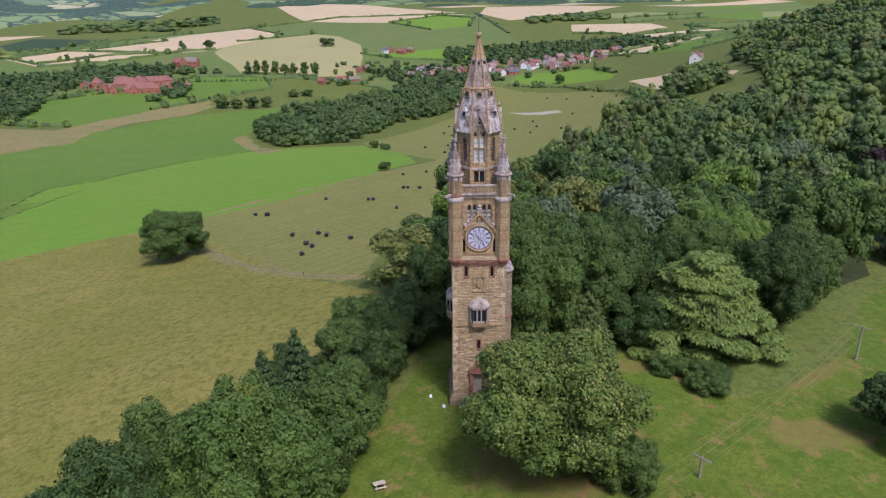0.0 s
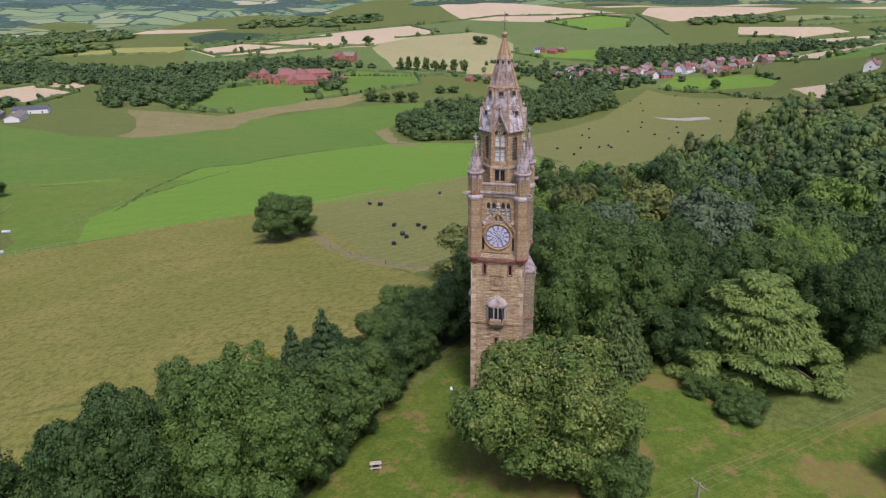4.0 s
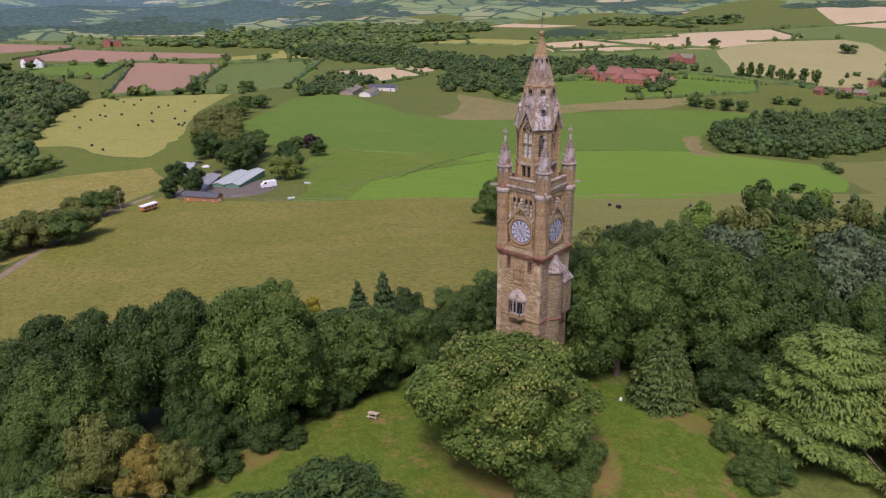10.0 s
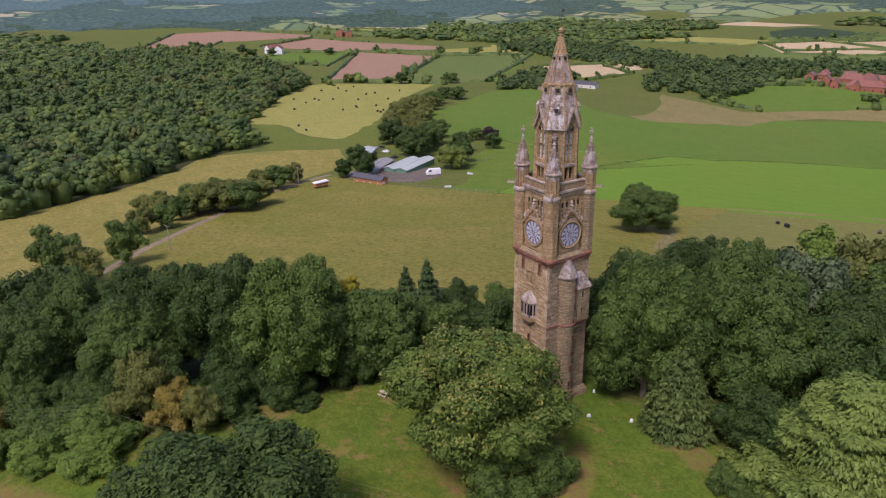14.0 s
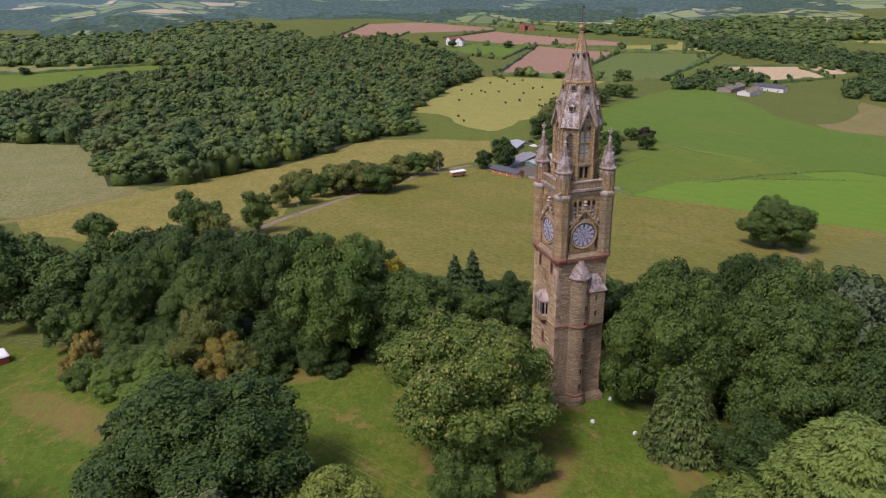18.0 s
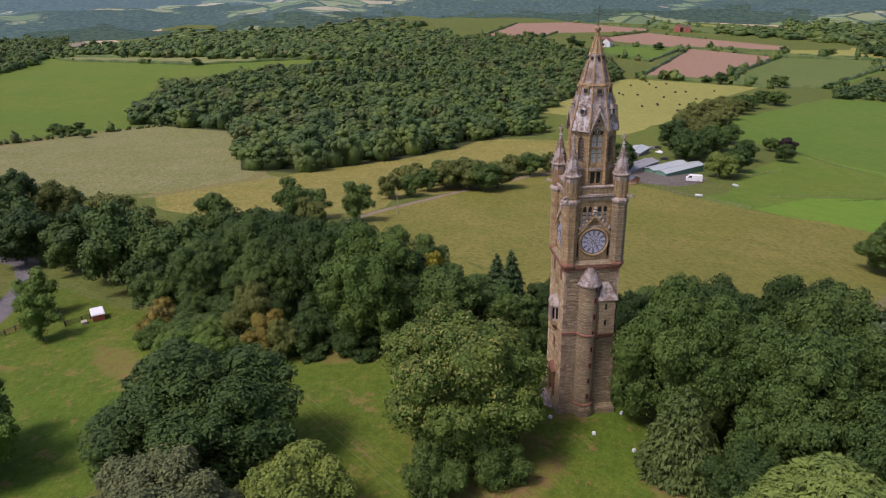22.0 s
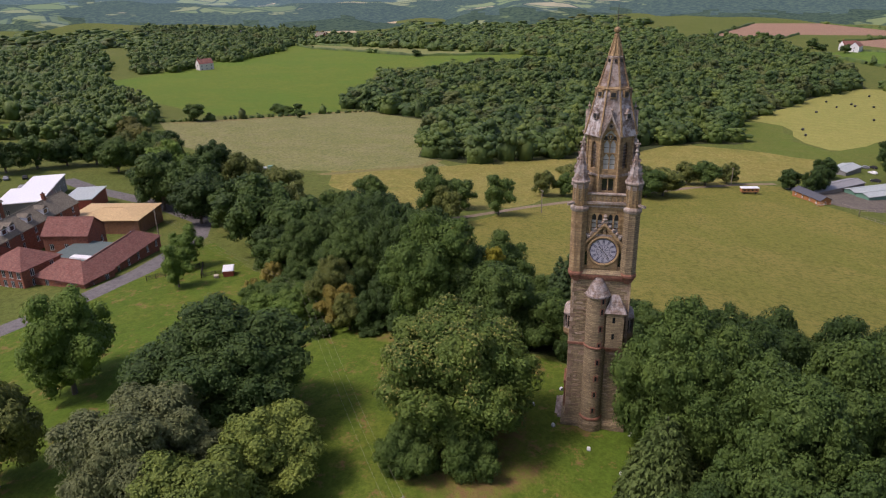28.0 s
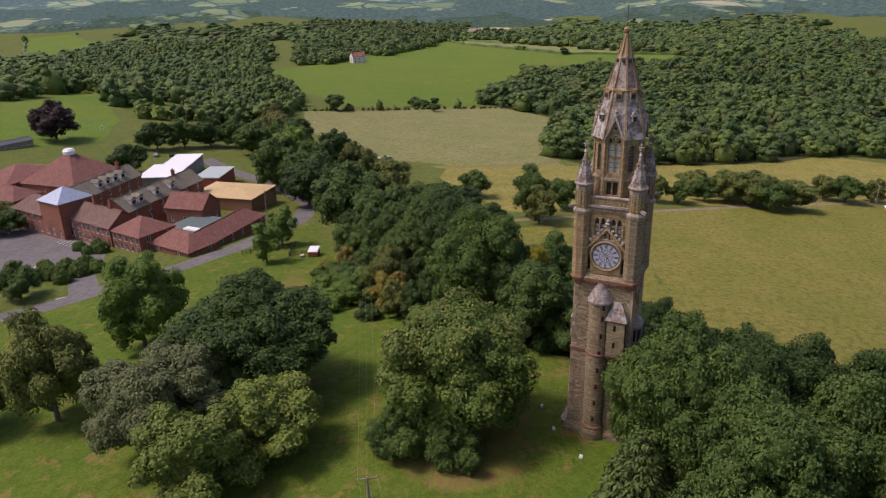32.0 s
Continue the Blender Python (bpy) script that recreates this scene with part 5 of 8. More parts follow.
        v = [m @ Vector(p) for p in ((-3.3, -0.32, 20.72), (3.3, -0.32, 20.72), (3.3, 0.12, 21.15), (-3.3, 0.12, 21.15), (-3.3, 0.5, 20.72), (3.3, 0.5, 20.72))]
        v = [bm.verts.new(p) for p in v]
        for f in ((0, 1, 2, 3), (1, 5, 2), (0, 3, 4), (3, 2, 5, 4), (0, 4, 5, 1)):
            bm.faces.new([v[k] for k in f])
        part("weathering", bm, STONE_E, T, "sloping weathered sill")
        # clock stage wall with four lancets and two side slots
        m = face_m(i, 2.96)
        holes = [(-1.42, 25.5, -0.98, 27.75), (-0.78, 25.5, -0.34, 27.75), (0.34, 25.5, 0.78, 27.75), (0.98, 25.5, 1.42, 27.75), (-1.98, 21.5, -1.72, 23.3), (1.72, 21.5, 1.98, 23.3)]
        w = part("clock_stage_wall", panel(B(), m, -2.2, 2.2, 20.7, 30.0, holes, 0.35, arch=(0, 1, 2, 3, 4, 5)), ASHLAR, T, "tan ashlar wall of the clock stage")
        for h in holes:
            part("lancet", slab(m, h[0], h[1], h[2], h[3], 0.28, 0.32), GLASS if h[3] < 24 else OBSCURE, w, "" if h[3] < 24 else "pale obscured glass")
            if h[3] > 24:
                for z in (26.05, 26.6):
                    part("glazing_bar", slab(m, h[0], z - 0.04, h[2], z + 0.04, 0.2, 0.279), DARKSTONE, w)
                # black slab fills the head of each light
                part("cusped_head", slab(m, h[0], 27.0, h[2], h[3], 0.16, 0.279), DARK, w, "dark cusped head")
        each("colonnette", m, [(u - 0.07, 25.4, u + 0.07, 27.2, -0.1, 0.05) for u in (-1.6, -0.88, -0.24, 0.24, 0.88, 1.6)], ASHLAR, w)
        # proud panel that carries the clock, with its gable
        bm = B()
        gp = [(-1.62, 21.3), (1.62, 21.3), (1.62, 24.6), (0, 26.45), (-1.62, 24.6)]
        fr = [bm.verts.new(m @ Vector((u, -0.1, v))) for u, v in gp]
        bk = [bm.verts.new(m @ Vector((u, 0.02, v))) for u, v in gp]
        bm.faces.new(fr)
        for q in range(5):
            bm.faces.new((fr[q], fr[(q + 1) % 5], bk[(q + 1) % 5], bk[q]))
        part("clock_panel", bm, CLEAN, T, "clean tan stone clock panel")
        part("sill", slab(m, -2.0, 25.2, 2.0, 25.4, -0.16, 0.05), PALE, w)
        # clock
        ck = empty("clock", 0, 0, 0)
        ck.parent = T
        tagged(ck, "round clock with a pale dial and twelve dark markers")
        mc = m @ Matrix.Translation((0, -0.1, 23.45)) @ Matrix.Rotation(math.pi / 2, 4, "X")
        part("surround", rings(B(), 40, [(1.78, 0.0), (1.78, 0.12), (1.66, 0.2), (1.5, 0.14), (1.47, 0.02)], cap=False), ASHLAR, ck).matrix_local = mc
        part("dial", rings(B(), 40, [(1.49, -0.05), (1.49, 0.05)]), DIAL, ck, "pale dial").matrix_local = mc
        part("minute_ring", rings(B(), 40, [(1.49, 0.05), (1.49, 0.08), (1.4, 0.08), (1.4, 0.05)], cap=False), NAVY, ck).matrix_local = mc
        for k in range(12):
            mk = mc @ Matrix.Rotation(k * math.pi / 6, 4, "Z")
            part("hour_marker", box(box(B(), -0.1, 0.84, 0.05, -0.035, 1.36, 0.075), 0.035, 0.84, 0.05, 0.1, 1.36, 0.075), NAVY, ck).matrix_local = mk
            part("spoke", box(B(), -0.022, 0.16, 0.05, 0.022, 0.71, 0.068), NAVY, ck).matrix_local = mk @ Matrix.Rotation(math.pi / 12, 4, "Z")
        part("inner_ring", rings(B(), 32, [(0.74, 0.05), (0.74, 0.07), (0.7, 0.07), (0.7, 0.05)], cap=False), NAVY, ck).matrix_local = mc
        part("hour_pointer", box(B(), -0.035, -0.1, 0.08, 0.035, 0.72, 0.1), GILT, ck, "slender hour pointer").matrix_local = mc @ Matrix.Rotation(radians(40), 4, "Z")
        part("minute_pointer", box(B(), -0.025, -0.15, 0.1, 0.025, 1.05, 0.12), GILT, ck, "slender minute pointer").matrix_local = mc @ Matrix.Rotation(radians(218), 4, "Z")
        # gabled hood over the clock
        bm = B()
        for s in (-1, 1):
            for k, (w0, d0) in enumerate(((0.0, -0.3), (0.13, -0.2))):
                p = [(s * 2.05, 24.45 - w0), (s * 0.0, 26.85 - w0), (s * 0.0, 26.5 - w0), (s * 2.05, 24.15 - w0)]
                fr = [bm.verts.new(m @ Vector((u, d0, v))) for u, v in p]
                bk = [bm.verts.new(m @ Vector((u, 0.02, v))) for u, v in p]
                bm.faces.new(fr)
                for q in range(4):
                    bm.faces.new((fr[q], fr[(q + 1) % 4], bk[(q + 1) % 4], bk[q]))
        part("hood_gable", bm, CLEAN, ck, "gabled stone hood")
        for s in (-1, 1):
            for k in range(5):
                f = (k + 0.6) / 5.4
                bm = B()
                bmesh.ops.create_icosphere(bm, subdivisions=1, radius=0.2)
                box(bm, -0.1, -0.1, -0.3, 0.1, 0.1, 0.05)
                bmesh.ops.transform(bm, verts=bm.verts, matrix=m @ Matrix.Translation((s * 2.0 * f, -0.2, 27.1 - 2.3 * f)) @ Matrix.Rotation(radians(35 * s), 4, "Y") @ Matrix.Diagonal((1.15, 0.7, 0.9, 1)))
                part("crocket", bm, PALE, ck, "carved leaf crocket")
        part("hood_finial", rings(B(), 8, [(0.1, 26.6), (0.12, 27.0), (0.3, 27.2), (0.12, 27.35), (0.22, 27.55), (0.05, 27.8)]), PALE, ck, "carved finial").matrix_local = m @ Matrix.Translation((0, -0.18, 0))
        # cornice and parapet
        bm = B()
        slab(m, -2.2, 28.55, 2.2, 28.75, -0.16, 0.1, bm)
        slab(m, -2.2, 28.95, 2.2, 29.2, -0.34, 0.1, bm)
        part("cornice", bm, PALE, T, "pale moulded cornice")
        each("dentil", m, [(u - 0.07, 28.75, u + 0.07, 28.95, -0.26, 0.0) for u in [-2.0 + k * 0.2857 for k in range(15)]], ASHLAR, T)
        bm = slab(m, -2.1, 29.2, 2.1, 29.95, -0.1, 0.25)
        part("parapet", bm, ASHLAR, T)
        part("coping", slab(m, -2.1, 29.95, 2.1, 30.12, -0.18, 0.32), PALE, T, "pale coping")
        each("parapet_panel", m, [(u - 0.13, 29.3, u + 0.13, 29.8, -0.13, -0.1) for u in [-1.7 + k * 0.425 for k in range(9)]], STONE_E, T)
        # gargoyle spouts at the corners
    for sx, sy in ((-1, -1), (1, -1), (1, 1), (-1, 1)):
        tu = empty("corner_turret", sx * 2.83, sy * 2.83, 0)
        tu.parent = T
        tagged(tu, "octagonal corner turret with a stone spirelet")
        R8 = 0.92
        part("corbel_foot", rings(B(), 8, [(0.5, 19.7), (0.8, 20.3), (R8 + 0.1, 20.6), (R8 + 0.1, 20.85), (R8, 21.0)], rot=0.5), RED if sy < 0 or sx > 0 else ASHLAR, tu, "moulded red corbel")
        part("shaft", rings(B(), 8, [(R8, 20.9), (R8, 28.2)], rot=0.5), ASHLAR if not (sx > 0 and sy > 0) else STONE_E, tu)
        part("lower_ring", rings(B(), 8, [(R8, 28.1), (R8 + 0.13, 28.25), (R8 + 0.16, 28.5), (R8 - 0.04, 28.75)], rot=0.5), PALE, tu, "pale moulded ring")
        part("upper_shaft", rings(B(), 8, [(R8 - 0.08, 28.6), (R8 - 0.08, 31.35)], rot=0.5), RED if sx < 0 else ASHLAR, tu, "reddish upper drum")
        for k in range(8):
            a = (k + 0.5) * math.pi / 4 + math.pi / 8
            mm = Matrix.Rotation(k * math.pi / 4, 4, "Z")
            ap = (R8 - 0.08) * math.cos(math.pi / 8)
            part("blind_arch", box(B(), ap - 0.1, -0.14, 29.3, ap + 0.012, 0.14, 30.75, mm), STONE_E, tu)
            for s in (-1, 1):
                part("colonnette", box(B(), ap - 0.05, s * 0.2 - 0.05, 28.9, ap + 0.07, s * 0.2 + 0.05, 30.75, mm), ASHLAR, tu)
            part("arch_head", box(B(), ap - 0.05, -0.25, 30.75, ap + 0.08, 0.25, 31.3, mm), PALE, tu)
        part("eave", rings(B(), 8, [(R8 - 0.02, 31.25), (R8 + 0.14, 31.4), (R8 + 0.14, 31.55), (R8, 31.62)], rot=0.5), PALE, tu)
        part("spirelet", rings(B(), 8, [(R8 + 0.06, 31.58), (R8 - 0.1, 31.9), (0.13, 34.75)], rot=0.5), SPIRE_MID if sx > 0 else SPIRE_TOP, tu, "pale lichened stone spirelet" if sx > 0 else "brown stone spirelet")
        for k in range(8):
            a = (k + 0.5) * math.pi / 4
            for z in (32.4, 33.1, 33.8):
                r = 0.86 + (0.13 - 0.86) * (z - 31.9) / 2.85
                part("crocket", box(B(), r - 0.05, -0.06, z, r + 0.13, 0.06, z + 0.16, Matrix.Rotation(a, 4, "Z"), taper=0.03), SPIRE_TOP, tu)
        bm = rings(B(), 8, [(0.13, 34.7), (0.24, 34.85), (0.12, 35.0), (0.1, 35.3), (0.22, 35.42), (0.1, 35.55), (0.08, 35.95), (0.02, 36.1)])
        box(bm, -0.3, -0.07, 35.58, 0.3, 0.07, 35.74)
        box(bm, -0.07, -0.3, 35.58, 0.07, 0.3, 35.74)
        part("finial_cross", bm, PALE, tu, "carved cross finial")
        # projecting gargoyle
        mm = Matrix.Rotation(math.atan2(sy, sx), 4, "Z")
        bm = box(B(), 0.8, -0.12, 28.95, 1.75, 0.12, 29.2, mm)
        part("gargoyle", bm, PALE, tu, "carved gargoyle spout")
    # roof deck
    part("deck", box(B(), -2.9, -2.9, 28.9, 2.9, 2.9, 29.2), SLATE, T)
    # octagonal lantern
    IN = 2.36
    cr = 1 / math.cos(math.pi / 8)
    ln = empty("lantern", 0, 0, 0)
    ln.parent = T
    tagged(ln, "octagonal stone lantern with traceried windows")
    half = IN * math.tan(math.pi / 8)
    for k in range(8):
        m = Matrix.Rotation(k * math.pi / 4, 4, "Z") @ Matrix.Translation((0, -IN, 0))
        main = k % 2 == 0
        if main:
            holes = [(-0.68, 32.6, 0.68, 36.88), (-0.6, 30.2, -0.06, 31.6), (0.06, 30.2, 0.6, 31.6)]
        else:
            holes = [(-0.36, 32.6, 0.36, 35.6)]
        top = 36.95 if main else 36.25
        bm = panel(B(), m, -half, half, 29.2, top, holes, 0.4, arch=(0,))
        w = part("wall", bm, ASHLAR, ln)
        for h in holes:
            tall = h[3] - h[1] > 2
            part("glazing", slab(m, h[0], h[1], h[2], h[3], 0.34, 0.38), OBSCURE if main and tall else GLASS if main else WOODGREY, w, "pale obscured glazing" if main and tall else "")
            if not main:
                for q in range(1, 9):
                    z = h[1] + (h[3] - h[1]) * q / 9
                    part("louvre", slab(m, h[0], z - 0.05, h[2], z + 0.05, 0.15, 0.335), DARKSTONE, w, "dark brown stone louvre")
            elif tall:
                part("mullion", slab(m, -0.06, 32.6, 0.06, 35.7, 0.12, 0.335), ASHLAR, w)
                for s in (-1, 1):
                    part("jamb", slab(m, min(s * 0.68, s * 0.6), 32.6, max(s * 0.68, s * 0.6), 35.7, 0.14, 0.335), ASHLAR, w)
                    for q in (33.15, 33.65, 34.95):
                        part("glazing_bar", slab(m, min(s * 0.06, s * 0.6), q - 0.025, max(s * 0.06, s * 0.6), q + 0.025, 0.3, 0.336), DARKSTONE, w)
                    # cusped head under the transom and under the main arch
                    for zc in (34.05, 35.5):
                        bm = B()
                        for e in (-1, 1):
                            v = [bm.verts.new(m @ Vector((s * 0.33 + e * u, d, z))) for d in (0.2, 0.335) for u, z in ((0.27, zc - 0.1), (0.12, zc + 0.12), (0.0, zc + 0.3), (0.27, zc + 0.3))]
                            bm.faces.new(v[:4])
                            for q in range(4):
                                bm.faces.new((v[q], v[(q + 1) % 4], v[4 + (q + 1) % 4], v[4 + q]))
                        part("tracery", bm, ASHLAR, w, "cusped tracery head")
                    part("tracery", slab(m, min(s * 0.06, s * 0.66), 35.75, max(s * 0.06, s * 0.66), 36.2, 0.3, 0.337), DARK, w, "dark tracery opening")
                part("transom", slab(m, -0.6, 34.3, 0.6, 34.42, 0.12, 0.3), ASHLAR, w)
                part("tracery_ring", rings(B(), 14, [(0.34, 0), (0.34, 0.16), (0.2, 0.16), (0.2, 0)], cap=False), ASHLAR, w).matrix_local = m @ Matrix.Translation((0, 0.34, 36.15)) @ Matrix.Rotation(math.pi / 2, 4, "X")
        if main:
            # gablet
            bm = B()
            gp = [(-half, 35.9), (half, 35.9), (half, 36.1), (0, 38.35), (-half, 36.1)]
            for d0, d1, sc in ((-0.4, 0.05, 1.0),):
                for s in (-1, 1):
                    p = [(s * (half + 0.06), 36.35), (0, 38.7), (0, 38.25), (s * (half + 0.06), 35.95)]
                    fr = [bm.verts.new(m @ Vector((u, d0, v))) for u, v in p]
                    bk = [bm.verts.new(m @ Vector((u, 0.7, v))) for u, v in p]
                    bm.faces.new(fr)
                    for q in range(4):
                        bm.faces.new((fr[q], fr[(q + 1) % 4], bk[(q + 1) % 4], bk[q]))
            part("gablet", bm, PALE, w, "steep gabled window head")
            bm = B()
            v = [bm.verts.new(m @ Vector(p)) for p in ((-half * 0.6, 0.02, 36.9), (half * 0.6, 0.02, 36.9), (half * 0.5, 0.02, 37.2), (0, 0.02, 38.4), (-half * 0.5, 0.02, 37.2))]
            bm.faces.new(v)
            part("gablet_infill", bm, CLEAN, w, "tan gable stonework")
            bm = rings(B(), 12, [(0.3, 0), (0.3, 0.1), (0.16, 0.1), (0.16, 0)], cap=False)
            part("quatrefoil", bm, PALE, w).matrix_local = m @ Matrix.Translation((0, 0.02, 37.35)) @ Matrix.Rotation(math.pi / 2, 4, "X")
            # black disc painted on as the dark depth of the quatrefoil
            part("gablet_light", rings(B(), 12, [(0.17, 0), (0.17, 0.03)]), DARK, w).matrix_local = m @ Matrix.Translation((0, 0.015, 37.35)) @ Matrix.Rotation(math.pi / 2, 4, "X")
            part("gablet_finial", rings(B(), 8, [(0.07, 38.5), (0.08, 38.9), (0.2, 39.05), (0.07, 39.2), (0.05, 39.45), (0.01, 39.6)]), PALE, w, "carved cross finial").matrix_local = m @ Matrix.Translation((0, -0.05, 0))
            part("string", slab(m, -half, 31.8, half, 32.05, -0.14, 0.05), PALE, w)
        else:
            part("string", slab(m, -half, 31.8, half, 32.05, -0.12, 0.05), PALE, w)
            part("eave_band", slab(m, -half, 36.1, half, 36.3, -0.2, 0.1), PALE, w)
        # angle buttress with a small pinnacle
        a = (k + 0.5) * math.pi / 4 - math.pi / 2
        x, y = IN * cr * math.cos(a), IN * cr * math.sin(a)
        bt = part("buttress", rings(B(), 6, [(0.26, 29.2), (0.24, 31.8), (0.17, 32.1), (0.15, 36.2)]), ASHLAR, ln)
        bt.matrix_local = Matrix.Translation((x, y, 0))
    # spire
    sp = empty("spire", 0, 0, 0)
    sp.parent = T
    tagged(sp, "octagonal stone spire in two stages with lucarnes")
    lower = lambda z: 2.72 + (1.62 - 2.72) * (z - 36.2) / (41.1 - 36.2)
    upper = lambda z: 1.5 + (0.16 - 1.5) * (z - 41.1) / (46.5 - 41.1)
    # lower stage, each face a slope of its own; those over the gablets are cut to the gable line
    for k in range(8):
        a0, a1, am = (k - 0.5) * math.pi / 4, (k + 0.5) * math.pi / 4, k * math.pi / 4
        r0, r1 = 2.74 * cr, 1.58 * cr
        pts = [(r0 * math.cos(a0), r0 * math.sin(a0), 36.2)]
        if k % 2 == 0:
            pts.append((2.14 * math.cos(am), 2.14 * math.sin(am), 38.7))
        pts += [(r0 * math.cos(a1), r0 * math.sin(a1), 36.2), (r1 * math.cos(a1), r1 * math.sin(a1), 41.05), (r1 * math.cos(a0), r1 * math.sin(a0), 41.05)]
        bm = B()
        out = [bm.verts.new(p) for p in pts]
        inn = [bm.verts.new((p[0] * 0.93, p[1] * 0.93, p[2] - 0.05)) for p in pts]
        bm.faces.new(out)
        bm.faces.new(inn[::-1])
        for q in range(len(pts)):
            bm.faces.new((out[q], inn[q], inn[(q + 1) % len(pts)], out[(q + 1) % len(pts)]))
        part("spire_slope", bm, ROOFSTONE if k % 2 else SPIRE_MID, sp, "white-lichened spire slope" if k % 2 else "brown and white lichened slope")
    part("collar", rings(B(), 8, [(1.66 * cr, 40.95), (1.72 * cr, 41.1), (1.5 * cr, 41.3)], rot=0.5), ASHLAR, sp, "moulded collar")
    part("upper_spire", rings(B(), 8, [(1.52 * cr, 41.15), (0.72 * cr, 44.2)], rot=0.5), SPIRE_TOP, sp, "lichened upper spire")
    part("band", rings(B(), 8, [(0.76 * cr, 44.12), (0.8 * cr, 44.22), (0.7 * cr, 44.36)], rot=0.5), PALE, sp)
    part("spire_tip", rings(B(), 8, [(0.7 * cr, 44.3), (0.16, 46.45)], rot=0.5), ASHLAR, sp, "reddish stone tip")
    part("knob", rings(B(), 12, [(0.14, 46.3), (0.3, 46.42), (0.16, 46.6), (0.34, 46.8), (0.36, 46.95), (0.24, 47.15), (0.06, 47.25)]), ASHLAR, sp, "turned stone knob")
    part("vane_rod", rings(B(), 6, [(0.045, 47.1), (0.03, 49.4)]), GILT, sp, "iron weathervane rod")
    bm = box(B(), -0.4, -0.02, 48.35, 0.4, 0.02, 48.4)
    box(bm, -0.02, -0.4, 48.35, 0.02, 0.4, 48.4)
    box(bm, 0.0, -0.015, 48.9, 0.4, 0.015, 49.15)
    part("vane", bm, GILT, sp, "iron weathervane")
    for k in range(8):
        mk = Matrix.Rotation(k * math.pi / 4, 4, "Z")
        # ribs on the angles
        a = (k + 0.5) * math.pi / 4
        bm = B()
        for (r0, z0), (r1, z1) in (((2.72, 36.3), (1.6, 41.0)), ((1.54, 41.2), (0.74, 44.15)), ((0.7, 44.35), (0.15, 46.4))):
            p0 = Vector((r0 * cr * math.cos(a), r0 * cr * math.sin(a), z0))
            p1 = Vector((r1 * cr * math.cos(a), r1 * cr * math.sin(a), z1))
            d = p1 - p0
            mm = Matrix.Translation(p0) @ d.to_track_quat("Z", "X").to_matrix().to_4x4()
            box(bm, -0.09, -0.09, 0, 0.09, 0.09, d.length, mm, taper=0.02)
        part("rib", bm, ASHLAR, sp, "rolled stone rib")
        if k % 2:
            # lucarne on the diagonal faces, low down
            z = 38.0
            r = lower(z)
            bm = box(B(), -0.3, -r - 0.18, z, 0.3, -r + 0.7, z + 0.62, mk)
            v = [bm.verts.new(mk @ Vector(p)) for p in ((-0.42, -r - 0.25, z + 0.6), (0.42, -r - 0.25, z + 0.6), (0, -r - 0.1, z + 1.05), (-0.42, -r + 0.9, z + 0.6), (0.42, -r + 0.9, z + 0.6), (0, -r + 0.9, z + 1.05))]
            for f in ((0, 1, 2), (5, 4, 3), (0, 2, 5, 3), (1, 4, 5, 2), (0, 3, 4, 1)):
                bm.faces.new([v[q] for q in f])
            lu = part("lucarne", bm, ROOFSTONE, sp, "small gabled spire light")
            # flat black panel in place of the shaded hole
            part("opening", box(B(), -0.22, -r - 0.2, z + 0.08, 0.22, -r - 0.17, z + 0.56, mk), DARK, lu)
        z = 40.2
        r = lower(z)
        lu = part("lucarne", box(B(), -0.32, -r - 0.12, z, 0.32, -r + 0.5, z + 0.78, mk), ASHLAR, sp)
        # another black panel drawn as the dark hole
        part("opening", box(B(), -0.25, -r - 0.14, z + 0.1, 0.25, -r - 0.11, z + 0.55, mk), DARK, lu)
        z = 43.75
        r = upper(z) + 0.12
        # black box drawn as the vent's dark inside
        part("vent", box(B(), -0.1, -r - 0.02, z, 0.1, -r + 0.2, z + 0.32, mk), DARK, sp)
    return T


build_tower()

# ---- trees of the park and the belt ----
def trees(rows, detail, group, label):
    for shape, leaf, x, y, H, R in rows:
        plant(shape, leaf, x, y, H, R, detail, label, group)


lime = plant("lime", "lime", 7.3, -16.2, 15.8, 9.2, 3, "great spreading lime with yellow-green leaves beside the tower")


def blossom(tree, leaf, low=0.5):
    """Golden flower sprays over the upper clumps of a lime's crown."""
    me = [o for o in tree.children if o.name.startswith("crown")][0].data
    co = np.empty(len(me.vertices) * 3, dtype=np.float32)
    me.vertices.foreach_get("co", co)
    co = co.reshape(-1, 3)[-60000:].reshape(-1, 3, 3)
    mid = co.mean(1)
    drift = np.array([noise.noise(Vector(q) * 3.2) for q in mid.tolist()])
    up = np.cross(co[:, 1] - co[:, 0], co[:, 2] - co[:, 0])
    pick = (mid[:, 2] > low) & (drift + 0.5 * (mid[:, 2] - low) > 0.2) & (np.abs(up[:, 2]) > 0.4 * np.linalg.norm(up, axis=1))
    tri = co[pick][::2]
    tri = tri.mean(1, keepdims=True) + (tri - tri.mean(1, keepdims=True)) * 0.75 + np.array((0, 0, 0.006))
    ob = shared_part("blossom", arrays_mesh("blossom", tri.reshape(-1, 3), np.arange(len(tri) * 3).reshape(-1, 3), LEAF[leaf]), tree)
    return tagged(ob, "golden lime blossom")


blossom(lime, "golden_bloom")
plant("broad", "dark", 8.9, -46.0, 16.2, 10.2, 3, "broad dark oak standing on the lawn")
plant("cedar", "cedar", 34.5, 12.0, 15.6, 13.4, 3, "spreading grey-green cedar with level boughs")
plant("cypress", "yew", 16.0, 7.3, 11.0, 4.2, 3, "dark conical conifer at the edge of the wood")
plant("weep", "grey", 24.5, -47.0, 13.5, 8.0, 3, "grey-green birch with drooping twigs")
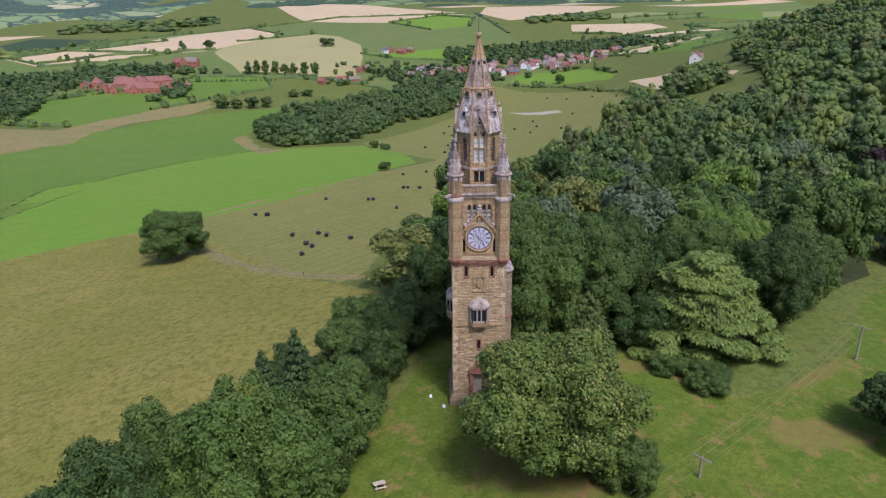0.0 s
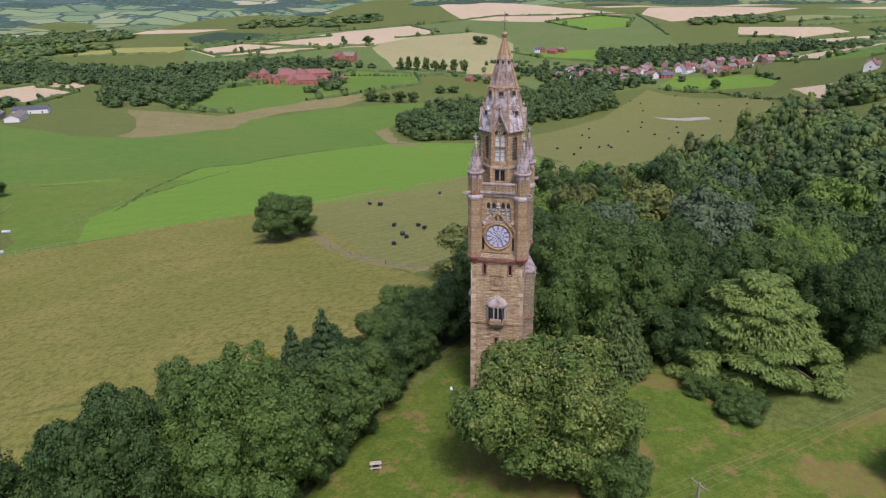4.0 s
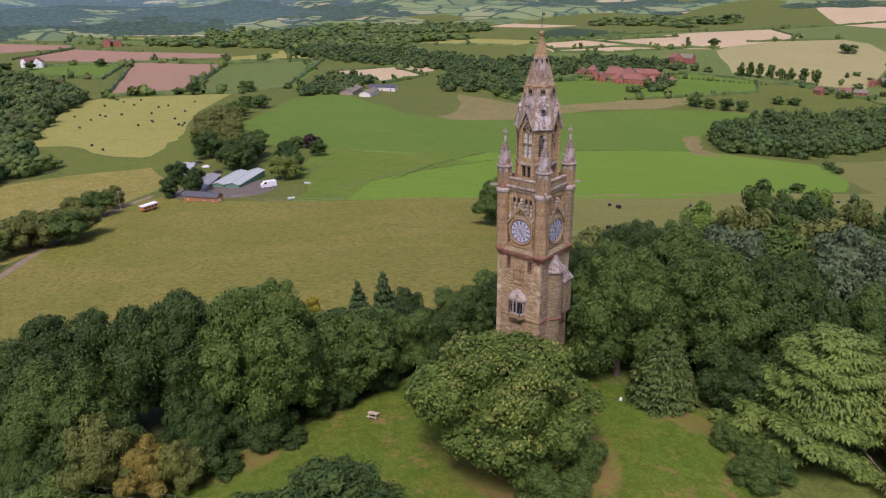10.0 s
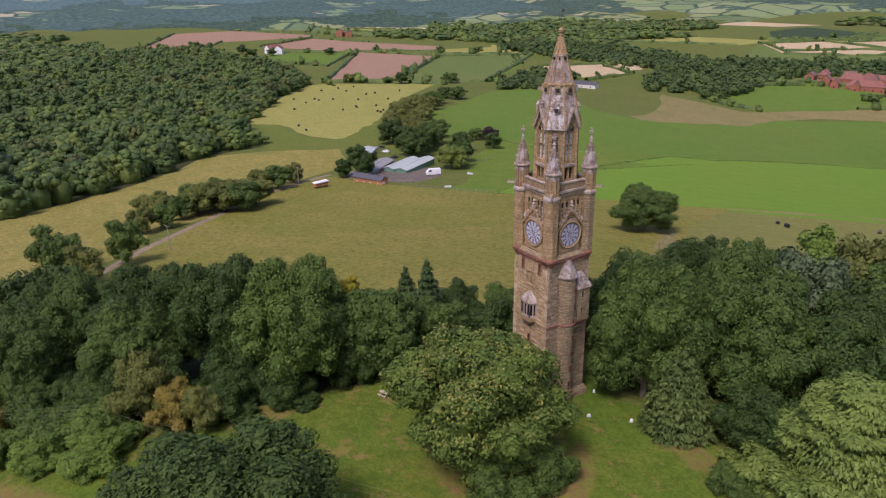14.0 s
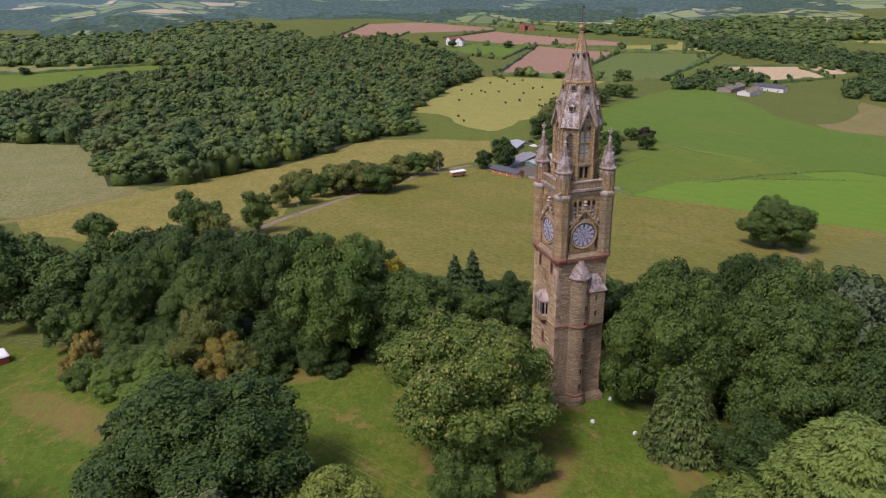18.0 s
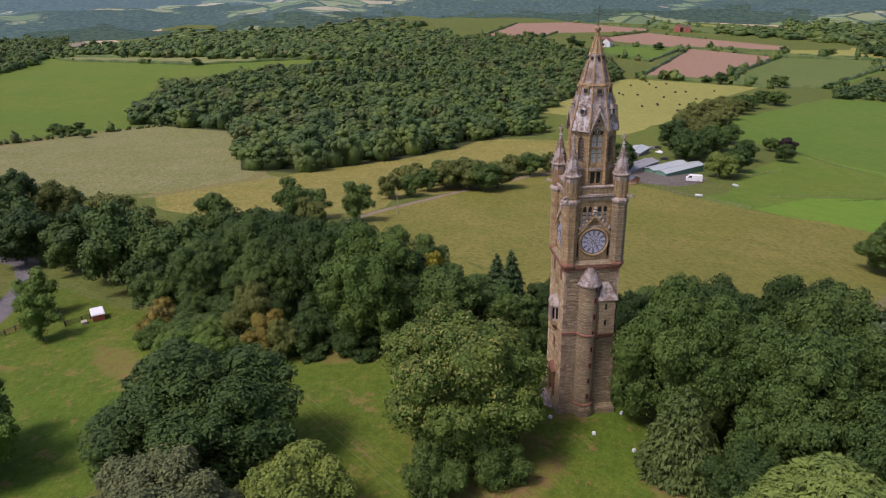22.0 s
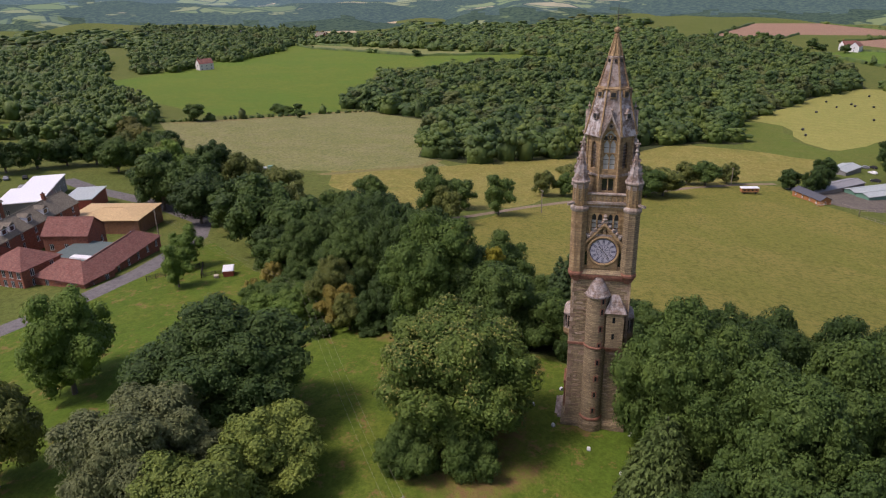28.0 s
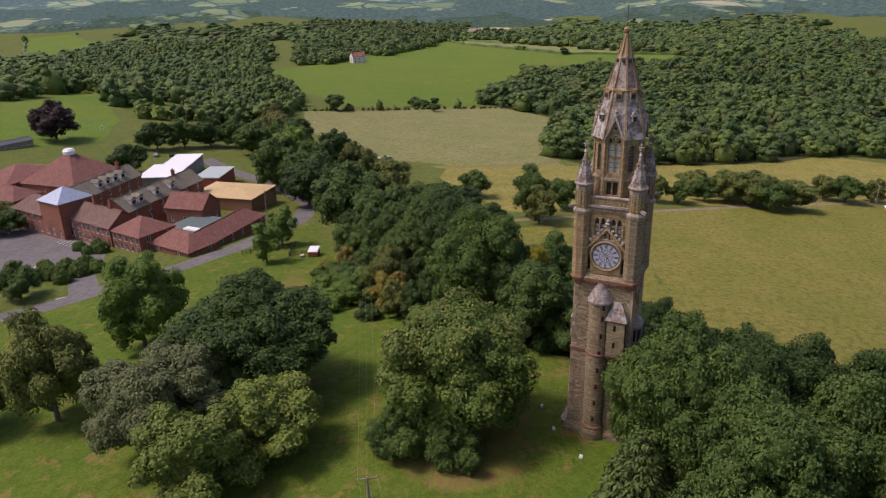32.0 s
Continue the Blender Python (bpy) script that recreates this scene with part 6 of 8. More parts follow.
plant("broad", "light", 20.5, -34.0, 9.5, 5.6, 3, "young lime with pale leaves on the lawn")
plant("broad", "light", 30.0, -37.5, 11.0, 6.2, 3, "young lime with pale leaves on the lawn")
plant("tall", "bright", 2.0, -76.0, 17.3, 5.9, 3, "bright green lime beside the drive")
plant("tall", "bright", -5.0, -79.0, 15.0, 5.0, 2, "bright green lime beside the drive")
plant("broad", "olive", 23.5, -69.5, 16.0, 5.6, 3, "round green maple on the lawn")
plant("broad", "olive", 29.0, -79.0, 11.0, 4.5, 3, "round-crowned maple on the lawn")
plant("broad", "dark", 51.0, -12.0, 8.5, 5.2, 3, "dark grey-green holly on the lawn")
plant("tall", "bright", -46.5, -89.5, 9.8, 3.4, 2, "young tree inside a small railed plot")
plant("tall", "bright", -62.0, -97.0, 10.2, 4.0, 2, "young tree inside a small railed plot")
plant("broad", "mid", -84.0, 112.0, 14.5, 9.6, 3, "lone round oak in the pasture")
BELT = "tree belt between lawn and pasture"
trees([("broad", "sycamore", -24.5, -26.5, 19.3, 8.4), ("broad", "mid", -19.5, -14.5, 13.0, 6.2), ("broad", "dark", -24.0, -18.0, 13.5, 5.5),
       ("broad", "dark", -36.0, -33.0, 20.5, 7.6), ("broad", "dark", -47.0, -42.0, 18.5, 7.5), ("broad", "mid", -40.0, -46.0, 15.0, 6.5), ("broad", "mid", -58.0, -50.0, 17.5, 7.5),
       ("broad", "mid", -36.0, -18.0, 13.5, 6.0), ("broad", "mid", -17.5, -6.0, 9.5, 4.8), ("broad", "dark", -14.0, 3.0, 9.0, 4.6), ("broad", "mid", -19.0, 8.0, 8.5, 4.5),
       ("broad", "dark", -12.5, 11.0, 9.5, 4.5), ("broad", "mid", -52.0, -60.0, 15.0, 6.5), ("broad", "dark", -66.0, -58.0, 15.5, 7.0), ("broad", "mid", -30.0, -10.0, 8.5, 4.2), ("broad", "dark", -8.5, 16.5, 10.0, 4.6),
       ("broad", "dark", -26.0, 2.0, 8.0, 4.2), ("broad", "mid", -18.0, 17.0, 9.0, 4.6)], 3, BELT, "tall leafy sycamore in a dense tree belt")
plant("fir", "conifer", -23.3, -4.6, 14.6, 3.9, 3, "slender dark spruce rising from the tree belt", "spruces in the belt")
plant("fir", "conifer", -27.3, -6.2, 13.0, 3.6, 3, "slender dark spruce rising from the tree belt", "spruces in the belt")
plant("bush", "yellow", -25.9, -16.8, 3.2, 1.7, 2, "yellow flowering spray at the top of the belt", "", "shrub", 11.0, "flowering_climber")
plant("broad", "olive", -28.8, -46.5, 10.5, 4.2, 3, "brownish thorn at the edge of the lawn", "", "tree")
plant("broad", "orange", -24.4, -43.6, 7.4, 3.3, 3, "small tree with leaves turning orange", "", "tree")
plant("broad", "olive", -21.3, -40.5, 6.4, 2.6, 3, "thin brown-twigged thorn on the lawn edge", "", "tree")
for x, y, H, R, leaf in ((-29, -53, 5.4, 5.0, "sycamore"), (-34, -58, 5.0, 4.8, "mid"), (-24, -54, 4.2, 4.2, "bright"), (-38, -52, 5.6, 4.6, "mid"), (-30, -60, 4.0, 3.8, "bright"), (-36, -65, 4.2, 3.2, "sycamore"), (-44, -60, 6.0, 4.2, "mid"), (-40, -68, 4.0, 1.8, "orange"), (-45, -66, 6.2, 2.6, "orange"), (-19, -45, 2.5, 2.5, "dark"), (-20, -36, 2.0, 2.2, "dark"), (-17, -28, 1.8, 2.0, "dark")):
    plant("bush", leaf, x, y, H, R, 3 if R > 3 else 2, "dense laurel and bramble thicket beside the lawn", "thicket beside the lawn", "shrub", 0, "bush")

for x, y, H, R in ((-19, -20, 5.5, 3.6), (-17.5, -11, 5, 3.4), (-21, -30, 6, 3.8), (-23.5, -37, 6.5, 4.0), (-27, -35, 8, 4.5), (-15.5, -3, 5, 3.2), (-13, 7, 5, 3.2), (-30, -43, 8, 4.6), (-35, -47, 8, 4.6), (-30, -29, 9, 4.8), (-31, -20, 9, 4.6), (-43, -53, 6, 4.2), (-50, -56, 6, 4.2)):
    plant("bush", "dark", x, y, H, R, 3, "dark understorey of hazel and holly in the belt", "understorey of the tree belt", "shrub", 0, "bush")

# wood north and east of the tower: large trees near, joined canopy farther off
NEAR_WOOD = [("broad", "mid", 8.5, 9.5, 19.5, 6.8), ("broad", "mid", 16.8, 19.0, 18.5, 7.6), ("broad", "dark", 2.0, 17.0, 17.0, 6.5), ("broad", "dark", 24.5, 11.5, 9.0, 4.5),
             ("broad", "mid", 10.0, 27.0, 19.5, 7.5), ("broad", "dark", 24.0, 29.0, 18.0, 7.2), ("broad", "dark", 29.0, 22.0, 15.5, 6.0), ("broad", "mid", 38.0, 28.0, 17.5, 7.0),
             ("broad", "dark", 49.0, 22.0, 16.0, 7.2), ("broad", "bright", 46.0, 33.0, 17.0, 7.8), ("broad", "mid", 56.0, 28.0, 15.5, 6.5), ("broad", "dark", 0.0, 29.0, 17.5, 6.8), ("broad", "dark", -6.5, 22.0, 14.5, 5.6)]
trees(NEAR_WOOD, 3, "wood behind the tower", "large broadleaf tree at the edge of the wood")
wood_rng = random.Random(21)
WOOD_FAR = []
LEAVES = ["mid", "dark", "mid", "sycamore", "dark", "mid", "bright", "dark", "mid", "olive", "silver", "dark"]
for x, y, H, R in fill(WOOD_A, 12.2, wood_rng, (12.5, 21), (5.6, 8.2)):
    lf = wood_rng.choice(LEAVES)
    if math.hypot(x, y) > 125:
        WOOD_FAR.append((x, y, H, R))
        continue
    plant("broad", lf, x, y, H, R, 2, "mature broadleaf tree in the wood", "wood behind the tower")
canopy("wood_canopy", WOOD_FAR, "wood", "crowns of the broadleaf wood running north", seed=22, cards=620, lumps=5, leafy=34)
spots = fill(WOOD_B, 14.5, wood_rng, (12, 18), (6.2, 9.5))
spots += fill([(158, 420), (180, 400), (198, 430), (212, 490), (226, 545), (215, 580), (192, 540), (170, 480)], 12, wood_rng, (9, 14), (5.5, 8))
canopy("hill_woodland", spots, "hill", "dense broadleaf woodland covering the hill", seed=2, cards=240, lumps=3, leafy=16)
# great wood to the west
spots = fill(WOOD_W, 14.4, wood_rng, (11, 17), (7.6, 10.6))
canopy("west_woodland", spots, "wood", "dense mixed broadleaf wood beyond the pasture", seed=3, cards=200, lumps=1, leafy=10)
WOOD_W2 = [(-1038, -538), (-1298, -442), (-1350, -123), (-1300, 100), (-1130, 121), (-1062, 69), (-901, -64), (-971, -262), (-1059, -432)]
canopy("far_west_woodland", fill(WOOD_W2, 20, wood_rng, (12, 17), (9, 13)), "wood", "far broadleaf woodland", seed=4, cards=30, lumps=0, leafy=5)
COPSE = [(-166, 535), (-185, 594), (-154, 683), (-78, 802), (-31, 866), (25, 787), (29, 729), (-57, 639), (-90, 513), (-137, 473)]
canopy("copse", fill(COPSE, 12, wood_rng, (14, 20), (6.6, 9)), "copse", "dark copse between the fields", "copse", seed=5, cards=260, leafy=12)


def hedges(name, label, *lines, leaf="wood", step=4.5, H=(2.2, 3.6), R=(1.8, 2.8), tr=0.1, gap=0.06, seed=9):
    rng = random.Random(seed)
    sp = []
    for ln in lines:
        sp += hedge_spots(ln, rng, step, H, R, tr, gap)
    return canopy(name, sp, leaf, label, "hedge", cards=24, seed=seed, lumps=-1, leafy=3)


# trees along the farm track and round the farm
TRACK = "trees along the farm track"
trees([("tall", "mid", -128, -52, 17, 5.6), ("tall", "mid", -142, -33, 13.5, 5.2), ("tall", "olive", -120, -46, 12, 4.8), ("broad", "mid", -150, -47, 11, 5.5), ("broad", "olive", -186, -22, 10, 4.8), ("broad", "mid", -190, -14, 9, 4.5),
       ("broad", "olive", -203, 2, 12.5, 6.5), ("broad", "mid", -210, 9, 12, 6.2), ("broad", "olive", -218, 16, 10, 4.6), ("broad", "mid", -200, -6, 9.5, 4.6), ("broad", "olive", -236, 36, 10, 4.8), ("broad", "olive", -244, 54, 9.5, 4.8), ("broad", "mid", -228, 26, 8, 4.0)], 2, TRACK, "roadside tree by the farm track")
trees([("broad", "mid", -75, -82, 20, 9.5), ("broad", "dark", -86, -92, 19, 8.5), ("broad", "mid", -68, -70, 17, 7.5), ("broad", "olive", -96, -84, 16, 6.5), ("broad", "dark", -106, -120, 16, 8), ("broad", "mid", -118, -128, 18, 8.5), ("broad", "mid", -84, -66, 16, 6.5), ("broad", "dark", -78, -56, 17, 7),
       ("broad", "mid", -120, -142, 19, 8), ("broad", "dark", -132, -152, 18, 8), ("broad", "mid", -140, -140, 17, 8), ("broad", "olive", -150, -128, 16, 7), ("broad", "dark", -112, -108, 15, 6.5), ("broad", "olive", -142, -110, 13, 6.5), ("broad", "mid", -152, -80, 10, 5.5), ("broad", "bright", -150, -160, 18, 8), ("broad", "dark", -166, -150, 17, 8), ("broad", "olive", -170, -172, 16, 7),
       ("broad", "mid", -96, -104, 13, 6), ("broad", "dark", -62, -72, 12, 5.5), ("broad", "mid", -54, -70, 9, 4.5)], 2, "trees between the school and the pasture", "tall broadleaf tree between lane and pasture")
FARM = "trees round the farm"
trees([("broad", "dark", -236, 86, 10, 4.2), ("broad", "dark", -240, 92, 12, 4.0), ("broad", "dark", -272, 136, 15, 7.0), ("broad", "mid", -284, 150, 15, 7.5), ("broad", "dark", -296, 160, 14, 7), ("broad", "mid", -232, 138, 12, 6.0), ("broad", "dark", -244, 150, 13, 5.5), ("broad", "olive", -312, 160, 14, 7), ("broad", "olive", -330, 172, 13, 7), ("broad", "olive", -350, 182, 13, 7),
       ("broad", "olive", -370, 196, 13, 7.5), ("broad", "olive", -392, 212, 13, 7.5), ("broad", "olive", -414, 228, 12, 7), ("broad", "olive", -440, 250, 12, 7), ("broad", "mid", -470, 276, 11, 6.5), ("broad", "mid", -500, 300, 11, 6.5), ("broad", "mid", -322, 184, 12, 6.5), ("broad", "copper", -296, 205, 9, 5.0), ("broad", "mid", -302, 198, 8, 4.4)], 2, FARM, "tree sheltering the farm")
trees([("broad", "dark", -317, 147, 15, 9), ("broad", "dark", -276, 136, 15, 8.5), ("broad", "mid", -300, 164, 15, 9), ("broad", "dark", -274, 101, 10, 6), ("broad", "dark", -242, 80, 9, 5), ("broad", "light", -231, 133, 12, 7), ("broad", "dark", -271, 166, 12, 6.5), ("broad", "olive", -345, 165, 14, 9),
       ("broad", "olive", -375, 180, 14, 9), ("broad", "olive", -405, 200, 14, 9.5), ("broad", "olive", -430, 222, 14, 9.5), ("broad", "mid", -459, 262, 13, 9), ("broad", "olive", -445, 240, 13, 9), ("broad", "mid", -487, 306, 12, 8.5)], 2, FARM, "tree sheltering the farm")
trees([("broad", "olive", -204, 11, 13, 8), ("broad", "mid", -209, 2, 12, 7.5), ("broad", "olive", -205, 24, 11.5, 7), ("broad", "mid", -199, 17, 11.5, 7), ("broad", "olive", -212, -11, 9.5, 6), ("broad", "olive", -221, -14, 8, 5.5), ("broad", "mid", -236, 44, 11, 6.5)], 2, TRACK, "roadside tree by the farm track")
plant("broad", "copper", 84, 64, 15, 6.0, 2, "dark copper beech in the wood")
plant("broad", "copper", 121, 113, 15, 5.5, 2, "dark copper beech in the wood")
plant("broad", "silver", 35.5, 48, 18.5, 6.0, 3, "silvery grey-green willow among darker crowns")
plant("broad", "silver", 97, 119, 19, 7.5, 2, "silvery grey-green willow among darker crowns")
plant("broad", "bright", 44, 33, 18, 7.0, 3, "bright green lime at the edge of the wood")
plant("broad", "copper", -136, -278, 17, 9.5, 2, "dark copper beech beside the playing field")
# trees round the school
trees([("broad", "dark", -112, -206, 12, 6.5), ("broad", "dark", -150, -232, 13, 7), ("broad", "mid", -162, -228, 14, 7), ("broad", "dark", -172, -222, 13, 7), ("broad", "mid", -180, -214, 13, 7), ("broad", "olive", -190, -206, 14, 7), ("broad", "mid", -184, -190, 15, 7.5), ("broad", "mid", -170, -196, 15, 7.5), ("broad", "dark", -196, -190, 14, 7),
       ("broad", "mid", -206, -200, 13, 7), ("broad", "golden", -214, -214, 13, 7), ("broad", "golden", -226, -226, 12, 6.5), ("broad", "golden", -240, -240, 12, 6), ("broad", "golden", -256, -254, 11, 6), ("broad", "mid", -270, -262, 11, 6), ("broad", "mid", -336, -262, 11.5, 7), ("broad", "mid", -408, -230, 7, 5.5), ("broad", "mid", -398, -216, 6, 4), ("broad", "mid", -650, -190, 9, 5.5),
       ("broad", "olive", 2, -130, 9, 5), ("broad", "mid", -10, -126, 8, 4.5), ("broad", "mid", -42, -176, 7, 4.5), ("broad", "mid", -38, -182, 8, 5), ("broad", "olive", -48, -184, 7, 4)], 2, "trees round the school", "tree beside the school")
WOOD_S = [(-194, -405), (-274, -420), (-330, -440), (-420, -470), (-560, -515), (-700, -600), (-900, -760), (-820, -1000), (-560, -900), (-300, -700), (-160, -560), (-130, -440)]
canopy("south_woodland", fill(WOOD_S, 17, wood_rng, (13, 19), (7, 10)) + fill([(-276, -419), (-217, -330), (-250, -332), (-311, -347), (-419, -405), (-554, -492), (-686, -709), (-683, -902)], 14, wood_rng, (12, 18), (6.5, 9)), "wood", "belt of woodland beyond the playing field", seed=6, cards=70, lumps=1, leafy=7)
WOOD_H = [(-645, -529), (-689, -484), (-767, -512), (-797, -474), (-923, -471), (-1116, -537), (-1328, -589), (-1471, -645), (-1405, -1044)]
canopy("ridge_woodland", fill(WOOD_H, 17, wood_rng, (11, 16), (8, 11)), "wood", "wooded ridge behind the far pasture", seed=8, cards=90, lumps=0, leafy=7)
WOOD_S2 = [(-200, -300), (-250, -300), (-300, -340), (-420, -440), (-540, -500), (-480, -420), (-380, -320), (-290, -262), (-230, -248)]
canopy("school_woodland", fill(WOOD_S2, 10, wood_rng, (9, 14), (5, 7)), "wood", "trees and scrub along the field edge", seed=7, cards=120, leafy=9)

# hedges of the middle distance
hedges("field_hedge", "thin grown-out hedge between the fields", [(-380, 800), (-300, 840), (-220, 870)], [(79, 823), (137, 742), (165, 592), (155, 423), (151, 345)], [(-700, 367), (-720, 390), (-860, 515)], [(-678, 257), (-640, 250)], [(-313, -273), (-420, -219), (-500, -150)], [(-455, 641), (-406, 719), (-343, 808)], seed=10)
far_rng = random.Random(5)


def hedge_ribbon(name, label, edges, rng, step=13.0, h=(2.0, 4.5), w=(1.6, 2.6)):
    """Far hedges: lumpy ribbons of foliage with real height along the field edges."""
    Vs, Fs, off = [], [], 0
    for (x0, y0), (x1, y1) in edges:
        L = math.hypot(x1 - x0, y1 - y0)
        n = max(2, int(L / step))
        dx, dy = -(y1 - y0) / L, (x1 - x0) / L
        for i in range(n + 1):
            t = i / n
            x, y = x0 + (x1 - x0) * t + rng.uniform(-1.5, 1.5), y0 + (y1 - y0) * t + rng.uniform(-1.5, 1.5)
            z, a, b = hz(x, y), rng.uniform(*w), rng.uniform(*h)
            Vs += [(x - dx * a, y - dy * a, z - 0.5), (x - dx * a * 0.8, y - dy * a * 0.8, z + b * 0.8), (x, y, z + b), (x + dx * a * 0.8, y + dy * a * 0.8, z + b * 0.8), (x + dx * a, y + dy * a, z - 0.5)]
            if i:
                for k in range(4):
                    Fs.append((off - 5 + k, off - 4 + k, off + k + 1, off + k))
            off += 5
    ob = new(name, arrays_mesh(name, Vs, Fs, LEAF["wood"], smooth=False))
    return tagged(ob, label, "hedge", kind="stuff")


edges = []
for kind, poly in FIELDS:
    if len(poly) >= 4 and 620 < min(math.hypot(*p) for p in poly) < 1450 and kind not in ("asphalt", "earth"):
        edges += [e for e in zip(poly, list(poly[1:]) + [poly[0]]) if far_rng.random() < 0.6]
hedge_ribbon("far_hedges", "dark hedges dividing the distant fields", edges, far_rng)
sp = []
for a, b in edges:
    for k in range(5):
        if far_rng.random() < 0.5:
            t = far_rng.random()
            sp.append((a[0] + (b[0] - a[0]) * t, a[1] + (b[1] - a[1]) * t, far_rng.uniform(7, 13), far_rng.uniform(4.5, 8)))
canopy("hedgerow_trees", sp, "wood", "distant hedgerow trees across the valley", "trees", seed=13, cards=20, lumps=-1, leafy=3)
sp = []
for q in PATCH_WOOD:
    near = math.hypot(*q[0]) < 1500
    sp += fill(q, 25 if near else 42, far_rng, (12, 18), (14, 17) if near else (22, 28))
canopy("valley_woods", sp, "wood", "distant woods across the valley", "woodland", seed=14, cards=26, lumps=-1, leafy=4)
MID_WOODS = ([(-390, 575), (-480, 600), (-600, 700), (-560, 800), (-470, 880), (-420, 800), (-440, 700), (-415, 640)], [(-449, 722), (-588, 776), (-717, 769), (-865, 758), (-931, 670), (-860, 640), (-720, 640), (-600, 660)],
             [(-530, 385), (-571, 411), (-641, 516), (-580, 540), (-510, 440)], [(-463, 517), (-582, 690), (-505, 700), (-418, 640), (-430, 560)], [(-340, 870), (-420, 800), (-480, 880), (-400, 920), (-300, 890)],
             [(-110, 943), (-67, 877), (22, 831), (75, 860), (60, 890), (-10, 960)], [(0, 1000), (60, 960), (260, 960), (330, 900), (300, 1100), (0, 1100)], [(-330, 700), (-300, 720), (-310, 800), (-330, 790)])
sp = []
for q in MID_WOODS:
    sp += fill(q, 15, far_rng, (9, 15), (7, 9.5))
canopy("valley_copses", sp, "copse", "copses and gardens round the hotel and village", "woodland", seed=15, cards=50, lumps=0, leafy=6)
sp = [(far_rng.uniform(-160, 260), far_rng.uniform(850, 1000), far_rng.uniform(6, 11), far_rng.uniform(4, 6.5)) for k in range(90)]
canopy("village_trees", sp, "wood", "garden trees among the village houses", "trees", seed=16, cards=50, lumps=1, leafy=6)

# single trees in the middle distance
for x, y, H, R, lf in ((-403, 548, 9, 5, "mid"), (-389, 549, 10, 5.5, "mid"), (-659, 280, 10, 7, "olive"), (-622, 322, 12, 7.5, "dark"), (-636, 311, 7, 5, "mid"), (-600, 372, 12, 8, "mid"), (-1003, 283, 12, 8, "dark"), (-1000, 311, 12, 8, "dark"), (-1054, 283, 14, 9, "dark"), (-967, 390, 10, 9, "dark"), (-851, 580, 11, 8, "mid"),
                    (-244, 693, 13, 8, "mid"), (-231, 699, 11, 7, "mid"), (-214, 705, 14, 8, "dark"), (-203, 716, 12, 7, "mid"), (-184, 781, 9, 7, "mid"), (-169, 791, 9, 7, "mid"), (-36, 289, 5, 3.2, "mid"), (-58, 461, 6, 4.5, "mid"), (-48, 435, 5, 4, "mid"), (-196, 1145, 14, 11, "dark"), (-381, 1100, 14, 9, "dark"), (-397, 570, 9, 5, "dark"), (-414, 574, 9, 5, "dark"), (140, 360, 13, 8, "mid"), (136, 777, 11, 6, "mid"),
                    (-414, -240, 7, 6, "mid"), (-437, -234, 6, 4, "dark"), (-885, -256, 9, 7, "dark"), (-271, 189, 10, 5, "dark")):
    plant("broad", lf, x, y, H, R, 2 if math.hypot(x, y) < 500 else 1, "lone hedgerow tree in open farmland", "field trees")
for x, y in ((-267, 897), (-255, 896), (-244, 899), (-231, 902), (-218, 901), (-207, 904), (-192, 903), (-178, 903)):
    plant("tall", "mid", x, y, far_rng.uniform(17, 21), 5.5, 1, "tall poplar in a row across the valley", "row of poplars")


# ---- bales ----
def bale_mesh():
    bm = rings(B(), 18, [(0.5, 0), (0.62, 0.05), (0.66, 0.2), (0.66, 1.05), (0.62, 1.2), (0.5, 1.25)])
    bmesh.ops.rotate(bm, verts=bm.verts, matrix=Matrix.Rotation(math.pi / 2, 3, "X"))
    me = bpy.data.meshes.new("bale")
    bm.to_mesh(me)
    bm.free()
    me.materials.append(WRAP)
    return me


BALE = bale_mesh()
bale_rng = random.Random(8)


def bale(x, y, s=1.0):
    ob = new("silage_bale", BALE)
    ob.matrix_world = pose(x, y, hz(x, y) + 0.64 * s, 0, 0, bale_rng.uniform(0, 180))
    ob.scale = (s, s, s)
    tagged(ob, "round silage bale in black wrap on mown grass", "bale", "black bales in the mown fields")


BALES_N = ((-77, 174), (-52, 124), (-43, 94), (-45, 108), (-42, 104), (-44, 124), (-40, 117), (-32, 110), (-54, 198), (-35, 187), (-33, 186), (-22, 160), (-25, 261), (-22, 211), (-20, 212), (-15, 207), (-13, 263))
BALES_N2 = ((-18, 423), (-4, 360), (-1, 414), (-4, 546), (3, 518), (1, 597), (12, 407), (18, 420), (19, 397), (47, 573), (50, 614), (35, 547), (53, 484), (58, 423), (73, 526), (69, 467), (78, 409), (109, 691), (105, 514), (123, 646), (92, 766), (54, 745), (55, 695), (43, 765), (142, 615), (153, 563))
BALES_W = ((-572, 180), (-543, 180), (-629, 188), (-560, 196), (-551, 195), (-612, 225), (-549, 208), (-513, 157), (-481, 187), (-488, 203), (-532, 226), (-493, 206), (-562, 250), (-565, 260), (-488, 222), (-456, 208), (-450, 206), (-460, 214), (-520, 250), (-622, 265), (-595, 244), (-620, 247), (-569, 290), (-429, 129), (-406, 125), (-72, 171))
for x, y in BALES_N:
    bale(x, y, 1.0)
for x, y in BALES_N2 + BALES_W:
    bale(x, y, 1.25)


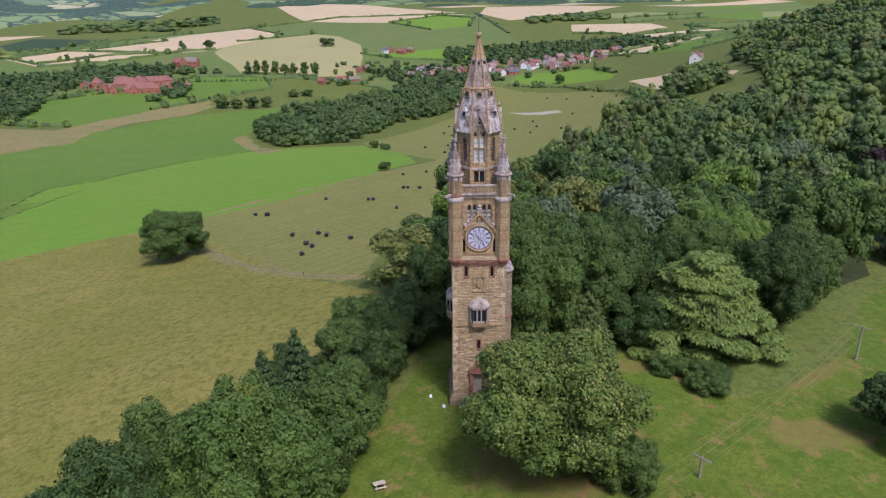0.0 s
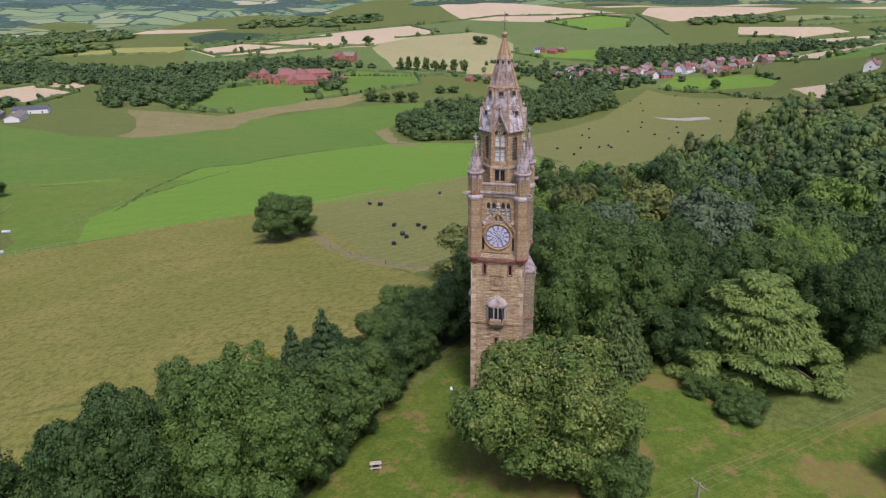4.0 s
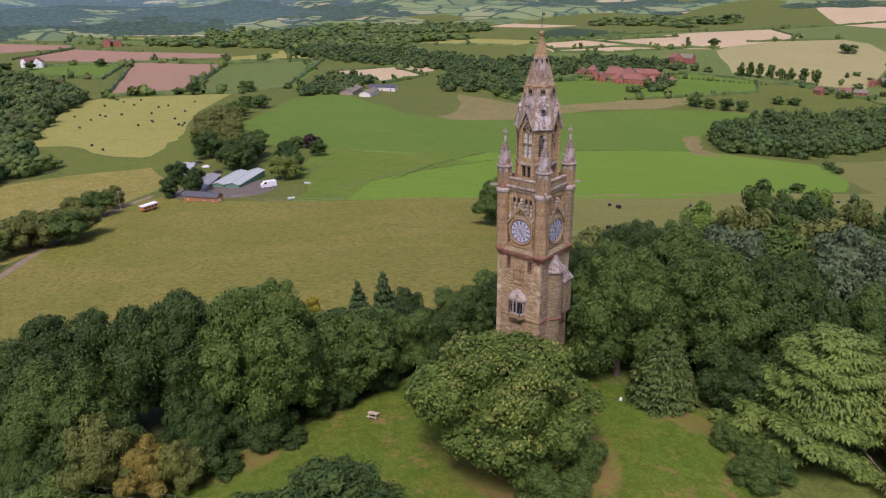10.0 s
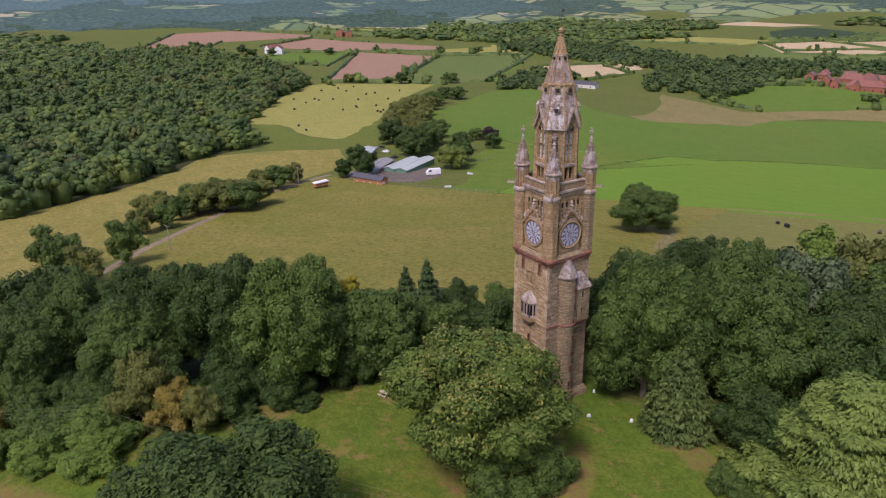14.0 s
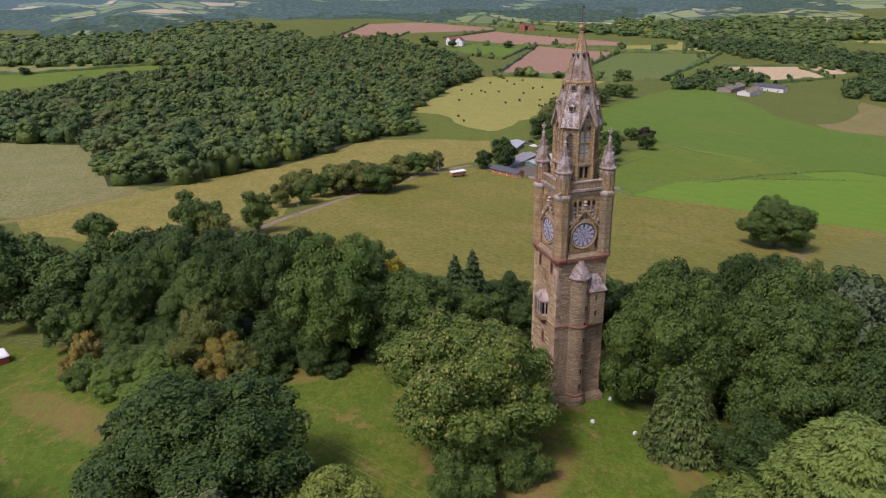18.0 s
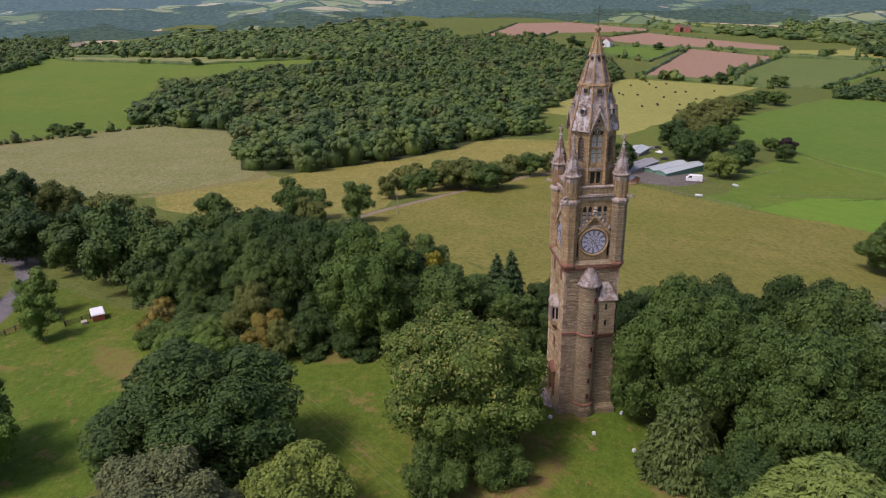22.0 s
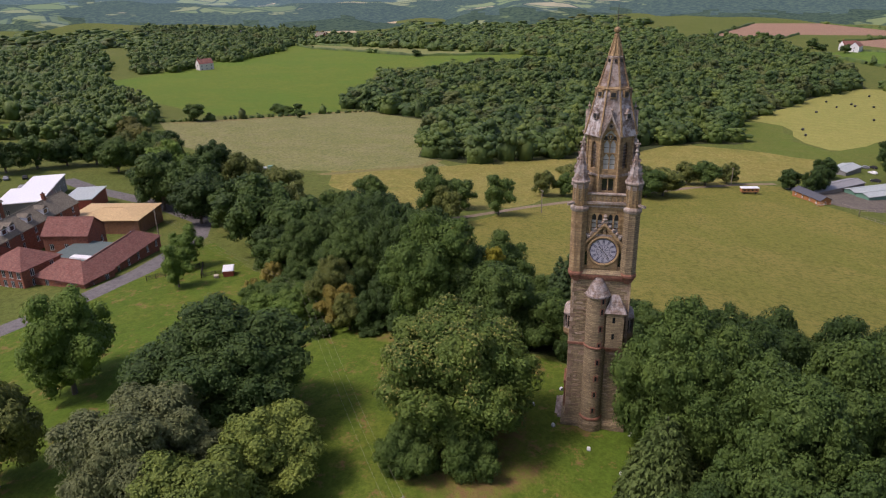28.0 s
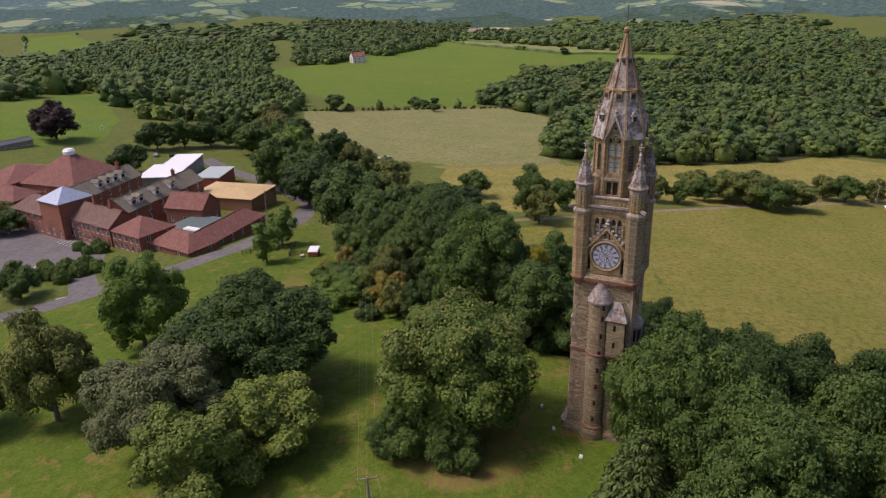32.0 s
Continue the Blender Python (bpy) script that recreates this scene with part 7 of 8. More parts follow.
# ---- buildings ----
def building(name, label, category, x, y, rz, L, W, eave, ridge, wall, roof, kind="gable", win=(0, 0, 0, 0), storeys=1, base=None, roof_label="", group="", parent=None, wsize=(1.1, 1.6), inset=0.0):
    """A house from its corner, along rz: four walls with real window openings, roof slabs with eaves. win: windows on front, right, back, left."""
    z = min(hz(x, y), hz(x + L * math.cos(radians(rz)) - W * math.sin(radians(rz)), y + L * math.sin(radians(rz)) + W * math.cos(radians(rz)))) if base is None else base
    H = empty(name, x, y, z, rz, label, category, group)
    frames = [(Matrix(), L), (Matrix.Translation((L, 0, 0)) @ Matrix.Rotation(math.pi / 2, 4, "Z"), W), (Matrix.Translation((L, W, 0)) @ Matrix.Rotation(math.pi, 4, "Z"), L), (Matrix.Translation((0, W, 0)) @ Matrix.Rotation(-math.pi / 2, 4, "Z"), W)]
    ww, wh = wsize
    for (m, length), n in zip(frames, win):
        holes = []
        for s in range(storeys):
            z0 = 1.0 + s * (eave - 0.6) / storeys
            for k in range(n):
                u = length * (k + 0.5) / n
                holes.append((u - ww / 2, z0, u + ww / 2, min(z0 + wh, eave - 0.25)))
        w = part("wall", panel(B(), m, 0, length, -1.5, eave, holes, 0.18), wall, H)
        for h in holes:
            win_o = part("window", slab(m, h[0], h[1], h[2], h[3], 0.14, 0.17), GLASS, w, "dark pane in a white frame")
            if math.hypot(x, y) > 320:
                continue
            bm = B()
            for a in ((h[0], h[1], h[0] + 0.08, h[3]), (h[2] - 0.08, h[1], h[2], h[3]), (h[0] + 0.08, h[3] - 0.08, h[2] - 0.08, h[3]), (h[0] - 0.06, h[1] - 0.1, h[2] + 0.06, h[1]), ((h[0] + h[2]) / 2 - 0.03, h[1], (h[0] + h[2]) / 2 + 0.03, h[3] - 0.08)):
                slab(m, *a, 0.04 if a[1] >= h[1] else -0.06, 0.135, bm)
            part("window_frame", bm, WHITE, w, "white window frame")
    o = 0.35
    bm = B()
    if kind == "flat":
        box(bm, -o, -o, eave, L + o, W + o, eave + 0.3)
        part("roof", bm, roof, H, roof_label)
    else:
        if kind == "gable":
            for s in (0, 1):
                v = [bm.verts.new(p) for p in ((0 if not s else L, 0, eave), (0 if not s else L, W, eave), (0 if not s else L, W / 2, ridge - 0.12))]
                bm.faces.new(v)
                part("gable", bm, wall, H)
                bm = B()
            ra, rb = -o, L + o
        elif kind == "hip":
            ra, rb = min(W / 2, L / 2 - 0.1), max(L - W / 2, L / 2 + 0.1)
        else:
            ra = rb = L / 2
        t = 0.16
        low = [(-o, -o), (L + o, -o), (L + o, W + o), (-o, W + o)]
        top = [(ra, W / 2), (rb, W / 2)]
        drop = eave - o * (ridge - eave) / (W / 2)
        lo = [bm.verts.new((px, py, drop + t)) for px, py in low]
        lb = [bm.verts.new((px, py, drop)) for px, py in low]
        tp = [bm.verts.new((px, py, ridge + t)) for px, py in top]
        tb = [bm.verts.new((px, py, ridge)) for px, py in top]
        bm.faces.new((lo[0], lo[1], tp[1], tp[0]))
        bm.faces.new((lo[2], lo[3], tp[0], tp[1]))
        if kind != "gable":
            bm.faces.new((lo[1], lo[2], tp[1]))
            bm.faces.new((lo[3], lo[0], tp[0]))
        bm.faces.new((lb[1], lb[0], tb[0], tb[1]))
        bm.faces.new((lb[3], lb[2], tb[1], tb[0]))
        for k in range(4):
            if kind == "gable" and k in (1, 3):
                a, c = k, (k + 1) % 4
                tt = 1 if k == 1 else 0
                bm.faces.new((lb[a], tb[tt], tp[tt], lo[a]))
                bm.faces.new((tb[tt], lb[c], lo[c], tp[tt]))
            else:
                bm.faces.new((lb[k], lb[(k + 1) % 4], lo[(k + 1) % 4], lo[k]))
        part("roof", bm, roof, H, roof_label)
        if kind != "pyramid":
            part("ridge_tiles", box(B(), ra, W / 2 - 0.12, ridge + t - 0.05, rb, W / 2 + 0.12, ridge + t + 0.1), roof, H)
    return H


def chimney(H, x, y, z0, z1, w=0.8):
    bm = box(B(), x - w / 2, y - w / 2, z0, x + w / 2, y + w / 2, z1)
    box(bm, x - w / 2 - 0.08, y - w / 2 - 0.08, z1 - 0.25, x + w / 2 + 0.08, y + w / 2 + 0.08, z1)
    c = part("chimney", bm, BRICK, H, "brick chimney stack")
    for s in (-0.18, 0.18):
        part("chimney_pot", rings(B(), 8, [(0.12, z1), (0.1, z1 + 0.45)], x + s, y), TILE, c)


def dormer(H, x, y, z, face=-1):
    bm = box(B(), x - 1.1, y + face * 1.5, z - 0.3, x + 1.1, y - face * 0.9, z + 1.6)
    d = part("dormer", bm, WHITE, H, "white painted dormer")
    part("pane", box(B(), x - 0.7, y + face * 1.53, z + 0.2, x + 0.7, y + face * 1.51, z + 1.3), GLASS, d)
    bm = B()
    v = [bm.verts.new(p) for p in ((x - 1.3, y + face * 1.7, z + 1.6), (x + 1.3, y + face * 1.7, z + 1.6), (x + 1.3, y - face * 1.2, z + 1.6), (x - 1.3, y - face * 1.2, z + 1.6), (x, y + face * 1.7, z + 2.35), (x, y - face * 1.8, z + 2.35))]
    for f in ((0, 1, 4), (2, 3, 5), (0, 4, 5, 3), (1, 2, 5, 4), (0, 3, 2, 1)):
        bm.faces.new([v[k] for k in f])
    part("dormer_roof", bm, TILE_GREY, d)


SZ = hz(-50, -140) - 0.2
SC = "red-brick school"
A0 = 83.0                         # the front faces the forecourt
b1 = building("school_building", "two-storey red-brick school range with weathered tile roof", "school building", -47.5, -181, A0, 15, 9, 6.0, 9.4, BRICK, TILE_BROWN, "hip", (5, 2, 3, 3), 2, SZ, "weathered brown tile roof", SC)
chimney(b1, 12, 4.5, 9, 12)
b2 = building("school_gatehouse", "brick gatehouse with arch and blue-grey lead roof", "school building", -45.6, -166, A0, 9.5, 10, 10.5, 13.6, BRICK, BLUEGREY, "pyramid", (3, 2, 2, 2), 1, SZ, "blue-grey lead pyramid roof", SC, wsize=(1.0, 2.0))
part("arch_opening", panel(B(), Matrix.Translation((0, -0.06, 0)), 2.9, 6.6, -0.5, 5.2, [(3.3, -0.5, 6.2, 4.6)], 0.5, arch=(0,)), RED, b2, "red stone carriage arch")
# black slab stands for the shade within the carriage arch
part("arch_shade", box(B(), 3.3, 0.1, -0.5, 6.2, 0.3, 4.6), DARK, b2)
b3 = building("school_building", "two-storey red-brick school range with weathered tile roof", "school building", -46.8, -156.3, A0, 17.5, 9, 6.0, 9.4, BRICK, TILE_BROWN, "gable", (8, 1, 4, 0), 2, SZ, "weathered brown tile roof", SC)
chimney(b3, 6, 4.5, 9, 12)
chimney(b3, 13, 4.5, 9, 11.8)
building("school_block", "lower red-tiled brick school block", "school building", -45.0, -138.7, A0, 11.5, 11, 5.4, 8.6, BRICK, TILE, "hip", (5, 2, 2, 0), 2, SZ, "red clay tile roof", SC)
building("school_wing", "single-storey brick wing with hipped clay roof", "school building", -46.5, -127, A0, 14.8, 9, 3.1, 6.2, BRICK, TILE, "hip", (2, 2, 2, 2), 1, SZ, "brown clay tile roof", SC)
building("school_wing", "long single-storey brick wing beside the drive", "school building", -46.5, -112.0, 185, 31, 8.5, 3.1, 5.9, BRICK, TILE, "hip", (7, 2, 9, 2), 1, SZ - 0.6, "brown clay tile roof", SC)
ra = building("school_range", "long brick range with weathered roof and white dormers", "school building", -57.5, -146.0, 187, 34, 9, 5.6, 8.8, BRICK, TILE_GREY, "gable", (6, 2, 6, 2), 2, SZ, "weathered olive tile roof", SC)
for k in range(4):
    dormer(ra, (4, 7, 14, 21)[k], 2.6, 6.5, -1)
chimney(ra, 26, 4.5, 8.4, 10.6)
rb = building("school_range", "long brick range with weathered roof and white dormers", "school building", -61.5, -168.5, 191, 27, 9, 5.8, 9.0, BRICK, TILE_GREY, "gable", (6, 2, 6, 2), 2, SZ, "weathered olive tile roof", SC)
for k in range(4):
    dormer(rb, 9 + k * 3.6, 2.6, 6.7, -1)
chimney(rb, 22, 4.5, 8.6, 11.2, 0.9)
building("courtyard_house", "small gabled brick building in the courtyard", "school building", -66.0, -141.0, 100, 12, 9, 5.0, 8.4, BRICK, TILE, "gable", (3, 2, 3, 2), 1, SZ, "clay tile roof", SC)
part("skylight", box(B(), -60, -127, SZ + 2.8, -58, -119.5, SZ + 3.15, taper=0.1), WHITE)
tagged(bpy.data.objects["skylight"], "long pale glazed rooflight over the courtyard", "rooflight")
tagged(part("court_roof", box(B(), -70, -133, SZ - 1, -56, -121, SZ + 2.8), FELT), "dull grey-green felt roof of the courtyard infill", "roof")
hall = building("assembly_hall", "large square brick hall with pyramid tile roof", "school hall", -66.0, -203, 96, 22, 22, 6.0, 14.2, BRICK, TILE, "pyramid", (4, 4, 4, 4), 1, SZ, "red clay pyramid roof", SC)
part("roof_vent", rings(B(), 12, [(1.9, 13.4), (1.9, 14.6), (1.5, 15.0), (1.4, 15.2)], 11, 11), WHITE, hall, "round white roof ventilator")
building("school_block", "brick school block with clay roof", "school building", -60.0, -220, 96, 16, 24, 6.0, 9.5, BRICK, TILE, "hip", (5, 4, 3, 3), 2, SZ, "brown clay roof", SC)
building("school_block", "brick school block with clay roof", "school building", -52.0, -203, 96, 14, 10, 5.0, 8.0, BRICK, TILE, "hip", (5, 4, 3, 3), 1, SZ, "brown clay roof", SC)
building("sports_hall", "orange-brick hall with flat ochre felt roof", "sports hall", -87.0, -152.5, 100, 22, 16, 4.5, 5.7, TIMBER_BRICK, OCHRE, "hip", (0, 0, 0, 0), 1, -17.2, "ochre felt roof", SC)
building("white_roofed_block", "low block with white flat roof", "school building", -121, -185, 207, 17, 10, 4.4, 4.8, GREYROOF, WHITE, "flat", (3, 0, 3, 0), 1, -18.4, "white flat roof", SC)
building("white_roofed_block", "low block with white flat roof", "school building", -102.5, -174, 207, 18, 13, 4.6, 4.8, GREYROOF, WHITE, "flat", (3, 0, 3, 2), 1, -17.4, "white flat roof", SC)
building("red_walled_shed", "small shed with red walls", "shed", -112, -163, 200, 15, 9, 3.6, 4.2, REDWALL, METALROOF, "flat", (0, 0, 0, 0), 1, -18.2, "pale roof", SC)
building("pavilion", "long low dark pavilion beside the playing field", "pavilion", -108, -276, 172, 14, 6, 2.6, 3.6, WOODGREY, SLATE, "gable", (4, 1, 2, 1), 1, None, "dark roof")

# farm
building("stable", "orange timber stable block with dark roof", "stable", -228, 77.5, 26, 16, 5, 2.6, 3.9, TIMBER, SLATE, "gable", (4, 1, 0, 1), 1, None, "dark felt roof", "farm buildings", wsize=(0.9, 1.0))
building("barn", "low open barn with grey sheet roof", "barn", -233, 86, 128, 34, 8, 3.4, 4.4, WOODGREY, GREYROOF, "gable", (0, 0, 3, 0), 1, None, "grey sheet roof", "farm buildings")
building("shed", "green clad shed with pale sheet roof", "shed", -232, 108, 118, 27, 7, 3.6, 4.5, GREENWALL, METALROOF, "gable", (0, 0, 0, 0), 1, None, "pale sheet roof", "farm buildings")
building("shed", "green clad shed with pale sheet roof", "shed", -240, 105, 118, 24, 6, 3.2, 4.0, GREENWALL, METALROOF, "gable", (0, 0, 0, 0), 1, None, "pale sheet roof", "farm buildings")
building("shed", "pale-roofed store behind the farm", "shed", -284, 114, 140, 16, 9, 3.0, 4.0, GREYROOF, METALROOF, "gable", (0, 0, 0, 0), 1, None, "pale sheet roof", "farm buildings")
building("barn", "long low brown barn with dark roof", "barn", -500, 428, 118, 34, 14, 4.5, 7.0, WOODGREY, TILE_GREY, "gable", (0, 0, 0, 0), 1, None, "dark brown roof", "distant farm")
building("barn", "long low brown barn with dark roof", "barn", -478, 432, 118, 30, 12, 4.5, 7.0, RENDERW, TILE_GREY, "gable", (3, 0, 3, 0), 1, None, "dark brown roof", "distant farm")
building("barn", "long low brown barn with dark roof", "barn", -520, 470, 28, 30, 12, 4.5, 7.0, RENDERW, SLATE, "gable", (3, 0, 3, 0), 1, None, "dark brown roof", "distant farm")

# scattered houses
house_rng = random.Random(77)


def house(x, y, group, wall=None, roof=None, s=1.0, wins=(3, 1, 3, 1)):
    wall = wall or house_rng.choice([BRICK, BRICK, RENDERW, WHITE])
    roof = roof or house_rng.choice([TILE, TILE, TILE_GREY, SLATE])
    white = wall in (RENDERW, WHITE)
    h = building("house", ("white rendered" if white else "red brick") + " country house with a pitched tile roof", "house", x, y, house_rng.uniform(0, 180), house_rng.uniform(10, 15) * s, 8 * s, 5.2 * s, 8.6 * s, wall, roof, "gable", wins, 2, None, "", group, wsize=(1.2, 1.4))
    chimney(h, 1.5, 4 * s, 7.5 * s, 10 * s, 0.9)


house(-700, -474, "", RENDERW, TILE, 1.5)
for x, y in ((-155, 862), (-143, 868), (-128, 872), (-118, 934), (-112, 946), (-96, 1077), (-80, 1085), (-60, 1077), (-48, 1090), (-6, 916), (20, 905), (45, 900), (70, 896), (85, 885), (100, 905), (117, 900), (130, 912), (145, 890), (160, 900), (167, 880), (180, 905), (195, 890), (210, 915), (231, 921), (245, 935), (-30, 925), (-20, 905), (150, 925), (120, 930), (60, 920), (30, 930)):
    house(x, y, "village across the fields")
for k in range(38):
    f = k / 37
    house(-40 + 250 * f + house_rng.uniform(-12, 12), 905 + 60 * f * (1 - f) + house_rng.uniform(-45, 40), "village across the fields", house_rng.choice([PINKBRICK, RENDERW, PINKBRICK, WHITE]), house_rng.choice([TILE_PINK, TILE_PINK, TILE_GREY]), 1.0, (2, 0, 2, 0))
house(247, 623, "", RENDERW, TILE, 1.3)
house(255, 640, "", WHITE, TILE_GREY, 1.1)
for x, y in ((-1229, 531), (-1215, 545), (-1026, 316), (-1206, -536), (-1224, -540), (-1295, -748), (-360, 929), (-345, 940), (-1010, 330)):
    house(x, y, "far houses", None, None, 1.5)
# red-roofed hall in the trees
HR = "red-roofed country hotel"
for x, y, rz, L, W, e, r in ((-372, 742, 20, 40, 14, 6, 12), (-392, 760, 20, 30, 16, 7, 13), (-352, 752, 110, 26, 13, 6, 11), (-410, 772, 110, 24, 12, 6, 11), (-340, 775, 20, 34, 12, 5, 9), (-380, 790, 20, 46, 12, 6, 11), (-330, 745, 20, 18, 10, 4, 8), (-405, 745, 20, 22, 10, 4, 8), (-365, 768, 65, 16, 12, 8, 15)):
    building("hotel_range", "large red-roofed brick country hotel range", "hotel", x, y, rz, L, W, e, r, BRICK, TILE, "hip", (5, 2, 5, 2), 1, None, "red tile roof", HR, wsize=(1.4, 1.6))
for x, y, rz, L, W, e, r in ((-376, 736, 110, 12, 8, 6, 10.5), (-389, 741, 110, 13, 9, 7, 12.5), (-355, 741, 110, 12, 8, 6, 10.5), (-345, 768, 110, 12, 8, 5, 9.5), (-398, 782, 20, 14, 9, 7, 11.5), (-415, 752, 110, 16, 10, 6, 10), (-360, 786, 110, 14, 9, 7, 12)):
    building("hotel_gable", "gabled red-brick cross wing of the country hotel", "hotel", x, y, rz, L, W, e, r, BRICK, TILE_BROWN, "gable", (2, 1, 2, 1), 1, None, "brown tile roof", HR, wsize=(1.4, 1.6))


# ---- small things ----
IRON = plain_mat("galvanised_iron", (0.3, 0.3, 0.31), 0.5, 0.5)
CARBLUE = plain_mat("blue_car_paint", (0.05, 0.12, 0.3), 0.3, 0.0, 0.05)
CARGREY = plain_mat("grey_car_paint", (0.2, 0.2, 0.21), 0.3, 0.0, 0.05)
TYRE = plain_mat("black_rubber", (0.02, 0.02, 0.02), 0.9)
STRIPE = plain_mat("road_paint", (0.62, 0.61, 0.58), 0.8)


def beam(p, q, r=0.05, bm=None, sides=6):
    """A straight round bar between two points."""
    bm = bm or B()
    p, q = Vector(p), Vector(q)
    d = q - p
    mm = Matrix.Translation(p) @ d.to_track_quat("Z", "X").to_matrix().to_4x4()
    n0 = len(bm.verts)
    rings(bm, sides, [(r, 0), (r, d.length)])
    bm.verts.ensure_lookup_table()
    bmesh.ops.transform(bm, verts=bm.verts[n0:], matrix=mm)
    return bm


def utility_pole(x, y, H, rz=0.0, arms=2, label="weathered wooden electricity pole with crossarms"):
    P = empty("utility_pole", x, y, hz(x, y), rz, label, "electricity pole", "electricity poles")
    part("post", rings(B(), 10, [(0.17, -0.5), (0.15, H * 0.5), (0.11, H)]), WOODGREY, P)
    for k in range(arms):
        z = H - 0.25 - 0.7 * k
        part("crossarm", box(B(), -1.15, -0.06, z, 1.15, 0.06, z + 0.12), WOODGREY, P, "timber crossarm")
        for u in (-1.0, 0.0, 1.0):
            part("insulator", rings(B(), 8, [(0.03, z + 0.12), (0.07, z + 0.18), (0.05, z + 0.3), (0.02, z + 0.33)], u, 0), IRON, P)
    return P


def wire(a, b, za, zb, off=(0, 0), sag=0.9):
    """One sagging wire between two pole heads."""
    pa, pb = Vector((a[0] + off[0], a[1] + off[1], za)), Vector((b[0] + off[0], b[1] + off[1], zb))
    line = [(tuple(pa.lerp(pb, k / 14) - Vector((0, 0, sag * 4 * k / 14 * (1 - k / 14)))), 0.012) for k in range(15)]
    v, q = tubes([line], 4)
    tagged(new("overhead_wire", arrays_mesh("overhead_wire", v, q, COPPERWIRE)), "thin overhead electricity wire between the poles", "wire", "overhead wires")


COPPERWIRE = plain_mat("dull_copper_wire", (0.22, 0.2, 0.14), 0.8)
PA, PB, PC, PD = (24.0, -19.2), (56.9, 8.4), (-30, -52), (-87, -122)
TOP = {PA: 3.3, PB: hz(*PB) + 5.6, PC: hz(*PC) + 4.8, PD: hz(*PD) + 8.8}
ANG = math.degrees(math.atan2(-28, -33.5)) + 90
for p in (PA, PB, PC):
    utility_pole(*p, TOP[p] - hz(*p), ANG, 1)
utility_pole(*PD, 9.0, 40, 2)
utility_pole(-151, -19.6, 8.0, 30, 1, "slender telegraph pole in the pasture")
utility_pole(-239.6, 55.2, 8.0, 30, 1, "slender telegraph pole by the track")
ox, oy = math.cos(radians(ANG)), math.sin(radians(ANG))
for u in (-1.0, 0.0, 1.0):
    o = (ox * u, oy * u)
    wire(PA, PB, TOP[PA] + 0.1, TOP[PB] + 0.1, o)
    wire(PA, PC, TOP[PA] + 0.1, TOP[PC] + 0.1, o, 1.4)
    wire(PC, PD, TOP[PC] + 0.1, TOP[PD] + 0.1, o, 1.8)


def floodlight(x, y, aim):
    F = empty("floodlight", x, y, hz(x, y), aim, "small white ground floodlight aimed at the tower", "floodlight", "floodlights round the tower")
    part("bracket", box(B(), -0.2, -0.2, -0.1, 0.2, 0.2, 0.12), IRON, F, "iron bracket")
    h = part("housing", box(B(), -0.22, -0.16, 0.12, 0.22, 0.16, 0.42, taper=0.05), WHITE, F)
    part("lens", box(B(), -0.15, 0.16, 0.18, 0.15, 0.175, 0.36), GLASS, h)


for x, y in ((4.5, -4.6), (4.4, 4.6), (8.5, -0.2), (-4.6, -4.2), (0.2, -7.5), (-6.4, -1.5), (12.2, 3.5)):
    floodlight(x, y, math.degrees(math.atan2(y, x)) + 90)

# picnic bench on the lawn
PB = empty("picnic_bench", -12, -18.6, hz(-12, -18.6), 20, "pale weathered timber picnic bench on the lawn", "picnic bench")
PB.scale = (0.78, 0.78, 0.85)
for k in range(5):
    part("table_board", box(B(), -0.9, -0.36 + k * 0.145, 0.71, 0.9, -0.36 + k * 0.145 + 0.13, 0.75), STRAWWOOD, PB)
for s in (-1, 1):
    for k in range(2):
        part("seat_board", box(B(), -0.9, s * 0.72 - 0.13 + k * 0.14, 0.42, 0.9, s * 0.72 - 0.13 + k * 0.14 + 0.13, 0.46), STRAWWOOD, PB)
    for x in (-0.6, 0.6):
        part("leg", beam((x, s * 0.75, -0.02), (x, s * 0.25, 0.71), 0.05, None, 4), STRAWWOOD, PB)
for x in (-0.6, 0.6):
    part("brace", box(B(), x + 0.03, -0.8, 0.36, x + 0.09, 0.8, 0.42), STRAWWOOD, PB)


def fence(pts, label, post=2.4, h=1.15, rails=3, mat=None, group="fences", name="fence", far=False):
    """Post-and-rail fence along a line."""
    x0, y0 = pts[0]
    z0 = hz(x0, y0)
    F = empty(name, x0, y0, z0, 0, label, "fence", group)
    mat = mat or WOODGREY
    for (ax, ay), (bx, by) in zip(pts, pts[1:]):
        n = max(1, int(math.hypot(bx - ax, by - ay) / post))
        for k in range(n + 1):
            f = k / n
            x, y = ax + (bx - ax) * f, ay + (by - ay) * f
            z = hz(x, y) - z0
            part("post", box(B(), x - x0 - 0.06, y - y0 - 0.06, z - 0.2, x - x0 + 0.06, y - y0 + 0.06, z + h), mat, F)
            if k:
                for r in range(rails):
                    zr = 0.3 + (h - 0.42) * r / max(1, rails - 1)
                    part("rail", beam((px - x0, py - y0, pz + zr), (x - x0, y - y0, z + zr), 0.045, None, 4), mat, F)
            px, py, pz = x, y, z


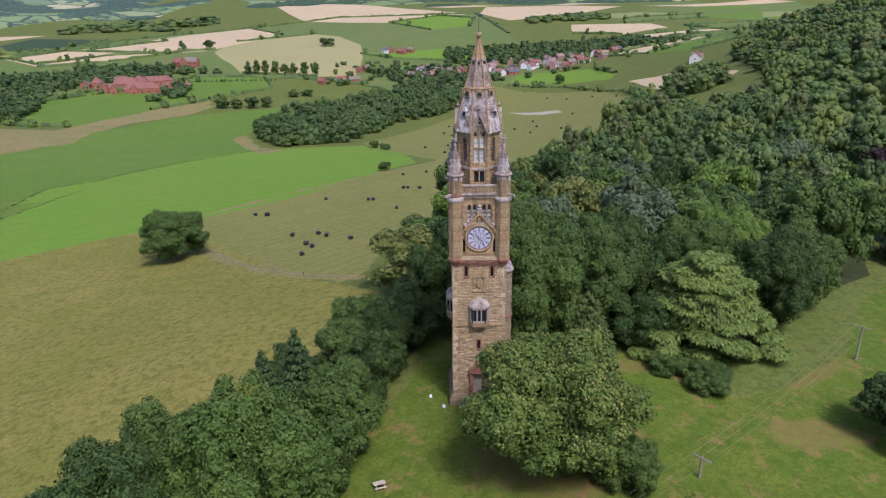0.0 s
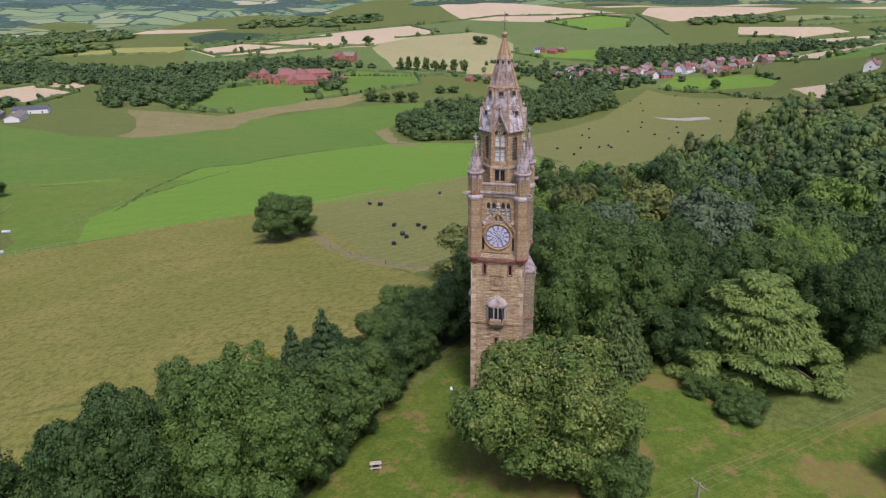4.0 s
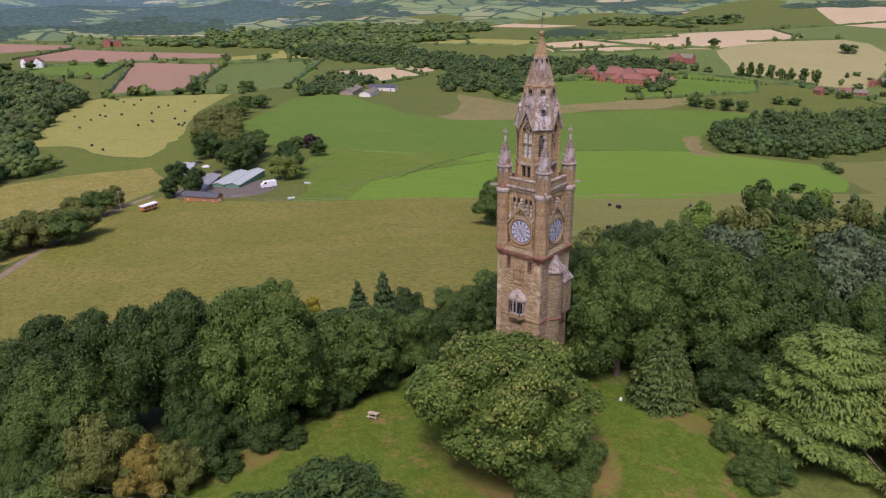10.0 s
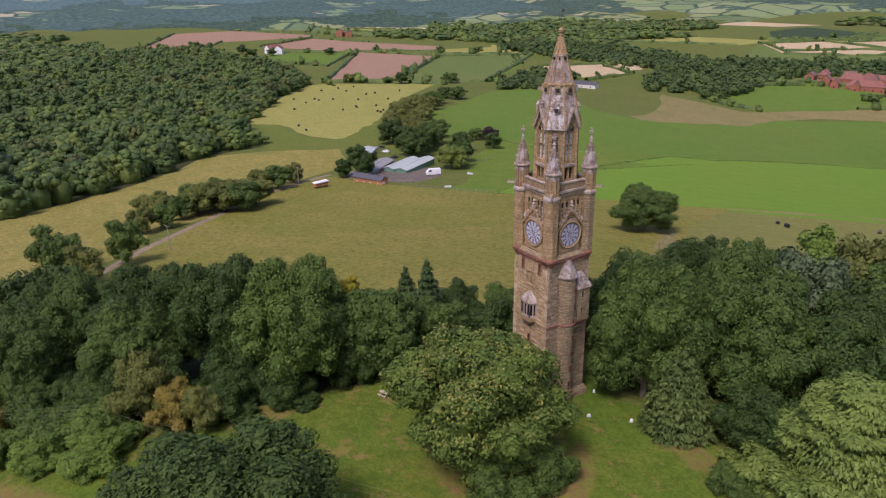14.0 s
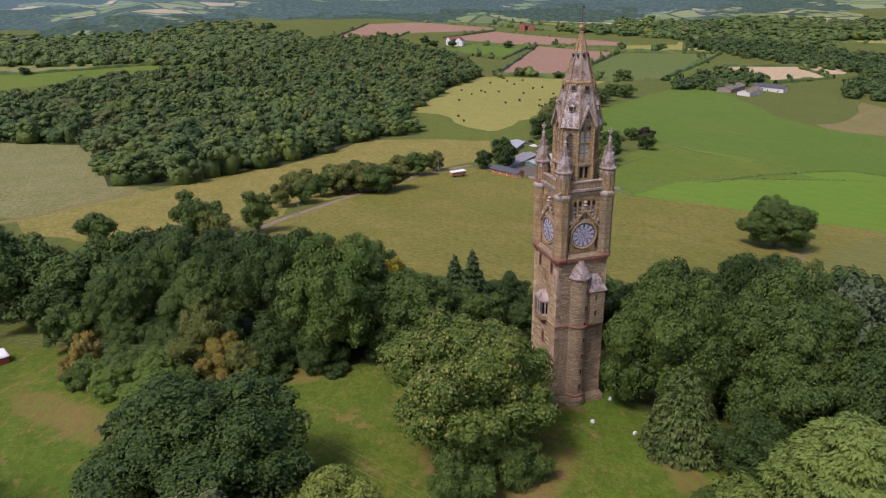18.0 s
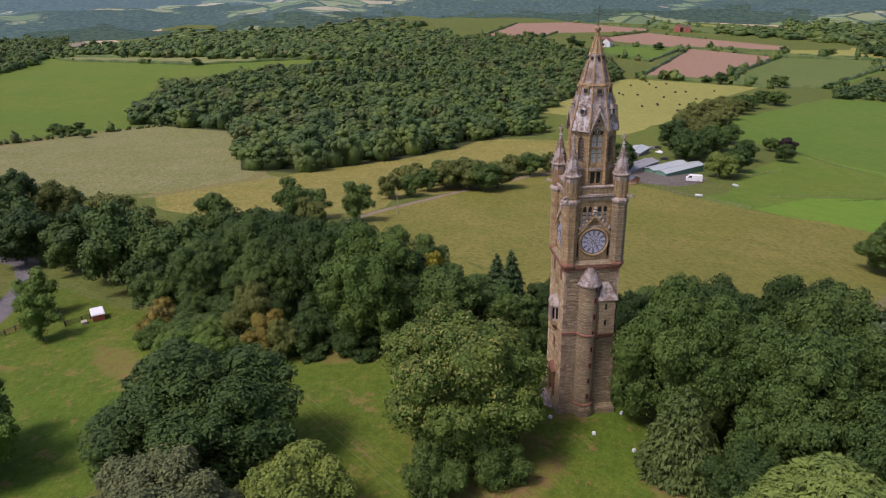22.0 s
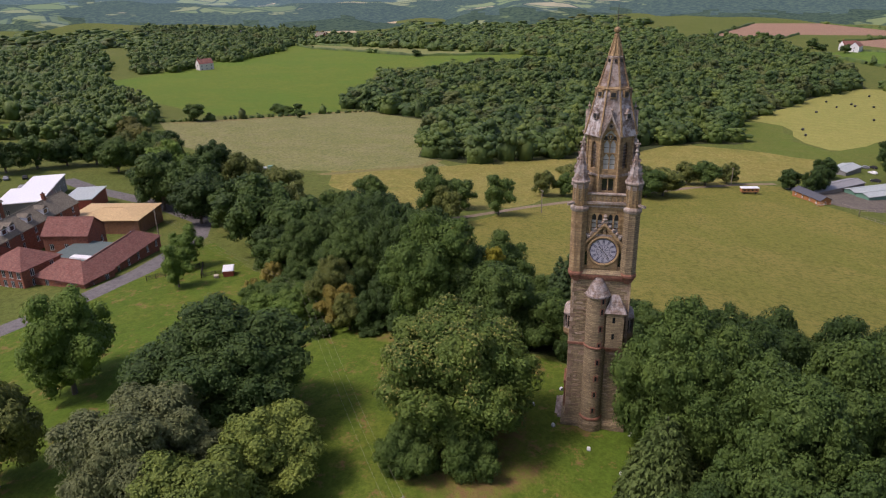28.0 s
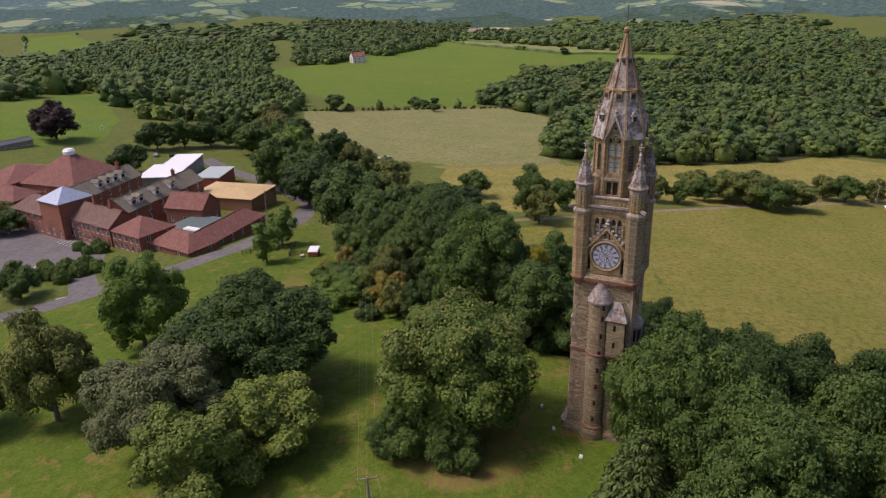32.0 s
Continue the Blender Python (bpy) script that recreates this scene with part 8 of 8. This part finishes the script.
fence([(-50.5, -100.5), (-56, -97), (-61.5, -93.5)], "dark post-and-rail fence round a small plot", 1.8, 1.3, 5, DARKWOOD)
fence([(-63, -93.6), (-58, -90.8), (-53, -88), (-55, -85.6), (-57.2, -83.1)], "dark post-and-rail fence round a small plot", 1.6, 1.3, 5, DARKWOOD)
fence([(-215, 93), (-206.7, 96.8), (-197, 93.5), (-188, 99), (-177, 106), (-167.5, 115)], "weathered farm fence at the foot of the pasture", 3.4, 1.2, 2)
fence([(-206.7, 97), (-212, 112), (-225, 124.5)], "weathered yard fence round the farm", 3.0, 1.2, 2)
fence([(-190, 135), (-193, 150), (-195.4, 170), (-199, 194)], "post-and-wire fence across the meadow", 5, 1.1, 1)
fence([(-280, 208), (-262, 217), (-244.5, 228), (-232, 237)], "post-and-wire fence across the meadow", 5, 1.1, 1)
fence([(-230.9, 146.6), (-240, 160), (-248.5, 173.6)], "dark timber fence beside the farm", 4, 1.2, 2)
fence([(-77, 119), (-62, 94), (-51, 81), (-37, 67), (-24, 59)], "post-and-wire fence along the field edge", 6, 1.1, 1)

# small red hut with a white roof beside the plot
HT = empty("hut", -57.0, -84.4, hz(-56, -83) - 0.1, 25, "small red-walled hut with a white roof", "hut")
part("wall", box(B(), 0, 0, -0.3, 3.4, 2.2, 1.7), REDWALL, HT)
part("roof", box(B(), -0.2, -0.2, 1.7, 3.6, 2.4, 1.95, taper=0.15), WHITE, HT, "white sheet roof")
part("door", box(B(), 0.4, -0.03, -0.1, 1.1, 0.02, 1.5), DARK, HT)
PL = empty("pallet_stack", -53.6, -84.6, hz(-53.6, -84.6), 30, "low stack of pale timber pallets", "pallets")
for k in range(4):
    part("pallet", box(B(), -0.6, -0.5, k * 0.16, 0.6, 0.5, k * 0.16 + 0.12), STRAWWOOD, PL)


def vehicle(name, x, y, rz, L, W, H, mat, label, van=False):
    """A parked car or van: lofted body, glass band, wheels with rims."""
    V = empty(name, x, y, hz(x, y) + 0.02, rz, label, "van" if van else "car")
    if van:
        prof = [(0, 0.35), (0, 0.6 * H), (0.08 * L, 0.66 * H), (0.2 * L, H), (0.97 * L, H), (L, 0.9 * H), (L, 0.35)]
        glass = [(0.09 * L, 0.64 * H), (0.2 * L, 0.93 * H), (0.34 * L, 0.93 * H), (0.34 * L, 0.64 * H)]
    else:
        prof = [(0, 0.35), (0.01 * L, 0.55 * H), (0.25 * L, 0.64 * H), (0.38 * L, 0.97 * H), (0.55 * L, H), (0.78 * L, 0.95 * H), (0.93 * L, 0.68 * H), (L, 0.6 * H), (L, 0.35)]
        glass = [(0.28 * L, 0.65 * H), (0.39 * L, 0.92 * H), (0.76 * L, 0.91 * H), (0.88 * L, 0.67 * H)]

    def loft(pr, w0, w1):
        bm = B()
        top = max(p[1] for p in pr)
        a = [bm.verts.new((u, -(w0 if z < top * 0.7 else w1), z)) for u, z in pr]
        c = [bm.verts.new((u, (w0 if z < top * 0.7 else w1), z)) for u, z in pr]
        bm.faces.new(a)
        bm.faces.new(c[::-1])
        for k in range(len(pr)):
            bm.faces.new((a[k], a[(k + 1) % len(pr)], c[(k + 1) % len(pr)], c[k]))
        return bm
    part("body", loft(prof, W / 2, W / 2 * (0.97 if van else 0.8)), mat, V)
    part("side_glass", loft(glass, W / 2 + 0.01, W / 2 * (0.985 if van else 0.85)), GLASS, V)
    for u in (0.18 * L, 0.8 * L):
        for s in (-1, 1):
            mw = Matrix.Translation((u, s * (W / 2 - 0.1), 0.32)) @ Matrix.Rotation(math.pi / 2, 4, "X")
            wh = part("wheel", rings(B(), 14, [(0.3, -0.11), (0.33, -0.07), (0.33, 0.07), (0.3, 0.11)]), TYRE, V)
            wh.matrix_local = mw
            part("rim", rings(B(), 10, [(0.19, -0.12), (0.19, 0.12)]), IRON, wh)
    for s in (-1, 1):
        part("headlight", box(B(), -0.01, s * W * 0.36 - 0.15, 0.55 * H - 0.12, 0.05, s * W * 0.36 + 0.15, 0.55 * H), WHITE, V)
    return V


vehicle("motorhome", -221.5, 113, 70, 7.0, 2.5, 3.0, WHITE, "white motorhome parked in the farm yard", True)
vehicle("car", -91, -133, 30, 4.3, 1.8, 1.5, CARBLUE, "blue car parked beside the drive")
vehicle("car", -133.8, -208.8, 20, 4.3, 1.8, 1.5, CARGREY, "grey car parked behind the school")
vehicle("car", -142.3, -224.7, 40, 4.3, 1.8, 1.5, CARGREY, "grey car parked behind the school")
vehicle("car", -146.5, -220, 40, 4.2, 1.8, 1.5, TYRE, "dark car parked behind the school")
vehicle("car", -296, 128, 30, 4.3, 1.8, 1.5, WHITE, "white car parked behind the farm barn")
vehicle("car", -310, 132, 47, 4.3, 1.8, 1.5, TYRE, "dark car parked behind the farm barn")
vehicle("car", -275, 122, 64, 4.3, 1.8, 1.5, TYRE, "dark car parked behind the farm barn")
vehicle("car", -307, 127, 81, 4.3, 1.8, 1.5, CARGREY, "grey car parked behind the farm barn")
TP = empty("stock_trailer", -196, -143, hz(-196, -143), 118, "grey sheeted stock trailer hitched to a green cart", "trailer")
part("body", box(B(), -3.2, -1.1, 0.7, 0.4, 1.1, 2.1, taper=0.12), GREYROOF, TP, "grey sheeted body")
part("roof", box(B(), -3.3, -1.2, 2.1, 0.5, 1.2, 2.25, taper=0.1), METALROOF, TP)
part("cart_box", box(B(), 0.9, -1.0, 0.7, 3.3, 1.0, 2.7, taper=0.06), GREENWALL, TP, "green sheet-metal box")
part("drawbar", beam((0.3, 0, 0.6), (1.0, 0, 0.6), 0.06), IRON, TP)
for u in (-2.3, -1.2, 2.1):
    for v in (-1, 1):
        part("wheel", rings(B(), 14, [(0.36, -0.1), (0.4, -0.06), (0.4, 0.06), (0.36, 0.1)]), TYRE, TP).matrix_local = Matrix.Translation((u, v * 1.02, 0.38)) @ Matrix.Rotation(math.pi / 2, 4, "X")

# farm wagon along the track
WG = empty("farm_wagon", -224, 56.5, hz(-224, 59) + 0.1, 100, "old farm wagon with brown sides and white roof", "wagon")
part("side_boards", box(B(), 0, -1.2, 0.8, 7, 1.2, 2.4), TIMBER, WG)
part("roof", box(B(), -0.2, -1.35, 2.4, 7.2, 1.35, 2.75, taper=0.2), WHITE, WG, "white curved roof")
part("chassis", box(B(), 0.3, -0.9, 0.55, 6.7, 0.9, 0.8), DARK, WG)
for u in (1.2, 5.8):
    for s in (-1, 1):
        part("wheel", rings(B(), 14, [(0.45, -0.1), (0.45, 0.1)]), TYRE, WG).matrix_local = Matrix.Translation((u, s * 1.05, 0.4)) @ Matrix.Rotation(math.pi / 2, 4, "X")
for k in range(4):
    part("window", box(B(), 0.8 + k * 1.6, -1.215, 1.4, 1.6 + k * 1.6, 1.215, 2.0), GLASS, WG)


def trough(x, y, rz, L):
    T = empty("water_trough", x, y, hz(x, y), rz, "pale metal water tank lying in the paddock", "tank", "tanks in the paddock")
    bm = rings(B(), 12, [(0.55, 0), (0.6, 0.1), (0.6, L - 0.1), (0.55, L)])
    part("tank", bm, METALROOF, T, smooth=False).matrix_local = Matrix.Translation((0, 0, 0.6)) @ Matrix.Rotation(math.pi / 2, 4, "Y")
    part("foot", box(B(), 0.3, -0.4, -0.1, 0.6, 0.4, 0.15), WOODGREY, T)
    part("foot", box(B(), L - 0.6, -0.4, -0.1, L - 0.3, 0.4, 0.15), WOODGREY, T)


trough(-212, 130.6, 20, 3.2)
trough(-188.4, 102.4, 60, 3.0)


def timber_heap(x, y, n, seed):
    rng = random.Random(seed)
    H = empty("timber_heap", x, y, hz(x, y), 0, "heap of old timber and boards in the yard", "timber heap")
    for k in range(n):
        a = rng.uniform(0, 3.1)
        d = Vector((math.cos(a), math.sin(a), rng.uniform(-0.1, 0.25)))
        c = Vector((rng.uniform(-1.5, 1.5), rng.uniform(-1, 1), 0.15 + 0.1 * k))
        part("board", beam(c - d * 1.4, c + d * 1.4, 0.1, None, 4), rng.choice([WOODGREY, STRAWWOOD, TIMBER]), H)


timber_heap(-212, 84, 12, 3)
timber_heap(-216, 88, 9, 4)

# goal frames on the playing field
for x, y in ((-166, -285), (-172, -300)):
    GP = empty("goal_frame", x, y, hz(x, y), 35, "white tubular goal frame on the playing field", "goal", "goals on the playing field")
    for u in (-2.4, 2.4):
        part("upright", beam((u, 0, -0.05), (u, 0, 2.1), 0.08), WHITE, GP)
        part("stay", beam((u, 0, 2.1), (u, 1.3, 0), 0.05), WHITE, GP)
    part("crossbar", beam((-2.4, 0, 2.1), (2.4, 0, 2.1), 0.08), WHITE, GP)

# forecourt: clipped shrubs, parking bays
SHRUBS = "clipped shrubs on the forecourt"
for x, y, R in ((-40, -145.5, 1.7), (-43.5, -143, 1.6), (-40.6, -138, 2.0), (-38.5, -140.5, 1.6), (-26.6, -132.8, 2.3), (-23.7, -136.5, 2.2), (-29.4, -129.8, 2.4), (-22, -131, 2.2), (-25.5, -127.5, 2.3), (-19.5, -134, 2.0), (-20.5, -126.5, 2.1), (-29, -125.5, 2.0)):
    plant("clip", "sycamore", x, y, 1.35 * R, R, 4, "rounded clipped evergreen shrub beside the drive", SHRUBS, "shrub", 0, "shrub")
for x, y, H, R in ((15.4, -20.0, 5.6, 3.6), (14.8, -13.5, 5.4, 3.6), (31.5, -0.5, 3.0, 3.2), (27, 3, 2.6, 2.6)):
    plant("bush", "mid", x, y, H, R, 3, "dark evergreen bush under the spreading trees", "bushes under the trees", "shrub", 0, "bush")
for k in range(9):
    x, y = -46.2 + k * 0.2, -158.5 + k * 1.55
    z = hz(x, y)
    bm = B()
    v = [bm.verts.new((px, py, hz(px, py) + 0.03)) for px, py in ((x + 0.3, y), (x + 4.6, y + 1.6), (x + 4.6, y + 1.75), (x + 0.3, y + 0.15))]
    bm.faces.new(v)
    tagged(part("bay_marking", bm, STRIPE), "worn white parking bay line on asphalt", "road marking", "parking bay lines")
for (ax, ay), (bx, by), w in (((-25, -143), (-28, -145), 0.35), ((-12, -118), (-14, -117), 0.3)):
    d = Vector((bx - ax, by - ay)).normalized() * w / 2
    bm = B()
    bm.faces.new([bm.verts.new((px, py, hz(px, py) + 0.04)) for px, py in ((ax + d.y, ay - d.x), (bx + d.y, by - d.x), (bx - d.y, by + d.x), (ax - d.y, ay + d.x))])
    tagged(part("lane_marking", bm, STRIPE), "worn white lane marking on the drive", "road marking", "lane markings")
hedges("pasture_hedge", "low rough hedge line between the crop fields", [(-187, 165), (-203, 211), (-214, 275), (-198, 298), (-192, 330), (-175, 383), (-153, 443), (-137, 459)], step=1.0, H=(0.2, 0.5), R=(0.5, 1.0), tr=0.0, gap=0.2, seed=31)
hedges("meadow_hedge", "thin ragged hedge across the meadow", [(-195, 197), (-193, 235), (-191, 269)], [(-291, 212), (-265, 215), (-233, 237)], step=1.0, H=(0.2, 0.5), R=(0.5, 1.0), tr=0.0, gap=0.2, seed=32)
